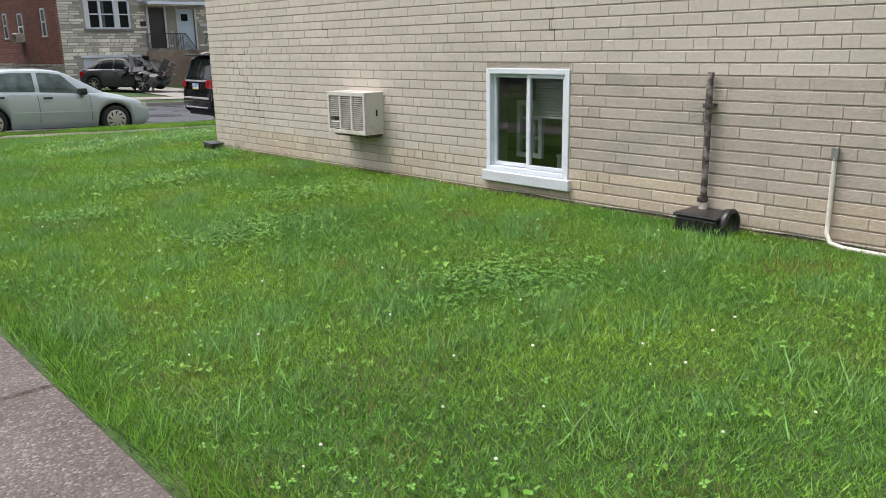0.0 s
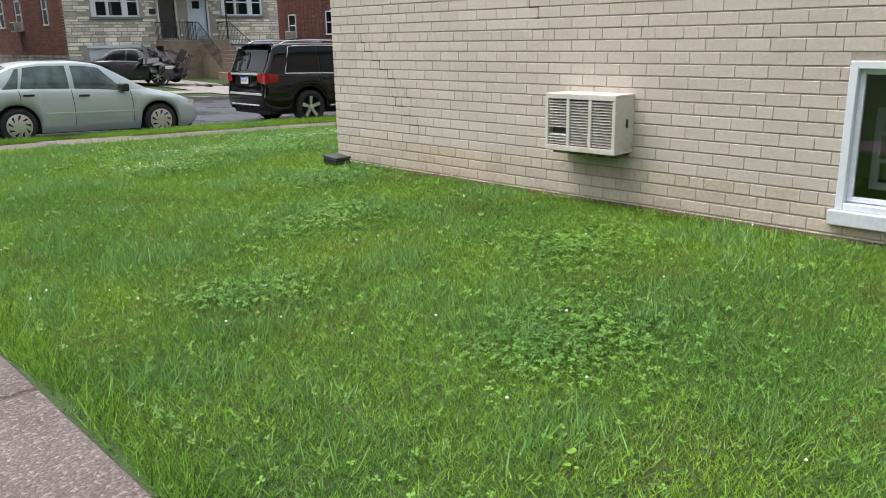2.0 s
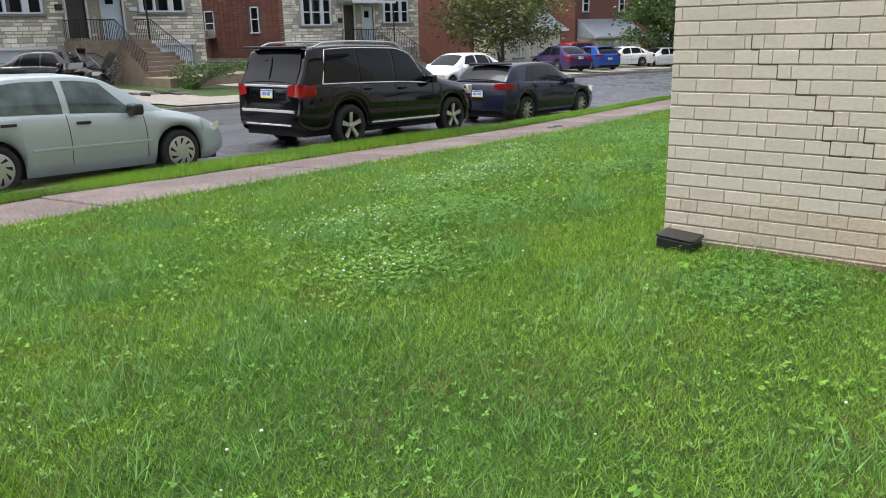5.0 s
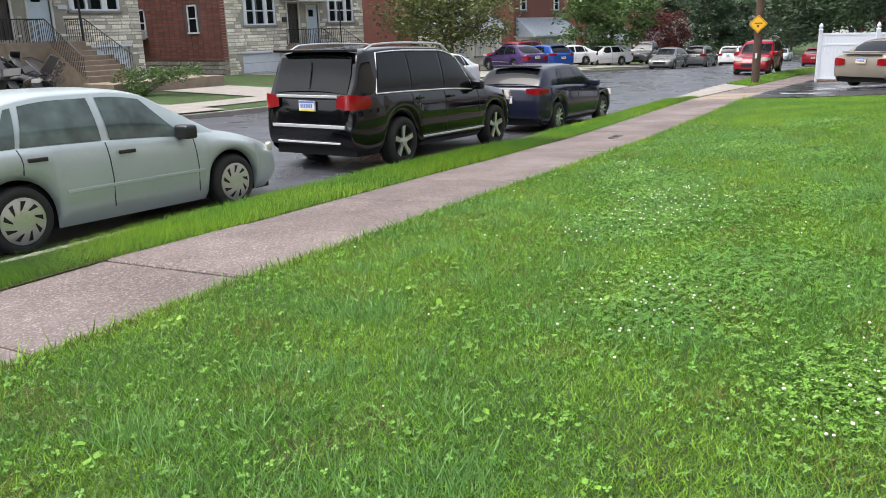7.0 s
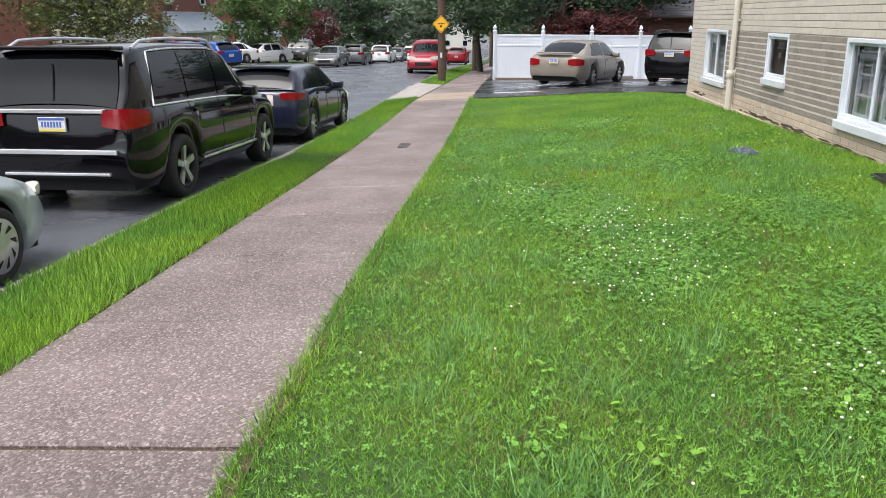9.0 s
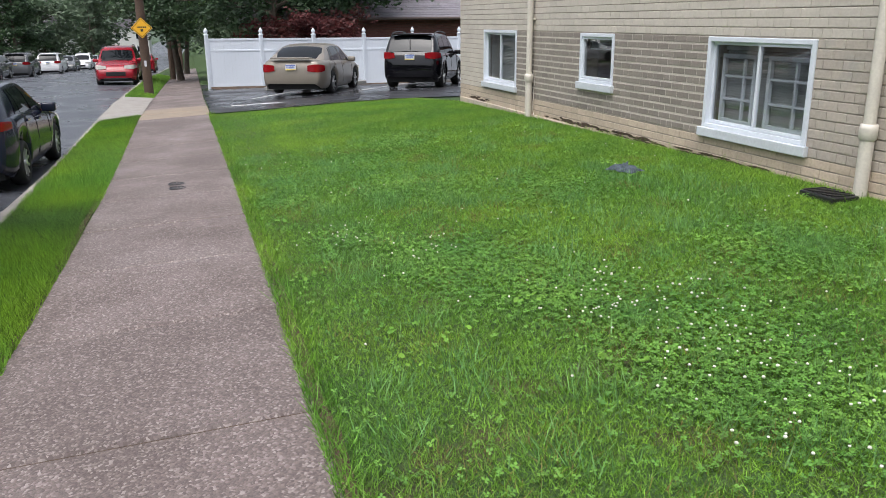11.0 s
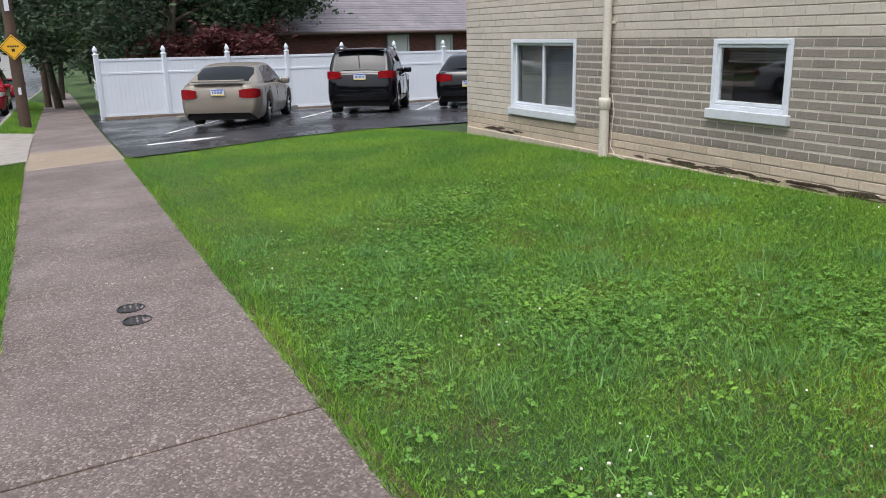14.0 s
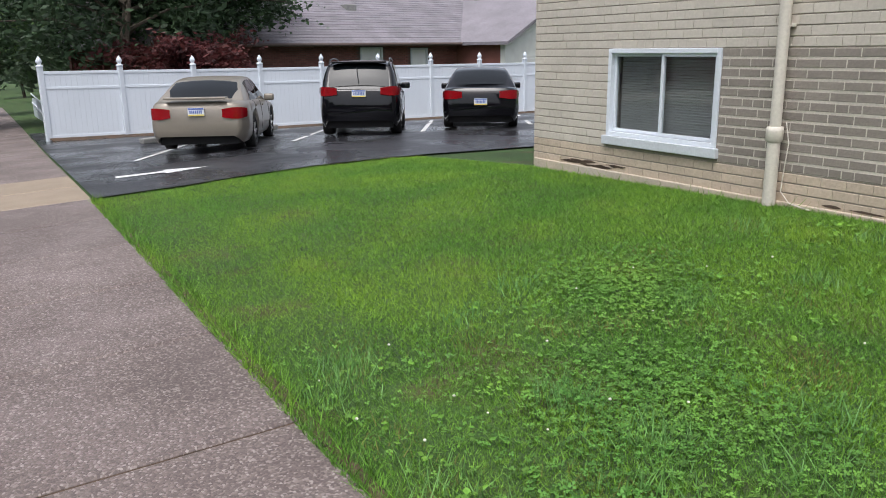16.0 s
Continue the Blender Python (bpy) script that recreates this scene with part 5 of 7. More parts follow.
def facade_window(parent, x0, x1, z0, z1, y, lights=3):
    w = part("window", [soft_box(x0 - 0.02, x0 + 0.07, y - 0.05, y + 0.08, z0, z1, 0.008), soft_box(x1 - 0.07, x1 + 0.02, y - 0.05, y + 0.08, z0, z1, 0.008),
                        soft_box(x0, x1, y - 0.05, y + 0.08, z1 - 0.07, z1, 0.008), soft_box(x0, x1, y - 0.05, y + 0.08, z0, z0 + 0.07, 0.008)], M_VINYL, parent)
    for k in range(1, lights):
        x = lerp(x0, x1, k / lights)
        part("mullion", soft_box(x - 0.06, x + 0.06, y - 0.045, y + 0.06, z0 + 0.07, z1 - 0.07, 0.008), M_VINYL, w)
    zm = (z0 + z1) / 2
    part("meeting_rail", box(x0 + 0.07, x1 - 0.07, y - 0.02, y + 0.03, zm - 0.03, zm + 0.03), M_VINYL, w)
    for k in range(lights):
        a, b = lerp(x0, x1, k / lights) + 0.07, lerp(x0, x1, (k + 1) / lights) - 0.07
        part("pane", box(a, b, y + 0.03, y + 0.04, z0 + 0.07, z1 - 0.07), M_GLASS, w)
        part("curtain", box(a, a + (b - a) * 0.28, y + 0.015, y + 0.025, z0 + 0.07, z1 - 0.07), M_BLIND if k != 1 else M_SEAT, w)
    part("sill", soft_box(x0 - 0.12, x1 + 0.12, y - 0.12, y + 0.06, z0 - 0.10, z0, 0.01), M_GRANITE, w)
    return w


FY = 42.5


def rail(parent, pts, h=0.85, step=0.13):
    part("handrail", tube([(x, y, z + h) for x, y, z in pts], 0.022, 6), M_IRON, parent)
    bars = []
    for (ax, ay, az), (bx, by, bz) in zip(pts, pts[1:]):
        n = max(2, int(math.hypot(math.hypot(bx - ax, by - ay), bz - az) / step))
        for k in range(n + 1):
            q = k / n
            bars.append(tube([(lerp(ax, bx, q), lerp(ay, by, q), lerp(az, bz, q)), (lerp(ax, bx, q), lerp(ay, by, q), lerp(az, bz, q) + h)], 0.011, 4))
    for b in bars:
        part("baluster", b, M_IRON, parent)


def twin_house(x0, dz, seed, mirror_steps=False):
    """A stone-fronted twin with brick flanks; x0 is its left corner, dz its level against the first one."""
    rng = random.Random(seed)
    t = thing("row_house", "two-family stone-fronted house with red brick flanks", "house", pose(x0, FY, dz))
    W = 11.28
    zt = 7.6
    wins = [(1.25, 3.5, 2.62, 4.05), (7.9, 10.25, 2.70, 4.05), (1.25, 3.5, 5.4, 6.7), (7.9, 10.25, 5.4, 6.7), (4.6, 5.4, 5.5, 6.7), (6.0, 6.8, 5.5, 6.7)]
    doors = [(4.5, 5.35, 1.62, 3.72), (6.1, 7.05, 1.52, 3.65)]
    gars = [(0.93, 3.78, -0.75, 1.20), (8.07, 10.55, -0.75, 1.20)]
    op = wins + doors + gars
    part("front_wall", wall_with_holes(0, W, -1.6, zt, 0, 0.35, op), M_STONE_MORTAR, t)
    part("stone_facing", ashlar(0, W, -1.2, zt, 0, [(a - 0.05, b + 0.05, c - 0.12, d + 0.02) for a, b, c, d in op], rng), M_STONE, t, "pale cream fieldstone facing")["kind"] = "stuff"
    # one black sheet stands for the shade of the unlit rooms
    part("lining", box(0.3, W - 0.3, 0.5, 0.55, -1.6, zt), M_UNDER, t, "black sheet for the unlit rooms behind the openings")
    # brick flanks
    side_w = [(2.0, 2.7, 2.35, 3.7), (6.0, 6.9, 2.2, 3.6), (9.0, 9.8, 2.35, 3.7)]
    for xs, s in ((0.0, -1), (W, 1)):
        part("flank_wall", box(xs if s < 0 else xs - 0.3, xs + 0.3 if s < 0 else xs, 0.35, 13, -1.6, zt), M_RED_MORTAR, t)
        V, F = [], []
        z = 0.95
        while z < zt:
            y = 0.04
            k = 0
            while y < 13:
                ln = 0.42
                hit = any(y + ln > o[0] and y < o[1] and z + 0.13 > o[2] and z < o[3] for o in side_w)
                if not hit:
                    n = len(V)
                    xa = xs + s * 0.03
                    V += [(xs, y + 0.012, z), (xs, y + ln - 0.012, z), (xs, y + ln - 0.012, z + 0.105), (xs, y + 0.012, z + 0.105), (xa, y + 0.018, z + 0.006), (xa, y + ln - 0.018, z + 0.006), (xa, y + ln - 0.018, z + 0.099), (xa, y + 0.018, z + 0.099)]
                    F += [(n + 4, n + 5, n + 6, n + 7), (n, n + 1, n + 5, n + 4), (n + 1, n + 2, n + 6, n + 5), (n + 2, n + 3, n + 7, n + 6), (n + 3, n, n + 4, n + 7)]
                y += ln
            z += 0.135
        part("flank_bricks", (V, F), M_REDBRICK, t, "dark red brick flank")["kind"] = "stuff"
        fl = (lambda p, xs=xs, s=s: (xs - s * (p[1] - 0.0) if True else 0, p[0], p[2]))
        part("flank_base", ashlar(0.05, 13, -1.4, 0.93, 0, [], rng, 0.15, 0.32, 0.3, 0.8, 0.04, fl), M_STONE_BASE, t, "grey rubble stone base")["kind"] = "stuff"
        if s < 0:
            for a, b, c, d in side_w:
                w = part("flank_window", [box(-0.05, 0.02, a, a + 0.08, c, d), box(-0.05, 0.02, b - 0.08, b, c, d), box(-0.05, 0.02, a, b, d - 0.08, d), box(-0.08, 0.02, a - 0.05, b + 0.05, c - 0.08, c), box(-0.045, 0.02, a, b, (c + d) / 2 - 0.03, (c + d) / 2 + 0.03)], M_SILL, t)
                part("pane", box(-0.02, 0.0, a + 0.08, b - 0.08, c, d - 0.08), M_GLASS, w)
            acx = part("window_air_conditioner", soft_box(-0.42, 0.0, 6.08, 6.82, 2.05, 2.55, 0.02), M_AC, t, "white window air conditioner")
            part("grille", [box(-0.43, -0.421, 6.13 + k * 0.07, 6.16 + k * 0.07, 2.1, 2.5) for k in range(10)], M_AC_DARK, acx)
    for a, b, c, d in wins:
        facade_window(t, a, b, c, d, 0, 3 if b - a > 1.5 else 1)
    # doors
    (a, b, c, d), (e, f, g, h) = doors
    dd = part("door", [soft_box(a, b, 0.06, 0.11, c, d, 0.01)], M_WOOD_DOOR, t, "dark ribbed storm door")
    for k in range(7):
        part("door_bar", box(a + 0.06 + k * 0.11, a + 0.075 + k * 0.11, 0.05, 0.06, c + 0.1, d - 0.1), M_IRON, dd)
    part("door_frame", [soft_box(a - 0.1, a, -0.05, 0.1, c, d + 0.08, 0.01), soft_box(b, b + 0.1, -0.05, 0.1, c, d + 0.08, 0.01)], M_STUCCO, t)
    bd = part("door", soft_box(e, f, 0.06, 0.11, g, h, 0.01), M_BLUE_DOOR, t, "pale blue panelled front door")
    part("door_light", soft_box(e + 0.22, f - 0.35, 0.045, 0.065, h - 0.62, h - 0.25, 0.006), M_GLASS, bd)
    part("door_panel", soft_box(e + 0.12, f - 0.12, 0.05, 0.064, g + 0.15, g + 1.0, 0.008), M_BLUE_DOOR, bd)
    part("door_frame", [soft_box(e - 0.1, e, -0.05, 0.1, g, h + 0.08, 0.01), soft_box(f, f + 0.1, -0.05, 0.1, g, h + 0.08, 0.01)], M_STUCCO, t)
    part("door_canopy", soft_box(4.0, 7.6, -1.3, 0.02, 3.85, 4.0, 0.02), M_SLATE, t, "slate-grey door canopy with white edge")
    part("canopy_edge", soft_box(3.97, 7.63, -1.34, -1.305, 3.80, 3.95, 0.01), M_VINYL, t)
    for a, b, c, d in gars:
        gd = part("garage_door", soft_box(a, b, 0.10, 0.16, c, d, 0.01), M_GARAGE, t, "pale blue-white garage door")
        for k in range(1, 4):
            part("panel_groove", box(a + 0.03, b - 0.03, 0.095, 0.1005, lerp(c, d, k / 4) - 0.008, lerp(c, d, k / 4) + 0.008), M_GRANITE, gd)
        part("garage_lintel", soft_box(a - 0.1, b + 0.1, -0.06, 0.1, d, d + 0.12, 0.01), M_VINYL, t)
    # porch and steps down to the street
    part("porch", soft_box(4.2, 7.5, -1.35, -0.01, -1.3, 1.50, 0.02), M_STEP, t, "brown concrete porch")
    n = 7
    for k in range(n):
        zt2 = 1.32 - k * 0.185
        part("step", soft_box(5.9, 8.05 if k > 1 else 7.5, -1.35 - 0.3 * (k + 1), -1.35 - 0.3 * k, -1.3, zt2, 0.012), M_STEP, t)
    part("landing", soft_box(5.6, 10.9, -5.3, -3.46, -1.3, -0.02, 0.02), M_STEP, t, "low brown concrete landing")
    rail(t, [(5.85, -0.1, 1.5), (5.85, -1.35, 1.5), (5.85, -3.4, 0.1)])
    rail(t, [(7.55, -0.1, 1.5), (7.55, -1.35, 1.5), (8.0, -3.4, 0.1)])
    rail(t, [(4.25, -0.1, 1.5), (4.25, -1.32, 1.5), (5.7, -1.32, 1.5)])
    part("porch_post", tube([(7.45, -1.28, 1.5), (7.45, -1.28, 3.85)], 0.04, 8), M_IRON, t)
    part("mailbox", soft_box(4.0, 4.3, -0.15, -0.04, 2.75, 3.0, 0.02), M_IRON, t, "black mailbox")
    part("number_plate", soft_box(7.35, 7.75, -0.07, -0.045, 2.75, 2.9, 0.005), M_PLATE, t)
    # roof
    part("roof", ([(-0.4, -0.6, zt), (W + 0.4, -0.6, zt), (W + 0.4, 13.4, zt), (-0.4, 13.4, zt), (-0.4, 6.4, zt + 2.3), (W + 0.4, 6.4, zt + 2.3)], [(0, 1, 5, 4), (2, 3, 4, 5), (0, 4, 3), (1, 2, 5), (0, 3, 2, 1)]), M_SHINGLE, t)
    return t


twin_house(13.17, 0.0, 1)
twin_house(29.55, -0.62, 2)
# driveways and front walks over the yards
for x0, x1 in ((14.0, 17.0), (20.8, 24.2), (30.4, 33.4), (37.4, 40.8), (42.0, 47.5), (55, 60)):
    sheet("driveway", [x0, x1], [29.5, 31, 34, 38, 42.45], lambda x, y: ground_z(x, y) + (0.02 if y < 41 else 0.02), M_KERB, "worn concrete driveway on a far yard", "driveway", 0.02)


def brick_bay_house(x0, dz, w=10.5):
    """A red brick house with a wide ground-floor bay under a slate-grey lean-to roof."""
    t = thing("brick_house", "red brick house with a bay window under a grey lean-to roof", "house", pose(x0, FY, dz))
    wins = [(1.2, 2.4, 4.6, 6.0), (w - 2.4, w - 1.2, 4.6, 6.0)]
    part("front_wall", wall_with_holes(0, w, -2.5, 7.4, 0, 0.3, wins), M_REDBRICK, t)
    part("flank_wall", box(0, 0.3, 0.31, 12, -2.5, 7.4), M_REDBRICK, t)
    part("flank_wall", box(w - 0.3, w, 0.31, 12, -2.5, 7.4), M_REDBRICK, t)
    # shade of the rooms, again put in as a black sheet
    part("lining", box(0.3, w - 0.3, 0.5, 0.55, -2.5, 7.4), M_UNDER, t)
    for a, b, c, d in wins:
        facade_window(t, a, b, c, d, 0, 1)
    part("bay_wall", box(0.4, w - 0.4, -1.4, -0.01, -2.5, 2.5), M_STONE, t)
    for k in range(4):
        a = 0.9 + k * (w - 2.6) / 3.2
        facade_window(t, a, a + 1.3, 0.6, 2.2, -1.42, 2)
    part("bay_roof", ([(0, -1.9, 2.5), (w, -1.9, 2.5), (w - 0.4, -0.01, 4.0), (0.4, -0.01, 4.0), (0, -1.9, 2.4), (w, -1.9, 2.4), (w - 0.4, -0.01, 2.42), (0.4, -0.01, 2.42)], BOX_F), M_SLATE, t, "slate-grey lean-to roof")
    part("bay_fascia", box(0, w, -1.95, -1.901, 2.38, 2.55), M_VINYL, t)
    part("roof", ([(-0.4, -0.5, 7.4), (w + 0.4, -0.5, 7.4), (w + 0.4, 12.4, 7.4), (-0.4, 12.4, 7.4), (-0.4, 6, 9.8), (w + 0.4, 6, 9.8)], [(0, 1, 5, 4), (2, 3, 4, 5), (0, 4, 3), (1, 2, 5), (0, 3, 2, 1)]), M_SHINGLE, t)
    return t


brick_bay_house(46.5, -1.1)
brick_bay_house(61.5, -1.8)
brick_bay_house(77.5, -2.6)
brick_bay_house(95, -3.4)


# ---- the low brick house behind the fence ----
def bungalow():
    t = thing("bungalow", "low red brick bungalow with a grey shingle roof", "house", pose(46.0, -1.5, -1.0, 0, 0, 15))
    # local: long wall along y facing -x
    zt = 2.75
    L0, L1 = -6.0, 13.5
    op = [(3.2, 4.5, 1.25, 2.55), (0.4, 1.5, 0.4, 2.5)]
    rot = Matrix(((0, 1, 0, 0), (1, 0, 0, 0), (0, 0, 1, 0), (0, 0, 0, 1)))
    part("wall", [moved(g, rot) for g in wall_with_holes(L0, L1, -0.5, zt, 0, 0.3, op)], M_RED_MORTAR, t)
    V, F = [], []
    z = 0.9
    row = 0
    while z < zt - 0.05:
        y = L0 - (row % 2) * 0.12
        while y < L1:
            ln = 0.235
            if not any(y + ln > o[0] and y < o[1] and z + 0.08 > o[2] and z < o[3] for o in op):
                n = len(V)
                V += [(0, y + 0.008, z), (0, y + ln - 0.008, z), (0, y + ln - 0.008, z + 0.068), (0, y + 0.008, z + 0.068), (-0.014, y + 0.011, z + 0.003), (-0.014, y + ln - 0.011, z + 0.003), (-0.014, y + ln - 0.011, z + 0.065), (-0.014, y + 0.011, z + 0.065)]
                F += [(n + 4, n + 5, n + 6, n + 7), (n, n + 1, n + 5, n + 4), (n + 1, n + 2, n + 6, n + 5), (n + 2, n + 3, n + 7, n + 6), (n + 3, n, n + 4, n + 7)]
            y += ln
        z += 0.082
        row += 1
    part("bricks", (V, F), M_REDBRICK, t, "red brick facing")["kind"] = "stuff"
    for a, b, c, d in op:
        w = part("window", [box(-0.05, 0.08, a, a + 0.09, c, d), box(-0.05, 0.08, b - 0.09, b, c, d), box(-0.05, 0.08, a + 0.09, b - 0.09, d - 0.09, d), box(-0.07, 0.08, a - 0.04, b + 0.04, c - 0.08, c)], M_SILL, t)
        part("pane", box(0.05, 0.06, a + 0.09, b - 0.09, c, d - 0.09), M_GLASS, w)
        part("blind", box(0.03, 0.04, a + 0.09, b - 0.09, lerp(c, d, 0.35), d - 0.09), M_BLIND, w)
    part("far_wall", box(9.5, 9.8, L0, L1, -0.5, zt), M_REDBRICK, t)
    # roof in shingle courses
    V, F = [], []
    rows = 26
    for k in range(rows):
        q0, q1 = k / rows, (k + 1) / rows
        xa, za = lerp(-0.7, 4.8, q0), lerp(zt - 0.02, zt + 3.0, q0)
        xb, zb = lerp(-0.7, 4.8, q1), lerp(zt - 0.02, zt + 3.0, q1)
        y = L0 - 0.6
        while y < L1 + 0.6:
            w = 0.9 + 0.3 * rng.random()
            e = min(y + w, L1 + 0.6)
            n = len(V)
            V += [(xa, y, za + 0.02), (xa, e, za + 0.02), (xb, e, zb), (xb, y, zb), (xa, y, za), (xa, e, za)]
            F += [(n, n + 3, n + 2, n + 1), (n, n + 1, n + 5, n + 4)]
            y = e
    part("roof_shingles", (V, F), M_SHINGLE, t, "grey-mauve shingle courses")["kind"] = "stuff"
    part("roof", ([(-0.7, L0 - 0.6, zt - 0.1), (-0.7, L1 + 0.6, zt - 0.1), (4.8, L1 + 0.6, zt + 2.95), (4.8, L0 - 0.6, zt + 2.95), (10.3, L0 - 0.6, zt - 0.1), (10.3, L1 + 0.6, zt - 0.1)], [(0, 1, 2, 3), (3, 2, 5, 4), (0, 3, 4), (1, 5, 2), (0, 4, 5, 1)]), M_SHINGLE, t)
    part("gutter", tube([(-0.74, L0 - 0.6, zt - 0.08), (-0.74, L1 + 0.6, zt - 0.08)], 0.07, 8), M_DARKROOF, t, "dark brown gutter")
    part("roof_vent", soft_box(2.0, 2.5, 3.0, 3.6, zt + 1.3, zt + 1.75, 0.03), M_GRANITE, t)
    # the stuccoed wing with its gable towards the car park
    part("wing_wall", ([(-3.2, -9.5, -0.5), (-3.2, -1.6, -0.5), (-3.2, -1.6, zt), (-3.2, -9.5, zt), (-3.2, -5.5, zt + 1.9), (-2.9, -9.5, -0.5), (-2.9, -1.6, -0.5), (-2.9, -1.6, zt), (-2.9, -9.5, zt), (-2.9, -5.5, zt + 1.9)], [(0, 3, 4, 2, 1), (5, 6, 7, 9, 8), (1, 2, 7, 6), (0, 5, 8, 3), (2, 4, 9, 7), (4, 3, 8, 9)]), M_STUCCO, t, "pale stucco gable")
    part("wing_side", box(-2.9, 0, -1.9, -1.6, -0.5, zt), M_REDBRICK, t)
    part("wing_roof", ([(-3.7, -1.2, zt - 0.15), (4, -1.2, zt - 0.15), (4, -5.5, zt + 2.05), (-3.7, -5.5, zt + 2.05), (-3.7, -9.9, zt - 0.15), (4, -9.9, zt - 0.15), (-3.7, -1.2, zt), (4, -1.2, zt), (4, -5.5, zt + 2.2), (-3.7, -5.5, zt + 2.2), (-3.7, -9.9, zt), (4, -9.9, zt)], [(6, 9, 8, 7), (9, 10, 11, 8), (0, 1, 2, 3), (3, 2, 5, 4), (0, 3, 9, 6), (3, 4, 10, 9), (0, 6, 7, 1)]), M_SHINGLE, t)


bungalow()


# ---- trees and shrubs ----
def leaf_cloud(points, size, rng, flat=0.5):
    """Small leaf quads at points, joined."""
    n = len(points)
    P = np.array(points)
    r = np.random.RandomState(rng.randrange(10 ** 6))
    d1 = r.normal(size=(n, 3))
    d1[:, 2] *= flat
    d1 /= np.linalg.norm(d1, axis=1)[:, None]
    up = r.normal(size=(n, 3))
    d2 = np.cross(d1, up)
    d2 /= np.linalg.norm(d2, axis=1)[:, None]
    s = size * r.uniform(0.6, 1.3, n)[:, None]
    V = np.empty((n * 4, 3))
    V[0::4] = P - d1 * s
    V[1::4] = P + d2 * s * 0.45
    V[2::4] = P + d1 * s
    V[3::4] = P - d2 * s * 0.45
    return V, [(4 * i, 4 * i + 1, 4 * i + 2, 4 * i + 3) for i in range(n)]


def tree(name, label, x, y, z, height, spread, trunk_h, mat, seed, leaves=5000, leaf=0.16, stems=1, conifer=False, trunk_r=0.2, category="tree"):
    rng = random.Random(seed)
    t = thing(name, label, category, pose(x, y, z))
    pts = []
    limbs = []
    for s in range(stems):
        off = Vector((rng.uniform(-0.2, 0.2), rng.uniform(-0.2, 0.2), 0)) * (stems - 1)
        top = Vector((rng.uniform(-0.5, 0.5) * (1 + stems * 0.5), rng.uniform(-0.5, 0.5) * (1 + stems * 0.5), height * (0.97 if conifer else 0.75)))
        r0 = trunk_r / math.sqrt(stems)
        path = [off + (top - off) * q + Vector((0.12 * math.sin(q * 5 + s), 0.12 * math.cos(q * 4 + s), 0)) * q for q in np.linspace(0, 1, 8)]
        part("trunk", tube([path[0] - Vector((0, 0, 0.3))] + path, [r0 * 1.25] + [r0 * (1 - 0.85 * q) for q in np.linspace(0, 1, 8)], 9), M_BARK, t, smooth=True)
        nb = 26 if conifer else 13
        for k in range(nb):
            q = lerp(trunk_h / height, 0.98, (k + rng.random()) / nb)
            base = off + (top - off) * min(q / (0.97 if conifer else 0.75), 1)
            base.z = min(base.z, height * 0.95)
            a = rng.uniform(0, 2 * math.pi)
            reach = spread * ((1.05 - q) if conifer else math.sqrt(max(0.05, 1 - ((q - 0.62) / 0.48) ** 2))) * rng.uniform(0.6, 1.05)
            tip = base + Vector((math.cos(a) * reach, math.sin(a) * reach, (-0.12 if conifer else rng.uniform(0.0, 0.35)) * reach))
            midp = (base + tip) / 2 + Vector((0, 0, 0.08 * reach))
            limbs.append(tube([base, midp, tip], [r0 * 0.35, r0 * 0.2, 0.012], 5))
            m = int(leaves / (nb * stems))
            clumps = [base.lerp(tip, rng.uniform(0.35, 1.0)) + Vector((rng.gauss(0, 1), rng.gauss(0, 1), rng.gauss(0, 0.6))) * 0.16 * spread for _ in range(6)]
            for _ in range(m):
                c = rng.choice(clumps)
                rr = spread * (0.075 if conifer else 0.105)
                pts.append(tuple(c + Vector((rng.gauss(0, rr), rng.gauss(0, rr), rng.gauss(0, rr * 0.65)))))
    for g in limbs:
        part("limb", g, M_BARK, t)
    pts = [p for p in pts if p[2] > trunk_h * 0.6]
    V, F = leaf_cloud(pts, leaf, rng)
    part("crown", (V, F), mat, t)["kind"] = "stuff"
    return t


def gz(x, y):
    return ground_z(x, y)


tree("ornamental_tree", "multi-stemmed olive-green ornamental tree on a yard", 43.5, 37.5, gz(43.5, 37.5), 5.2, 4.0, 1.4, M_LEAF_OLIVE, 3, 9000, 0.14, 4)
tree("shade_tree", "broad green shade tree on a far yard", 61.5, 34.2, gz(61.5, 34.2), 7.0, 4.6, 1.8, M_LEAF, 4, 11000, 0.17, 1)
tree("purple_tree", "small purple-leaved tree beside a far house", 79.0, 35.0, gz(79, 35), 5.0, 3.2, 1.0, M_LEAF_RED, 5, 5000, 0.16)
tree("conifer", "tall dark conifer far down the street", 92.0, 33.5, gz(92, 33.5), 12, 4.0, 0.5, M_LEAF_DARK, 6, 9000, 0.2, 1, True)
tree("conifer", "tall dark conifer beside the far houses", 99.0, 36.0, gz(99, 36), 13, 4.5, 0.5, M_LEAF_DARK, 16, 9000, 0.2, 1, True)
tree("shade_tree", "dense dark shade tree behind the fence", 41.0, 13.6, gz(41, 13.6), 7.5, 5.0, 2.6, M_LEAF_DARK, 7, 16000, 0.13, 2, trunk_r=0.3)
tree("shade_tree", "dense dark shade tree overhanging the fence", 44.0, 10.2, gz(44, 10.2), 7.5, 4.6, 2.7, M_LEAF_DARK, 8, 14000, 0.13, 2, trunk_r=0.3)
tree("street_tree", "dark street tree overhanging the pavement", 49.0, 17.4, gz(49, 17.4), 8.0, 4.8, 2.9, M_LEAF_DARK, 9, 12000, 0.14, 1)
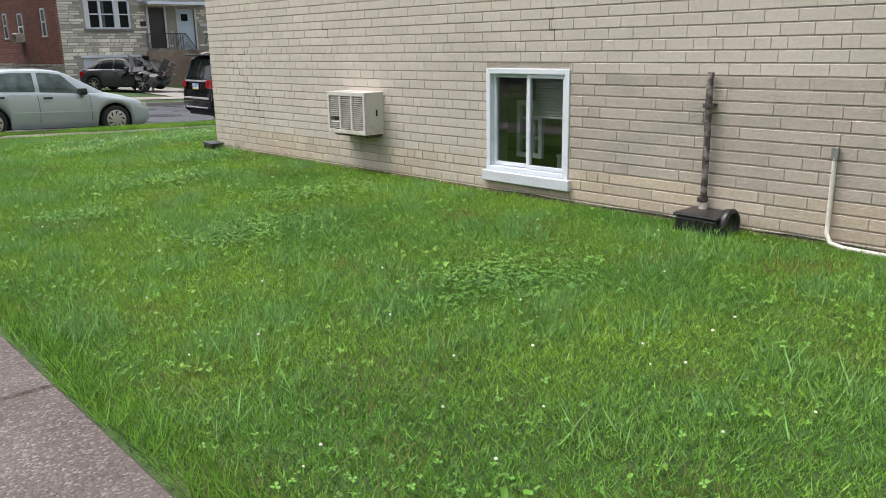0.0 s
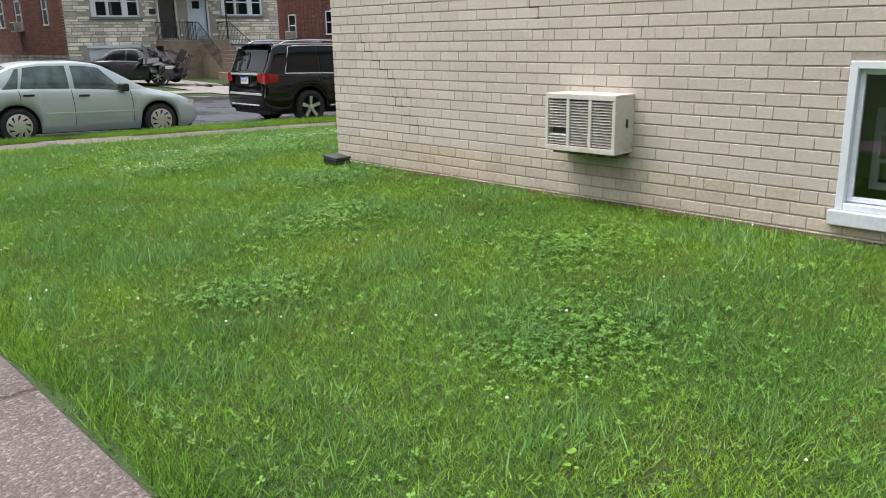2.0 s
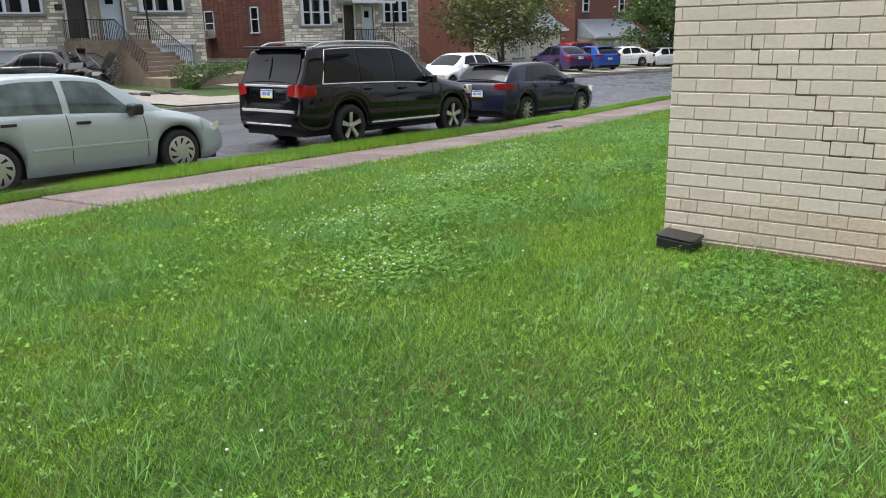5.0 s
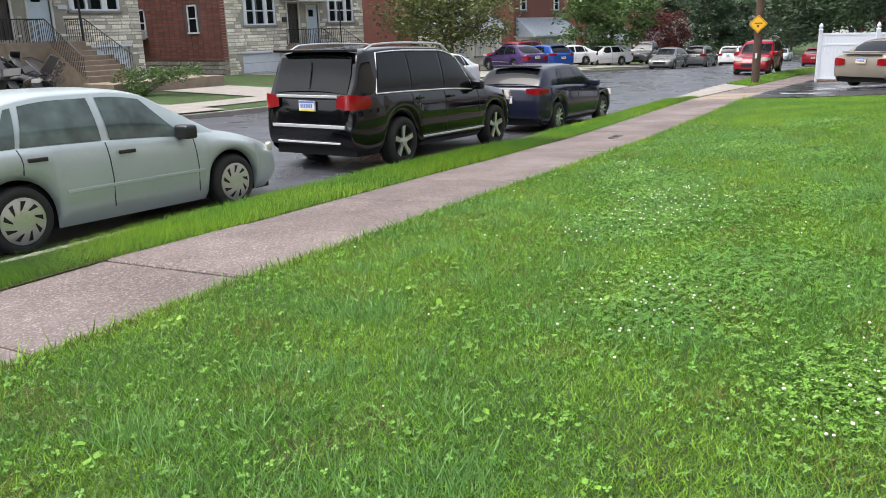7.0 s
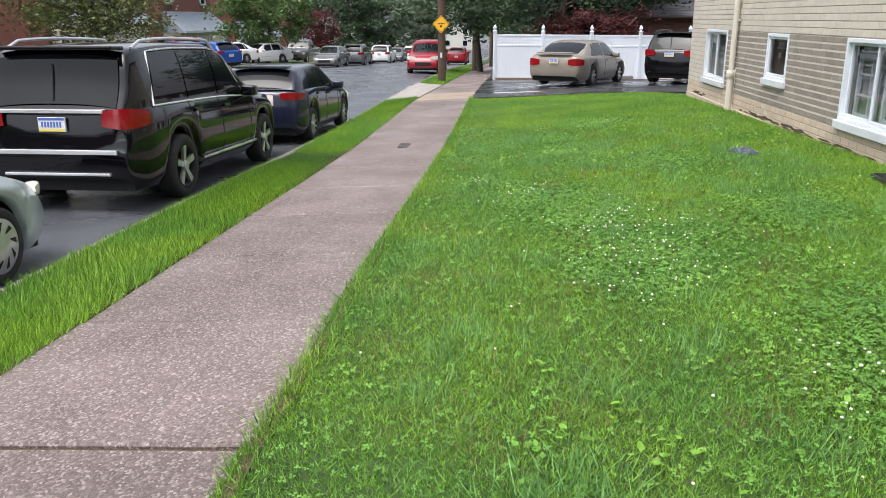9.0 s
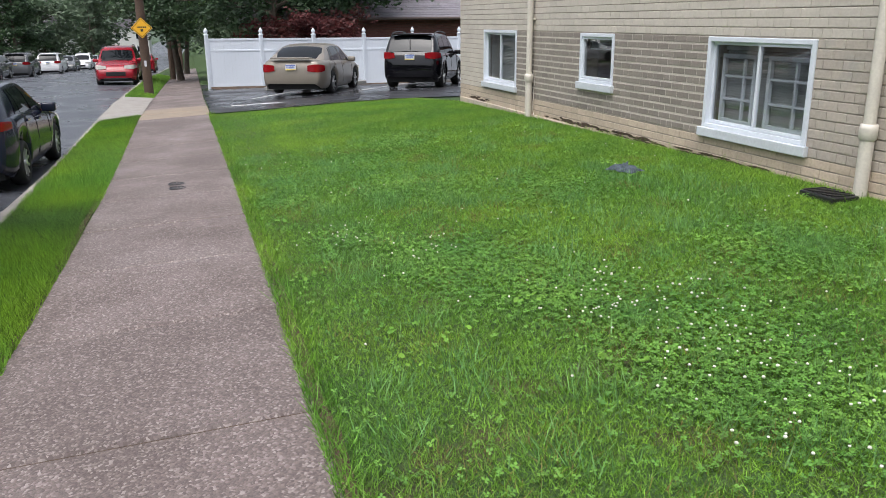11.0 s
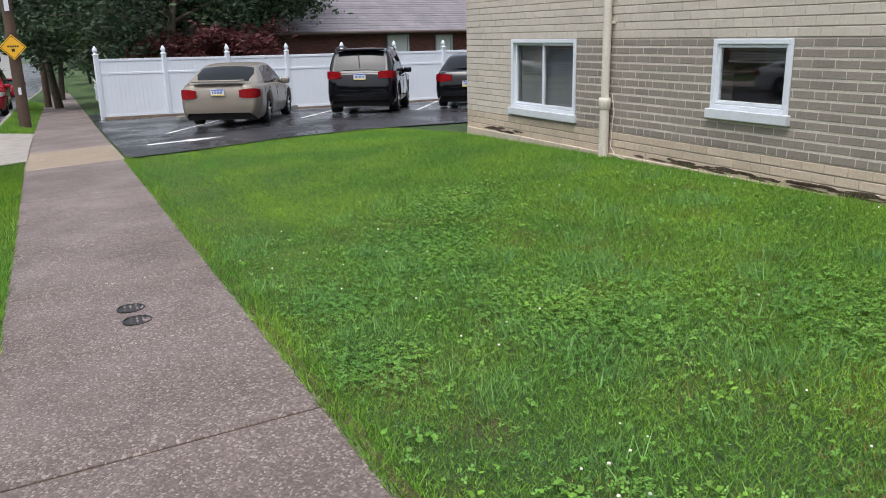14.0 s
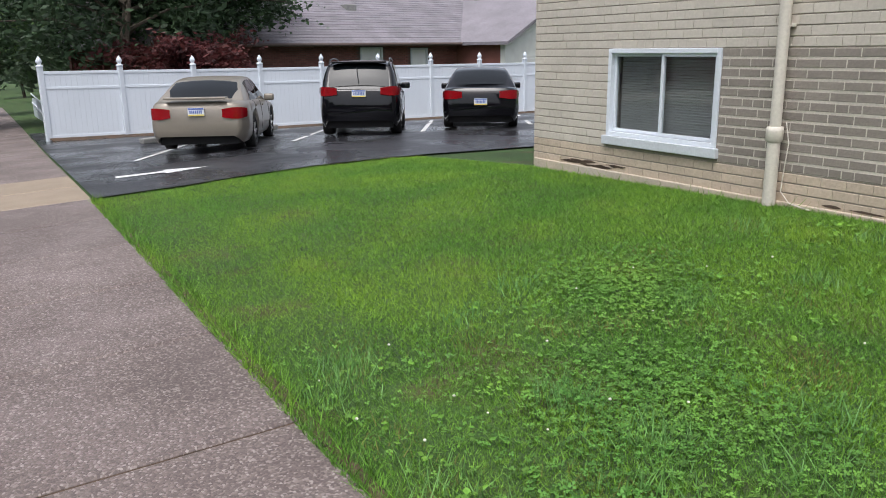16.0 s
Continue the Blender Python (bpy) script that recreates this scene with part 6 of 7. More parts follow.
tree("red_maple", "purple-red maple shrub behind the fence", 37.9, 11.6, gz(37.9, 11.6), 3.0, 2.0, 0.8, M_LEAF_RED, 10, 8000, 0.1, 3, trunk_r=0.12)
tree("street_tree", "green street tree further along the pavement", 64.0, 17.3, gz(64, 17.3), 8.0, 4.2, 2.8, M_LEAF, 12, 7000, 0.18)
tree("shrub", "clipped green shrub beside the wrecked car", 19.2, 36.2, gz(19.2, 36.2), 1.0, 0.9, 0.1, M_LEAF, 13, 2500, 0.06, 3, trunk_r=0.05, category="shrub")
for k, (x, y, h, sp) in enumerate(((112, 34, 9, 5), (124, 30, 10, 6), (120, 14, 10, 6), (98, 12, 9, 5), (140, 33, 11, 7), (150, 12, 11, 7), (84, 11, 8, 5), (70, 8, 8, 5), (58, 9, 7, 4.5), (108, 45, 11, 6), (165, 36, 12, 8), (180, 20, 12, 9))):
    tree("far_tree", "distant green tree, haze put into its leaf colour", x, y, gz(x, y), h, sp, 1.5, M_LEAF_FAR, 30 + k, 2600, 0.4)
# distant wooded hill
V, F = [], []
for i in range(60):
    for j in range(6):
        a = radians(-70 + i * 200 / 59)
        r = 330 + j * 40
        hgt = (2 + j * 6) * (0.6 + 0.5 * noise.noise((i * 0.22, j * 0.3, 0))) + 2.5 * noise.noise((i * 1.1, j * 1.3, 4))
        V.append((r * math.cos(a), r * math.sin(a), -7 + max(hgt, 0)))
for i in range(59):
    for j in range(5):
        F.append((i * 6 + j, (i + 1) * 6 + j, (i + 1) * 6 + j + 1, i * 6 + j + 1))
tagged(mesh_ob("backdrop", V, F, M_LEAF_FAR, smooth=True), "distant wooded rise, haze put into its colour", "hills", kind="structure")


def far_house(x, y, w, d, h, mat):
    t = thing("far_house", "small pale house with a pitched roof in the distance", "house", pose(x, y, gz(x, y)), "far houses")
    part("wall", box(-w / 2, w / 2, -d / 2, d / 2, -1, h), mat, t)
    part("roof", ([(-w / 2 - 0.3, -d / 2 - 0.4, h), (w / 2 + 0.3, -d / 2 - 0.4, h), (w / 2 + 0.3, d / 2 + 0.4, h), (-w / 2 - 0.3, d / 2 + 0.4, h), (-w / 2 - 0.3, 0, h + 2.2), (w / 2 + 0.3, 0, h + 2.2)], [(0, 1, 5, 4), (2, 3, 4, 5), (0, 4, 3), (1, 2, 5), (0, 3, 2, 1)]), M_SHINGLE, t)
    for k in range(2):
        for zz in (0.8, 3.4):
            if zz + 1.3 < h:
                w1 = part("window", soft_box(-w / 2 - 0.05, -w / 2 - 0.005, -d / 3 + k * d / 2, -d / 3 + k * d / 2 + 1.2, zz, zz + 1.3, 0.01), M_VINYL, t)
                part("pane", box(-w / 2 - 0.06, -w / 2 - 0.051, -d / 3 + k * d / 2 + 0.1, -d / 3 + k * d / 2 + 1.1, zz + 0.1, zz + 1.2), M_GLASS, w1)


for x, y, mat in ((132, 42, M_STUCCO), (148, 40, M_STUCCO), (118, 41, M_STUCCO), (170, 42, M_STUCCO), (115, 5, M_STUCCO), (60, 2, M_REDBRICK), (76, 3, M_STUCCO), (190, 30, M_STUCCO)):
    far_house(x, y, 9, 8, 5.6, mat)

# low white picket fence past the car park
pf = thing("picket_fence", "low white picket fence beside the far pavement", "fence")
part("rail", [box(38, 58, 15.55, 15.59, gz(48, 15.6) + 0.3, gz(48, 15.6) + 0.36), box(38, 58, 15.55, 15.59, gz(48, 15.6) + 0.75, gz(48, 15.6) + 0.81)], M_FENCE, pf)
for k in range(80):
    x = 38 + k * 0.25
    part("picket", box(x, x + 0.06, 15.5, 15.55, gz(x, 15.6) - 0.05, gz(x, 15.6) + 0.9), M_FENCE, pf)

# unseen houses and trees added behind the walker, closing the place to dim reflections
# they also cut the skylight that reaches the side wall
for k in range(7):
    unseen_house_at = pose(-24, -38 + k * 15, 0.0, 0, 0, 90)
    t = thing("brick_house", "unseen plain red brick house added to dim reflections", "house", unseen_house_at, "side street houses")
    part("wall", box(-6, 6, 0, 10, -1, 7.5), M_REDBRICK, t)
    part("roof", ([(-6.4, -0.5, 7.5), (6.4, -0.5, 7.5), (6.4, 10.5, 7.5), (-6.4, 10.5, 7.5), (-6.4, 5, 10), (6.4, 5, 10)], [(0, 1, 5, 4), (2, 3, 4, 5), (0, 4, 3), (1, 2, 5), (0, 3, 2, 1)]), M_SHINGLE, t)
    for a in (-4.5, 2.5):
        facade_window(t, a, a + 2, 1.2, 2.8, -0.03, 2)
for k, (x, y) in enumerate(((-17, -6), (-16, 8), (-17, 24), (-12, 38), (-3, 37), (5, 38))):
    tree("yard_tree", "unseen leafy green tree added to dim reflections", x, y, gz(x, y), 8, 4.5, 1.8, M_LEAF, 60 + k, 5000, 0.24)
# one more unseen twin, added to carry the row on and darken reflections
twin_house(-3.2, 0.5, 3)


# ---- grass, clover ----
def blade_field(name, label, n_fn, mat, seed, hmin, hmax, width, lean, cat="grass", seg=1):
    """Grass blades as narrow triangles in one mesh; n_fn gives root points."""
    P = n_fn
    n = len(P)
    r = np.random.RandomState(seed)
    a = r.uniform(0, 2 * np.pi, n)
    h = r.uniform(hmin, hmax, n) * (0.75 + 0.5 * r.rand(n))
    w = width * r.uniform(0.6, 1.3, n)
    ln = lean * r.uniform(0.1, 1.0, n) * h
    b = r.uniform(0, 2 * np.pi, n)
    V = np.empty((n, 3, 3))
    V[:, 0] = P
    V[:, 1] = P
    V[:, 2] = P
    V[:, 0, 0] -= np.cos(a) * w / 2
    V[:, 0, 1] -= np.sin(a) * w / 2
    V[:, 1, 0] += np.cos(a) * w / 2
    V[:, 1, 1] += np.sin(a) * w / 2
    V[:, 2, 0] += np.cos(b) * ln
    V[:, 2, 1] += np.sin(b) * ln
    V[:, 2, 2] += h
    me = bpy.data.meshes.new(name)
    me.vertices.add(n * 3)
    me.loops.add(n * 3)
    me.polygons.add(n)
    me.vertices.foreach_set("co", V.reshape(-1))
    me.loops.foreach_set("vertex_index", np.arange(n * 3, dtype=np.int32))
    me.polygons.foreach_set("loop_start", np.arange(0, n * 3, 3, dtype=np.int32))
    me.materials.append(mat)
    me.update(calc_edges=True)
    return tagged(new(name, me), label, cat, kind="stuff")


GXS = np.linspace(-14, 60, 300)
BASE_A = np.array([table(x, BASE_Z) for x in GXS])
WALK_A = np.array([walk_z(x) for x in GXS])
ROAD_A = np.array([road_z(x) for x in GXS])


def roots(x0, x1, y0, y1, density, seed, keep=None):
    r = np.random.RandomState(seed)
    n = int((x1 - x0) * (y1 - y0) * density)
    x, y = r.uniform(x0, x1, n), r.uniform(y0, y1, n)
    b, w, rd = (np.interp(x, GXS, q) for q in (BASE_A, WALK_A, ROAD_A))
    t = np.clip((y - WY) / (Y_WALK0 - WY), 0, 1)
    z = b + (w - b) * t * t * (3 - 2 * t)
    t2 = np.clip((y - Y_WALK1) / (Y_KERB - Y_WALK1), 0, 1)
    w = w - CROSS * (Y_WALK1 - Y_WALK0)
    z = np.where(y > Y_WALK1 - 0.03, w + (rd + 0.14 - w) * t2, z)
    z = np.where(y > 29, rd + 0.14 + 0.022 * np.clip(y - Y_ROAD1, 0, 30), z)
    y = y + np.interp(x, SX, SA) * np.clip((y - WY) / (Y_WALK0 - WY), 0, 1)
    P = np.stack([x, y, z - 0.004], 1)
    if keep is not None:
        P = P[keep(x, y)]
    return P


SX, SA = [p[0] for p in SHIFT], [p[1] for p in SHIFT]


def lawn_ok(x, y):
    inside = (x > WX - 0.02 + 0.0236 * (WY - y)) & (y < WY + 0.02 + 0.0236 * (x - WX))
    edge = np.interp(-y, [-p[0] for p in LOT_EDGE], [p[1] for p in LOT_EDGE])
    y = y - np.interp(x, SX, SA)
    path = (x > -0.42) & (x < 0.95 + 0.03 * np.sin(y * 3.1))
    return ~inside & (x < edge + 0.05 * np.sin(y * 5)) & ~path


L_GRASS = "lush mown green grass blades"
field = np.concatenate([
    roots(0.9, 5.65, 0.5, 10.8, 11000, 1, lawn_ok), roots(0.9, 15, 10.8, 16.03, 11000, 2, lawn_ok),
    roots(15, 18, 10.8, 16.03, 9000, 3, lawn_ok), roots(18, 23.5, 9.0, 16.03, 6500, 13, lawn_ok), roots(-6, -0.4, 4, 16.0, 900, 4, lawn_ok)])
blade_field("lawn_grass", L_GRASS, field, M_GRASS, 5, 0.020, 0.042, 0.0058, 1.6)
blade_field("verge_grass", "longer green grass on the kerbside verge", np.concatenate([
    roots(0, 24.2, Y_WALK1 - 0.02, Y_KERB + 0.02, 5600, 6), roots(-6, 0, Y_WALK1, Y_KERB, 2000, 7), roots(32.3, 38, Y_WALK1, Y_KERB, 2000, 8), roots(38, 58, Y_WALK1, Y_KERB, 600, 18)]), M_GRASS, 6, 0.05, 0.10, 0.009, 0.9)
blade_field("tall_grass", "taller uncut grass tufts along edges and in patches", np.concatenate([
    roots(0.93, 1.12, 0.5, 15.9, 1600, 9), roots(1.0, 22.8, Y_WALK0 - 0.10, Y_WALK0 + 0.04, 1300, 10), roots(WX - 0.14, WX + 0.2, 0, 10.8, 350, 11, lawn_ok), roots(WX, WX2, WY + 0.02, WY + 0.45, 300, 12, lawn_ok)]), M_GRASS, 13, 0.05, 0.12, 0.008, 1.1)
r = np.random.RandomState(21)


def tufts(n, seed, x0, x1, y0, y1, per, spread):
    """Roots gathered in clumps."""
    r = np.random.RandomState(seed)
    P = roots(x0, x1, y0, y1, n / ((x1 - x0) * (y1 - y0)), seed, lawn_ok)
    Q = np.repeat(P, per, axis=0)
    Q[:, 0] += r.normal(0, spread, len(Q))
    Q[:, 1] += r.normal(0, spread, len(Q))
    return Q[lawn_ok(Q[:, 0], Q[:, 1]) & (Q[:, 1] < Y_WALK0 + 0.02 + np.interp(Q[:, 0], SX, SA))]


blade_field("grass_tufts", "coarse bright grass tufts in the lawn", np.concatenate([tufts(170, 31, 1.0, 5.2, 1, 15.5, 130, 0.11), tufts(120, 32, 5, 16, 11.6, 15.8, 110, 0.11)]), M_GRASS_BLUE, 33, 0.06, 0.125, 0.008, 1.0)
blade_field("dry_grass", "dry straw-coloured grass in worn patches", np.concatenate([tufts(95, 34, 1.0, 5.2, 1, 15.5, 170, 0.12), tufts(80, 35, 5, 16, 11.6, 15.8, 140, 0.12)]), M_DRYGRASS, 36, 0.03, 0.062, 0.006, 1.3, "dry grass")

# clover patches: centre and radius
CLOVER = ((3.85, 12.1, 0.6), (4.6, 13.2, 0.7), (7.35, 13.85, 0.8), (8.1, 14.25, 0.6), (10.25, 15.4, 0.4), (6.6, 14.1, 0.7), (9.5, 14.8, 0.4), (5.6, 12.9, 0.8), (3.6, 8.6, 0.6), (2.9, 5.6, 0.6), (9.0, 14.6, 0.9), (12.3, 14.3, 0.9), (14.2, 14.6, 0.8), (3.4, 3.2, 0.6), (8.2, 12.6, 0.8), (2.2, 7.4, 0.4), (13.4, 15.5, 0.5), (4.6, 10.0, 0.6), (4.2, 6.6, 0.6), (11.0, 13.2, 0.8), (15.5, 13.6, 0.8), (12.2, 15.7, 0.4))


def clover_points(per, seed, count=len(CLOVER)):
    r = np.random.RandomState(seed)
    out = []
    for cx, cy, cr in CLOVER[:count]:
        n = int(per * cr * cr)
        q = np.stack([cx + r.normal(0, cr * 0.55, n), cy + r.normal(0, cr * 0.42, n)], 1)
        out.append(q)
    q = np.concatenate(out)
    ok = lawn_ok(q[:, 0], q[:, 1]) & (q[:, 1] < Y_WALK0 - 0.03 + np.interp(q[:, 0], SX, SA))
    q = q[ok]
    z = np.array([ground_z(a, b) for a, b in q])
    return np.column_stack([q, z])


def clover_leaves():
    P = clover_points(3600, 41)
    P = np.concatenate([P, roots(1.1, 5.3, 1, 11, 110, 43, lawn_ok), roots(1.1, 16, 11.4, 15.9, 150, 44, lawn_ok)])
    r = np.random.RandomState(42)
    n = len(P)
    V, F = np.empty((n, 10, 3)), []
    a = r.uniform(0, 2 * np.pi, n)
    s = r.uniform(0.0075, 0.014, n)
    h = r.uniform(0.03, 0.055, n)
    C = P + np.stack([0 * h, 0 * h, h], 1)
    V[:, 0] = C
    tx, ty = r.normal(0, 0.25, n), r.normal(0, 0.25, n)
    k = 1
    for j in range(3):
        for da, rr in ((-0.62, 0.85), (0, 1.15), (0.62, 0.85)):
            an = a + j * 2.0944 + da
            dx, dy = np.cos(an) * s * rr * 1.3, np.sin(an) * s * rr * 1.3
            V[:, k] = C + np.stack([dx, dy, dx * tx + dy * ty + 0.002], 1)
            k += 1
    faces = []
    for i in range(n):
        o = i * 10
        faces += [(o, o + 1, o + 2, o + 3), (o, o + 4, o + 5, o + 6), (o, o + 7, o + 8, o + 9)]
    tagged(mesh_ob("clover", V.reshape(-1, 3), faces, M_CLOVER), "three-leaved clover spreading through the lawn", "clover", kind="stuff")
    Q = clover_points(105, 45, 7)
    Q = np.concatenate([Q, roots(1.2, 5.3, 1, 11, 2, 46, lawn_ok), roots(1.2, 16, 11.4, 15.9, 1.5, 47, lawn_ok)])
    r = np.random.RandomState(48)
    V, F = [], []
    ico = lathe([(0.0, -1), (0.75, -0.6), (1.0, 0.0), (0.75, 0.6), (0.0, 1)], 6, "z")
    for p in Q:
        sz = r.uniform(0.005, 0.0092)
        hh = r.uniform(0.06, 0.10)
        o = len(V)
        V += [(p[0] + v[0] * sz, p[1] + v[1] * sz, p[2] + hh + v[2] * sz * 0.85) for v in ico[0]]
        F += [tuple(i + o for i in f) for f in ico[1]]
    tagged(mesh_ob("clover_flowers", V, F, M_FLOWER), "small white clover flower heads over the lawn", "flowers", kind="stuff")


clover_leaves()


def broad_weeds():
    """Low clumps of round bright leaves."""
    r = np.random.RandomState(52)
    P = np.concatenate([roots(1.2, 5.2, 1, 11, 0.8, 53, lawn_ok), roots(1.2, 16, 11.4, 15.9, 2.2, 54, lawn_ok), roots(9, 15.5, 15.2, 15.85, 5, 55, lawn_ok)])
    V, F = [], []
    for p in P:
        for k in range(r.randint(4, 12)):
            c = Vector(p) + Vector((r.normal(0, 0.06), r.normal(0, 0.06), r.uniform(0.03, 0.065)))
            a0, rad = r.uniform(0, 6.28), r.uniform(0.008, 0.019)
            tx, ty = r.normal(0, 0.3), r.normal(0, 0.3)
            o = len(V)
            V.append(tuple(c))
            for i in range(8):
                q = rad * (0.55 if i == 0 else 1.0 + 0.12 * math.sin(3 * i))
                dx, dy = q * math.cos(a0 + i * 0.785), q * math.sin(a0 + i * 0.785)
                V.append((c.x + dx, c.y + dy, c.z + dx * tx + dy * ty + 0.004))
            F += [(o, o + 1 + i, o + 1 + (i + 1) % 8) for i in range(8)]
    tagged(mesh_ob("broadleaf_weeds", V, F, M_WEED), "low bright round-leaved weeds in the lawn", "weeds", kind="stuff")


broad_weeds()


# ---- pieces of pavements and walls ----
rng = random.Random(77)
for x0, x1 in SLABS:
    tan = 22.5 < x0 < 25.4
    tilt = rng.uniform(-0.002, 0.002) + (0.013 if abs(x0 - JOINT) < 0.01 else 0.0)
    part("slab", slab_geo(x0, x1, Y_WALK0, Y_WALK1, lambda x, y: slab_z(x, y) + tilt), M_TAN_SLAB if tan else M_WALK, pavement)
    part("joint", slab_geo(x1 - 0.03, x1 + 0.03, Y_WALK0 + 0.01, Y_WALK1 - 0.01, lambda x, y: slab_z(x, y) - 0.016, 0.03, 0.0, 0.002), M_DIRT, pavement)
part("bed", long_strip(Y_WALK0 + 0.01, Y_WALK1 - 0.01, lambda x: walk_z(x) - 0.11, 0.1, -8, 85, 1.57), M_DIRT, pavement)
y = 15.97
for k in range(14):
    y0 = 15.22 - 1.65 * k
    part("slab", slab_geo(-0.36, 0.93, y0 + 0.008, y - 0.008, lambda x, yy: ground_z(0.5, yy) + 0.014, shear=lambda x: 0.0), M_PATH, footpath)
    y = y0
part("bed", box(-0.34, 0.91, -7, 15.96, -0.2, 0.024), M_DIRT, footpath)


def brick_shapes(opens, a0, a1, z_lo, z_hi, seed):
    """Bricks of a running bond: (from, to, bottom, top), cut round openings."""
    rng = random.Random(seed)
    out = []
    k0 = int(math.floor((z_lo - ZJ) / COURSE))
    k1 = int(math.ceil((z_hi - ZJ) / COURSE))
    for k in range(k0, k1):
        zb, zt = ZJ + k * COURSE, ZJ + (k + 1) * COURSE
        off = (k % 2) * BRICK / 2 + (0.06 if k % 6 == 0 else 0)
        a = a0 - off
        while a < a1:
            b = a + BRICK
            if k % 6 == 0 and int((a - a0) / BRICK) % 2 == 1:
                b = a + BRICK / 2
            segs = [(max(a, a0), min(b, a1))]
            for s, e, ob, ot in opens:
                if zt > ob + 0.01 and zb < ot - 0.005:
                    nxt = []
                    for p, q in segs:
                        if q <= s or p >= e:
                            nxt.append((p, q))
                        else:
                            if p < s:
                                nxt.append((p, s))
                            if q > e:
                                nxt.append((e, q))
                    segs = nxt
            for p, q in segs:
                if q - p > 0.02:
                    t2 = zt
                    for s, e, ob, ot in opens:
                        if p >= s - 0.01 and q <= e + 0.01 and zb < ob < zt:
                            t2 = ob
                    out.append((p, q, zb, t2))
            a = b
    return out


def brick_geo(w, h, d, j):
    """One brick: w along, h high, d proud, j half the joint; front face towards local -y."""
    c = 0.0025
    jv, j = j * 0.45, j * 1.15
    pts = [(jv, 0, j), (w - jv, 0, j), (w - jv, 0, h - j), (jv, 0, h - j), (jv, -d + c, j), (w - jv, -d + c, j), (w - jv, -d + c, h - j), (jv, -d + c, h - j),
           (jv + c, -d, j + c), (w - jv - c, -d, j + c), (w - jv - c, -d, h - j - c), (jv + c, -d, h - j - c)]
    F = [(8, 9, 10, 11)]
    for o in (0, 4):
        for k in range(4):
            k2 = (k + 1) % 4
            F.append((o + k, o + k2, o + 4 + k2, o + 4 + k))
    return pts, F


def lay(wall, shapes, place, choose, near, joint):
    """The nearest bricks become parts that share meshes, the rest one joined piece a material."""
    rng = random.Random(9)
    cache, rest = {}, {}
    shapes = sorted(shapes, key=near)
    for i, (p, q, zb, zt) in enumerate(shapes):
        mat = choose(p, q, zb, zt)
        w = round((q - p) * 200) / 200
        geo_key = (w, round(zt - zb, 3), mat.name)
        m = place(p, zb)
        if i < 300:
            if geo_key not in cache:
                v, f = brick_geo(q - p, zt - zb, D, joint(mat))
                me = bpy.data.meshes.new("brick")
                me.from_pydata(v, [], f)
                me.materials.append(mat)
                cache[geo_key] = me
            ob = new("brick", cache[geo_key])
            ob.parent = wall
            ob.matrix_basis = m @ pose(0, rng.uniform(-0.0012, 0.0012), 0, rng.uniform(-0.3, 0.3), 0, rng.uniform(-0.25, 0.25))
        else:
            v, f = brick_geo(q - p, zt - zb, D + rng.uniform(-0.001, 0.001), joint(mat))
            rest.setdefault(mat, []).append(([m @ Vector(c) for c in v], f))
    for mat, geos in rest.items():
        part("bricks", geos, mat, wall)["kind"] = "stuff"


def side_choice(p, q, zb, zt):
    y, z = (p + q) / 2, (zb + zt) / 2
    if z < 0.40 + 0.10 * noise.noise((y * 0.8, 0, 3)) or (z < 0.5 and noise.noise((y * 2.3, z * 9, 1)) > 0.25):
        return M_BRICK_TAN
    if z < 1.28 and y < 4.42:
        return M_BRICK_GREY2
    return M_BRICK


def front_choice(p, q, zb, zt):
    x, z = (p + q) / 2, (zb + zt) / 2
    if z < 0.36:
        return M_BRICK_TAN2
    if 0.36 <= z < 1.43 and 11.66 < x < 17.05:
        return M_BRICK_GREY
    if z < 1.43 and x < 11.5:
        return M_BRICK_GREY2
    return M_BRICK


M_BRICK_GREY2 = material("taupe_weathered_brick", (0.43, 0.375, 0.32), 0.8, vary=0.07, scale=2, fine=35, bump=0.005, bump_scale=50, piece=0.07, island=0.07, second=(0.35, 0.32, 0.28), blotch=0.4, blotch_scale=2)
M_BRICK_TAN2 = material("buff_brick", (0.49, 0.40, 0.31), 0.8, vary=0.08, scale=2, fine=35, bump=0.005, bump_scale=50, piece=0.07, island=0.07)
JT = lambda mat: 0.0045 if mat.name.startswith("cream") else (0.0105 if mat.name.startswith("grey") else 0.0055)
side_bricks = brick_shapes(SIDE_OPEN, -2.0, WY, -0.1, 3.4, 1)


def long_bricks(shapes, seed):
    """Below the old band the joints are worn away: neighbours run together into long courses."""
    rng = random.Random(seed)
    out = []
    for p, q, zb, zt in sorted(shapes, key=lambda b: (b[2], b[0])):
        if out and zt < 1.30 and q < 4.42 and out[-1][2] == zb and abs(out[-1][1] - p) < 0.001 and out[-1][1] - out[-1][0] < 0.5 and rng.random() < 0.62:
            out[-1] = (out[-1][0], q, zb, zt)
        else:
            out.append((p, q, zb, zt))
    return out


side_bricks = long_bricks(side_bricks, 4)
# side wall: local x runs -y as seen from outside (front face towards -x)
lay(wall_side, side_bricks, lambda p, z: Matrix(((0, 1, 0, WX + D), (1, 0, 0, p), (0, 0, 1, z), (0, 0, 0, 1))), side_choice, lambda s: abs((s[0] + s[1]) / 2 - 9.0) + 1.2 * abs((s[2] + s[3]) / 2 - 0.9), JT)
front_bricks = brick_shapes(FRONT_OPEN, WX, WX2, -0.3, 3.4, 2)
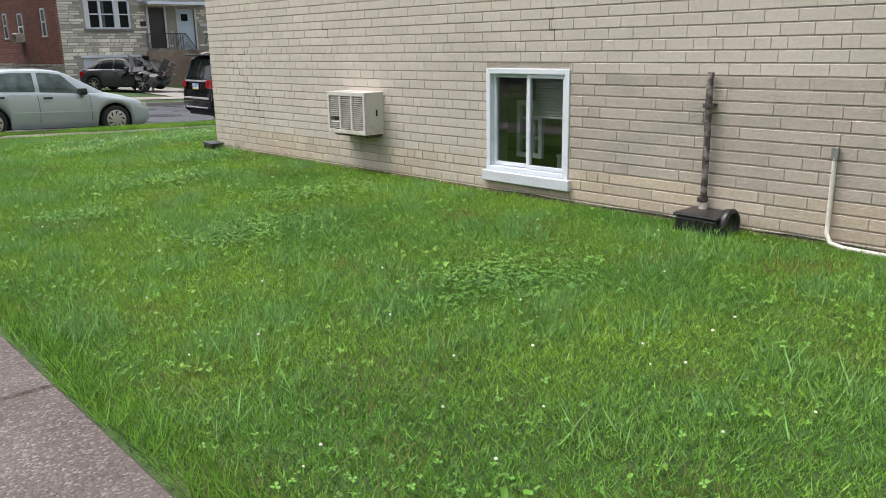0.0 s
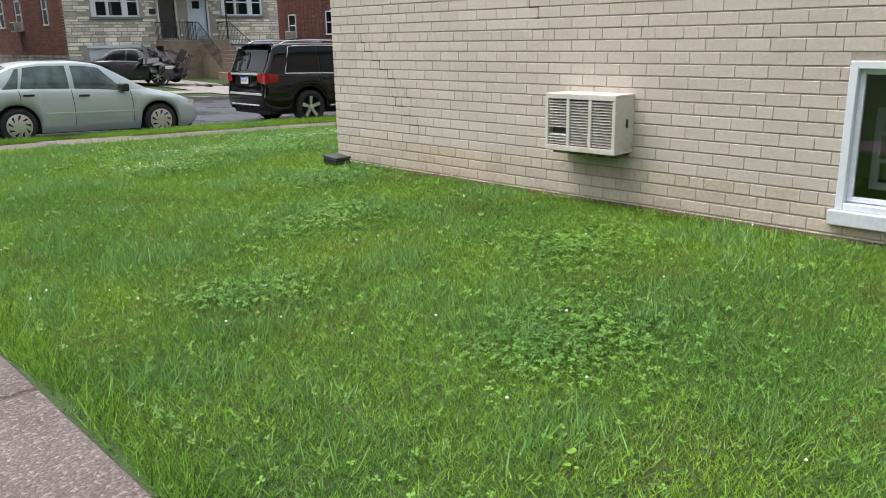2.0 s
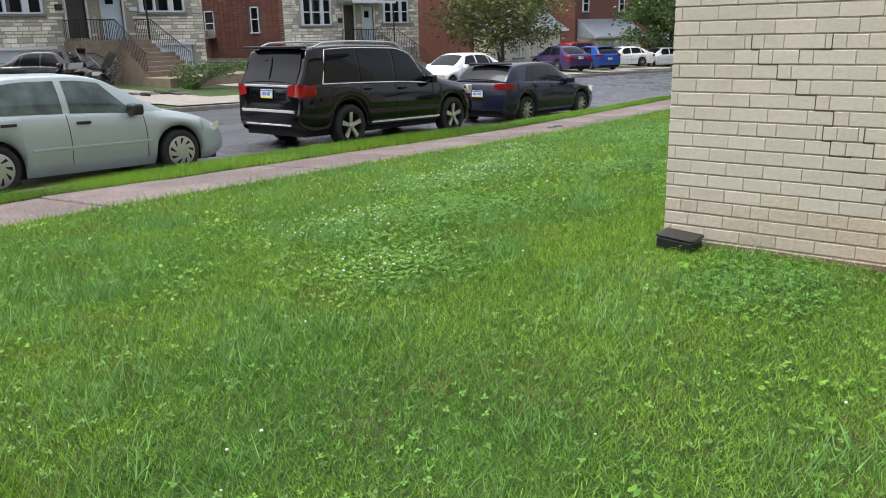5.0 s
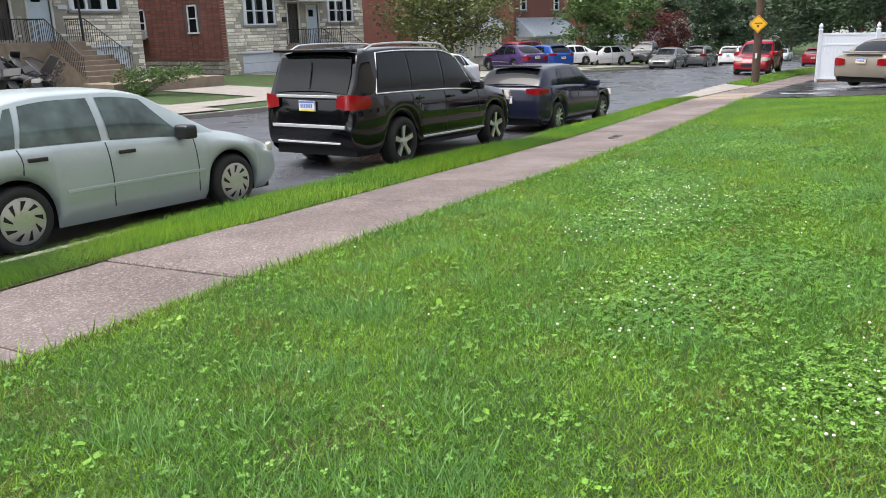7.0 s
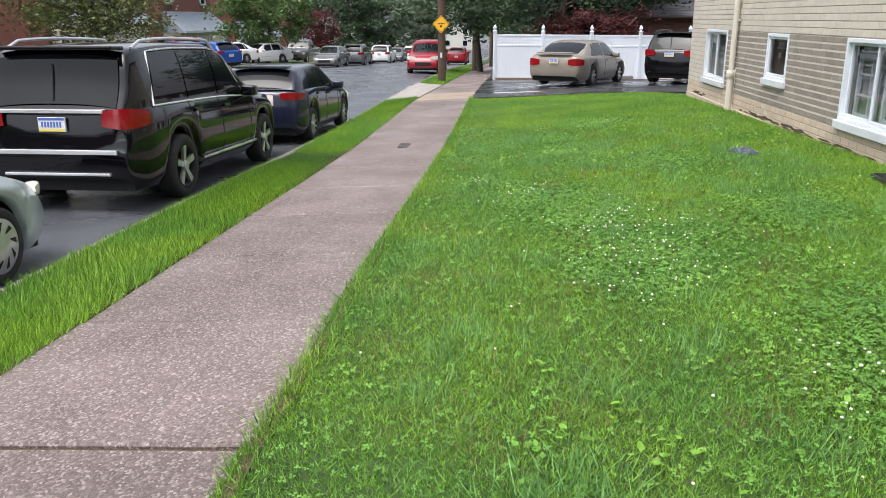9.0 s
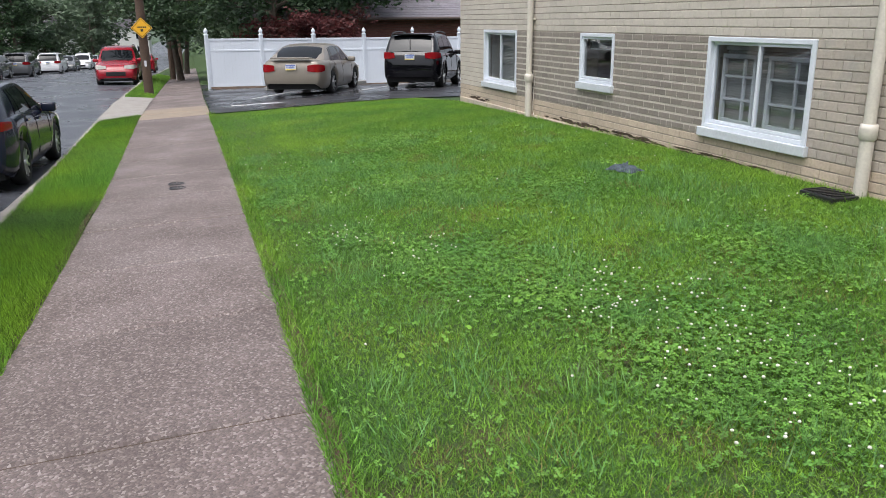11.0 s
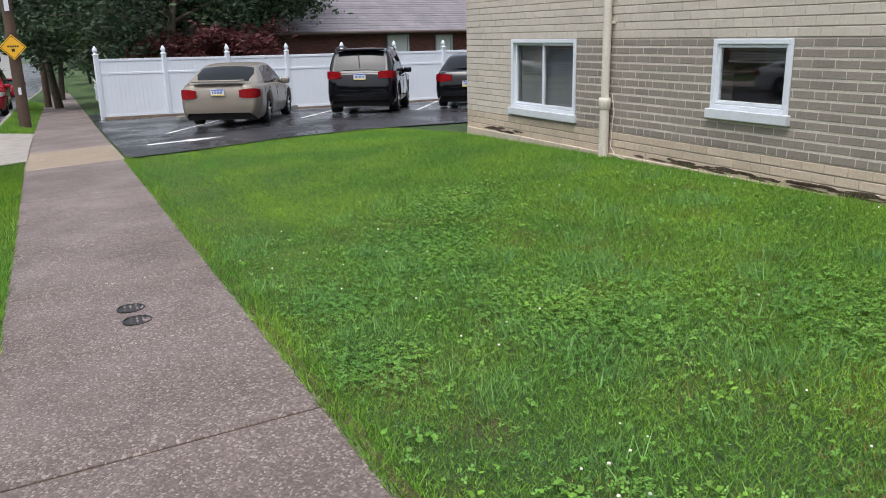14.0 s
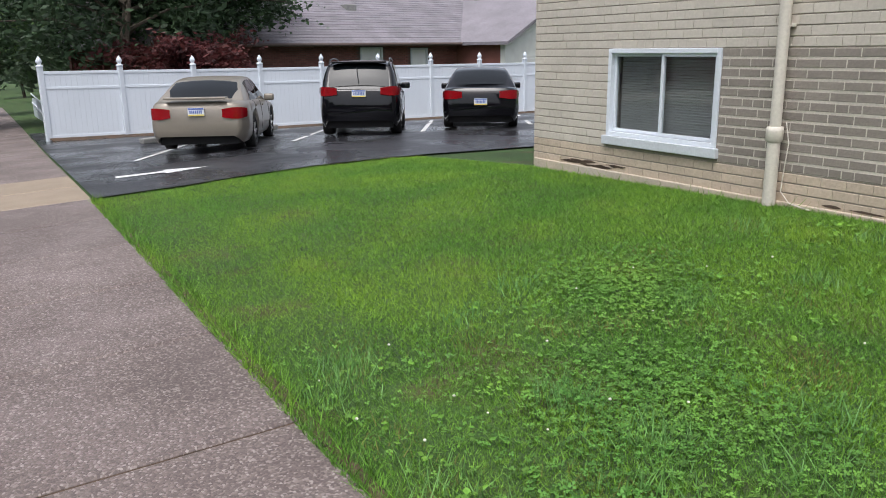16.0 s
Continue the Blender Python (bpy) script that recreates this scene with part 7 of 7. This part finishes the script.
lay(wall_front, front_bricks, lambda p, z: Matrix(((1, 0, 0, p), (0, -1, 0, WY - D), (0, 0, 1, z), (0, 0, 0, 1))), front_choice, lambda s: abs((s[0] + s[1]) / 2 - 16.0) + 1.2 * abs((s[2] + s[3]) / 2 - 0.9), JT)
part("upper_bricks", box(WX + 0.002, WX + 0.011, -9, WY - 0.02, 3.42, TOP), M_BRICK, wall_side)
part("upper_bricks", box(WX + 0.02, WX2 - 0.02, WY - 0.011, WY - 0.002, 3.42, TOP), M_BRICK, wall_front)

# stepped cracks in the joints of the side wall
crack = thing("wall_crack", "dark stepped crack running through the brick joints", "crack", kind="structure")


def crack_run(ys, k_top):
    for i, y in enumerate(ys):
        zt = ZJ + (k_top - i) * COURSE
        part("crack_joint", box(WX - 0.001, WX + 0.01, y - 0.003, y + 0.003, zt - COURSE, zt), M_STAIN, crack)
        if i + 1 < len(ys):
            a, b = sorted((y, ys[i + 1]))
            part("crack_joint", box(WX - 0.001, WX + 0.01, a, b, zt - COURSE - 0.0032, zt - COURSE + 0.0032), M_STAIN, crack)


crack_run([10.34, 10.29, 10.17, 10.05, 9.93, 9.82, 9.87, 9.82, 9.70, 9.60, 9.48], 1)
crack_run([9.87, 10.05], 1)
crack_run([9.64, 9.58], -5)
crack_run([4.75, 4.66, 4.70, 4.62, 4.66, 4.60], 7)
crack_run([8.05, 7.95, 7.99], 4)

# bare soil along the edges of the pavement and the wall foot
for name, y0, y1, x0, x1 in (("soil_edge", Y_WALK0 - 0.055, Y_WALK0 + 0.004, 0.95, 22.7), ("soil_edge", Y_WALK1 - 0.004, Y_WALK1 + 0.05, -6.0, 24.3)):
    xs = np.arange(x0, x1, 0.25)
    V = []
    for x in xs:
        w1 = 0.025 * noise.noise((x * 2.1, y0, 0))
        V += [(x, (y0 if name and y0 < 16.5 else y0) + shift(x) + (w1 if y0 < 16.5 else 0), level(x, y0) + 0.008), (x, y1 + shift(x) + (w1 if y0 > 16.5 else 0), level(x, y1) + 0.006)]
    tagged(mesh_ob(name, V, [(2 * i, 2 * i + 2, 2 * i + 3, 2 * i + 1) for i in range(len(xs) - 1)], M_DIRT), "dark bare soil along the pavement edge", "soil", kind="structure")
V = []
ysl = np.arange(-2, WY, 0.25)
for y in ysl:
    w1 = 0.03 * noise.noise((y * 2.3, 5, 0))
    V += [(WX - 0.07 + w1, y, ground_z(WX - 0.07, y) + 0.012), (WX + 0.02, y, ground_z(WX, y) + 0.03)]
wall_soil = tagged(mesh_ob("soil_edge", V, [(2 * i, 2 * i + 1, 2 * i + 3, 2 * i + 2) for i in range(len(ysl) - 1)], M_DIRT), "dark bare soil at the wall foot", "soil", kind="structure")

# the building and what is fixed to it stand askew to the lawn's axes
TURNED = Matrix.Translation((WX, WY, 0)) @ Matrix.Rotation(radians(ASKEW), 4, "Z") @ Matrix.Translation((-WX, -WY, 0))
for ob in wall_fixed + [crumb, crack, wall_soil]:
    if ob not in DRAINS:
        ob.matrix_world = TURNED @ ob.matrix_basis
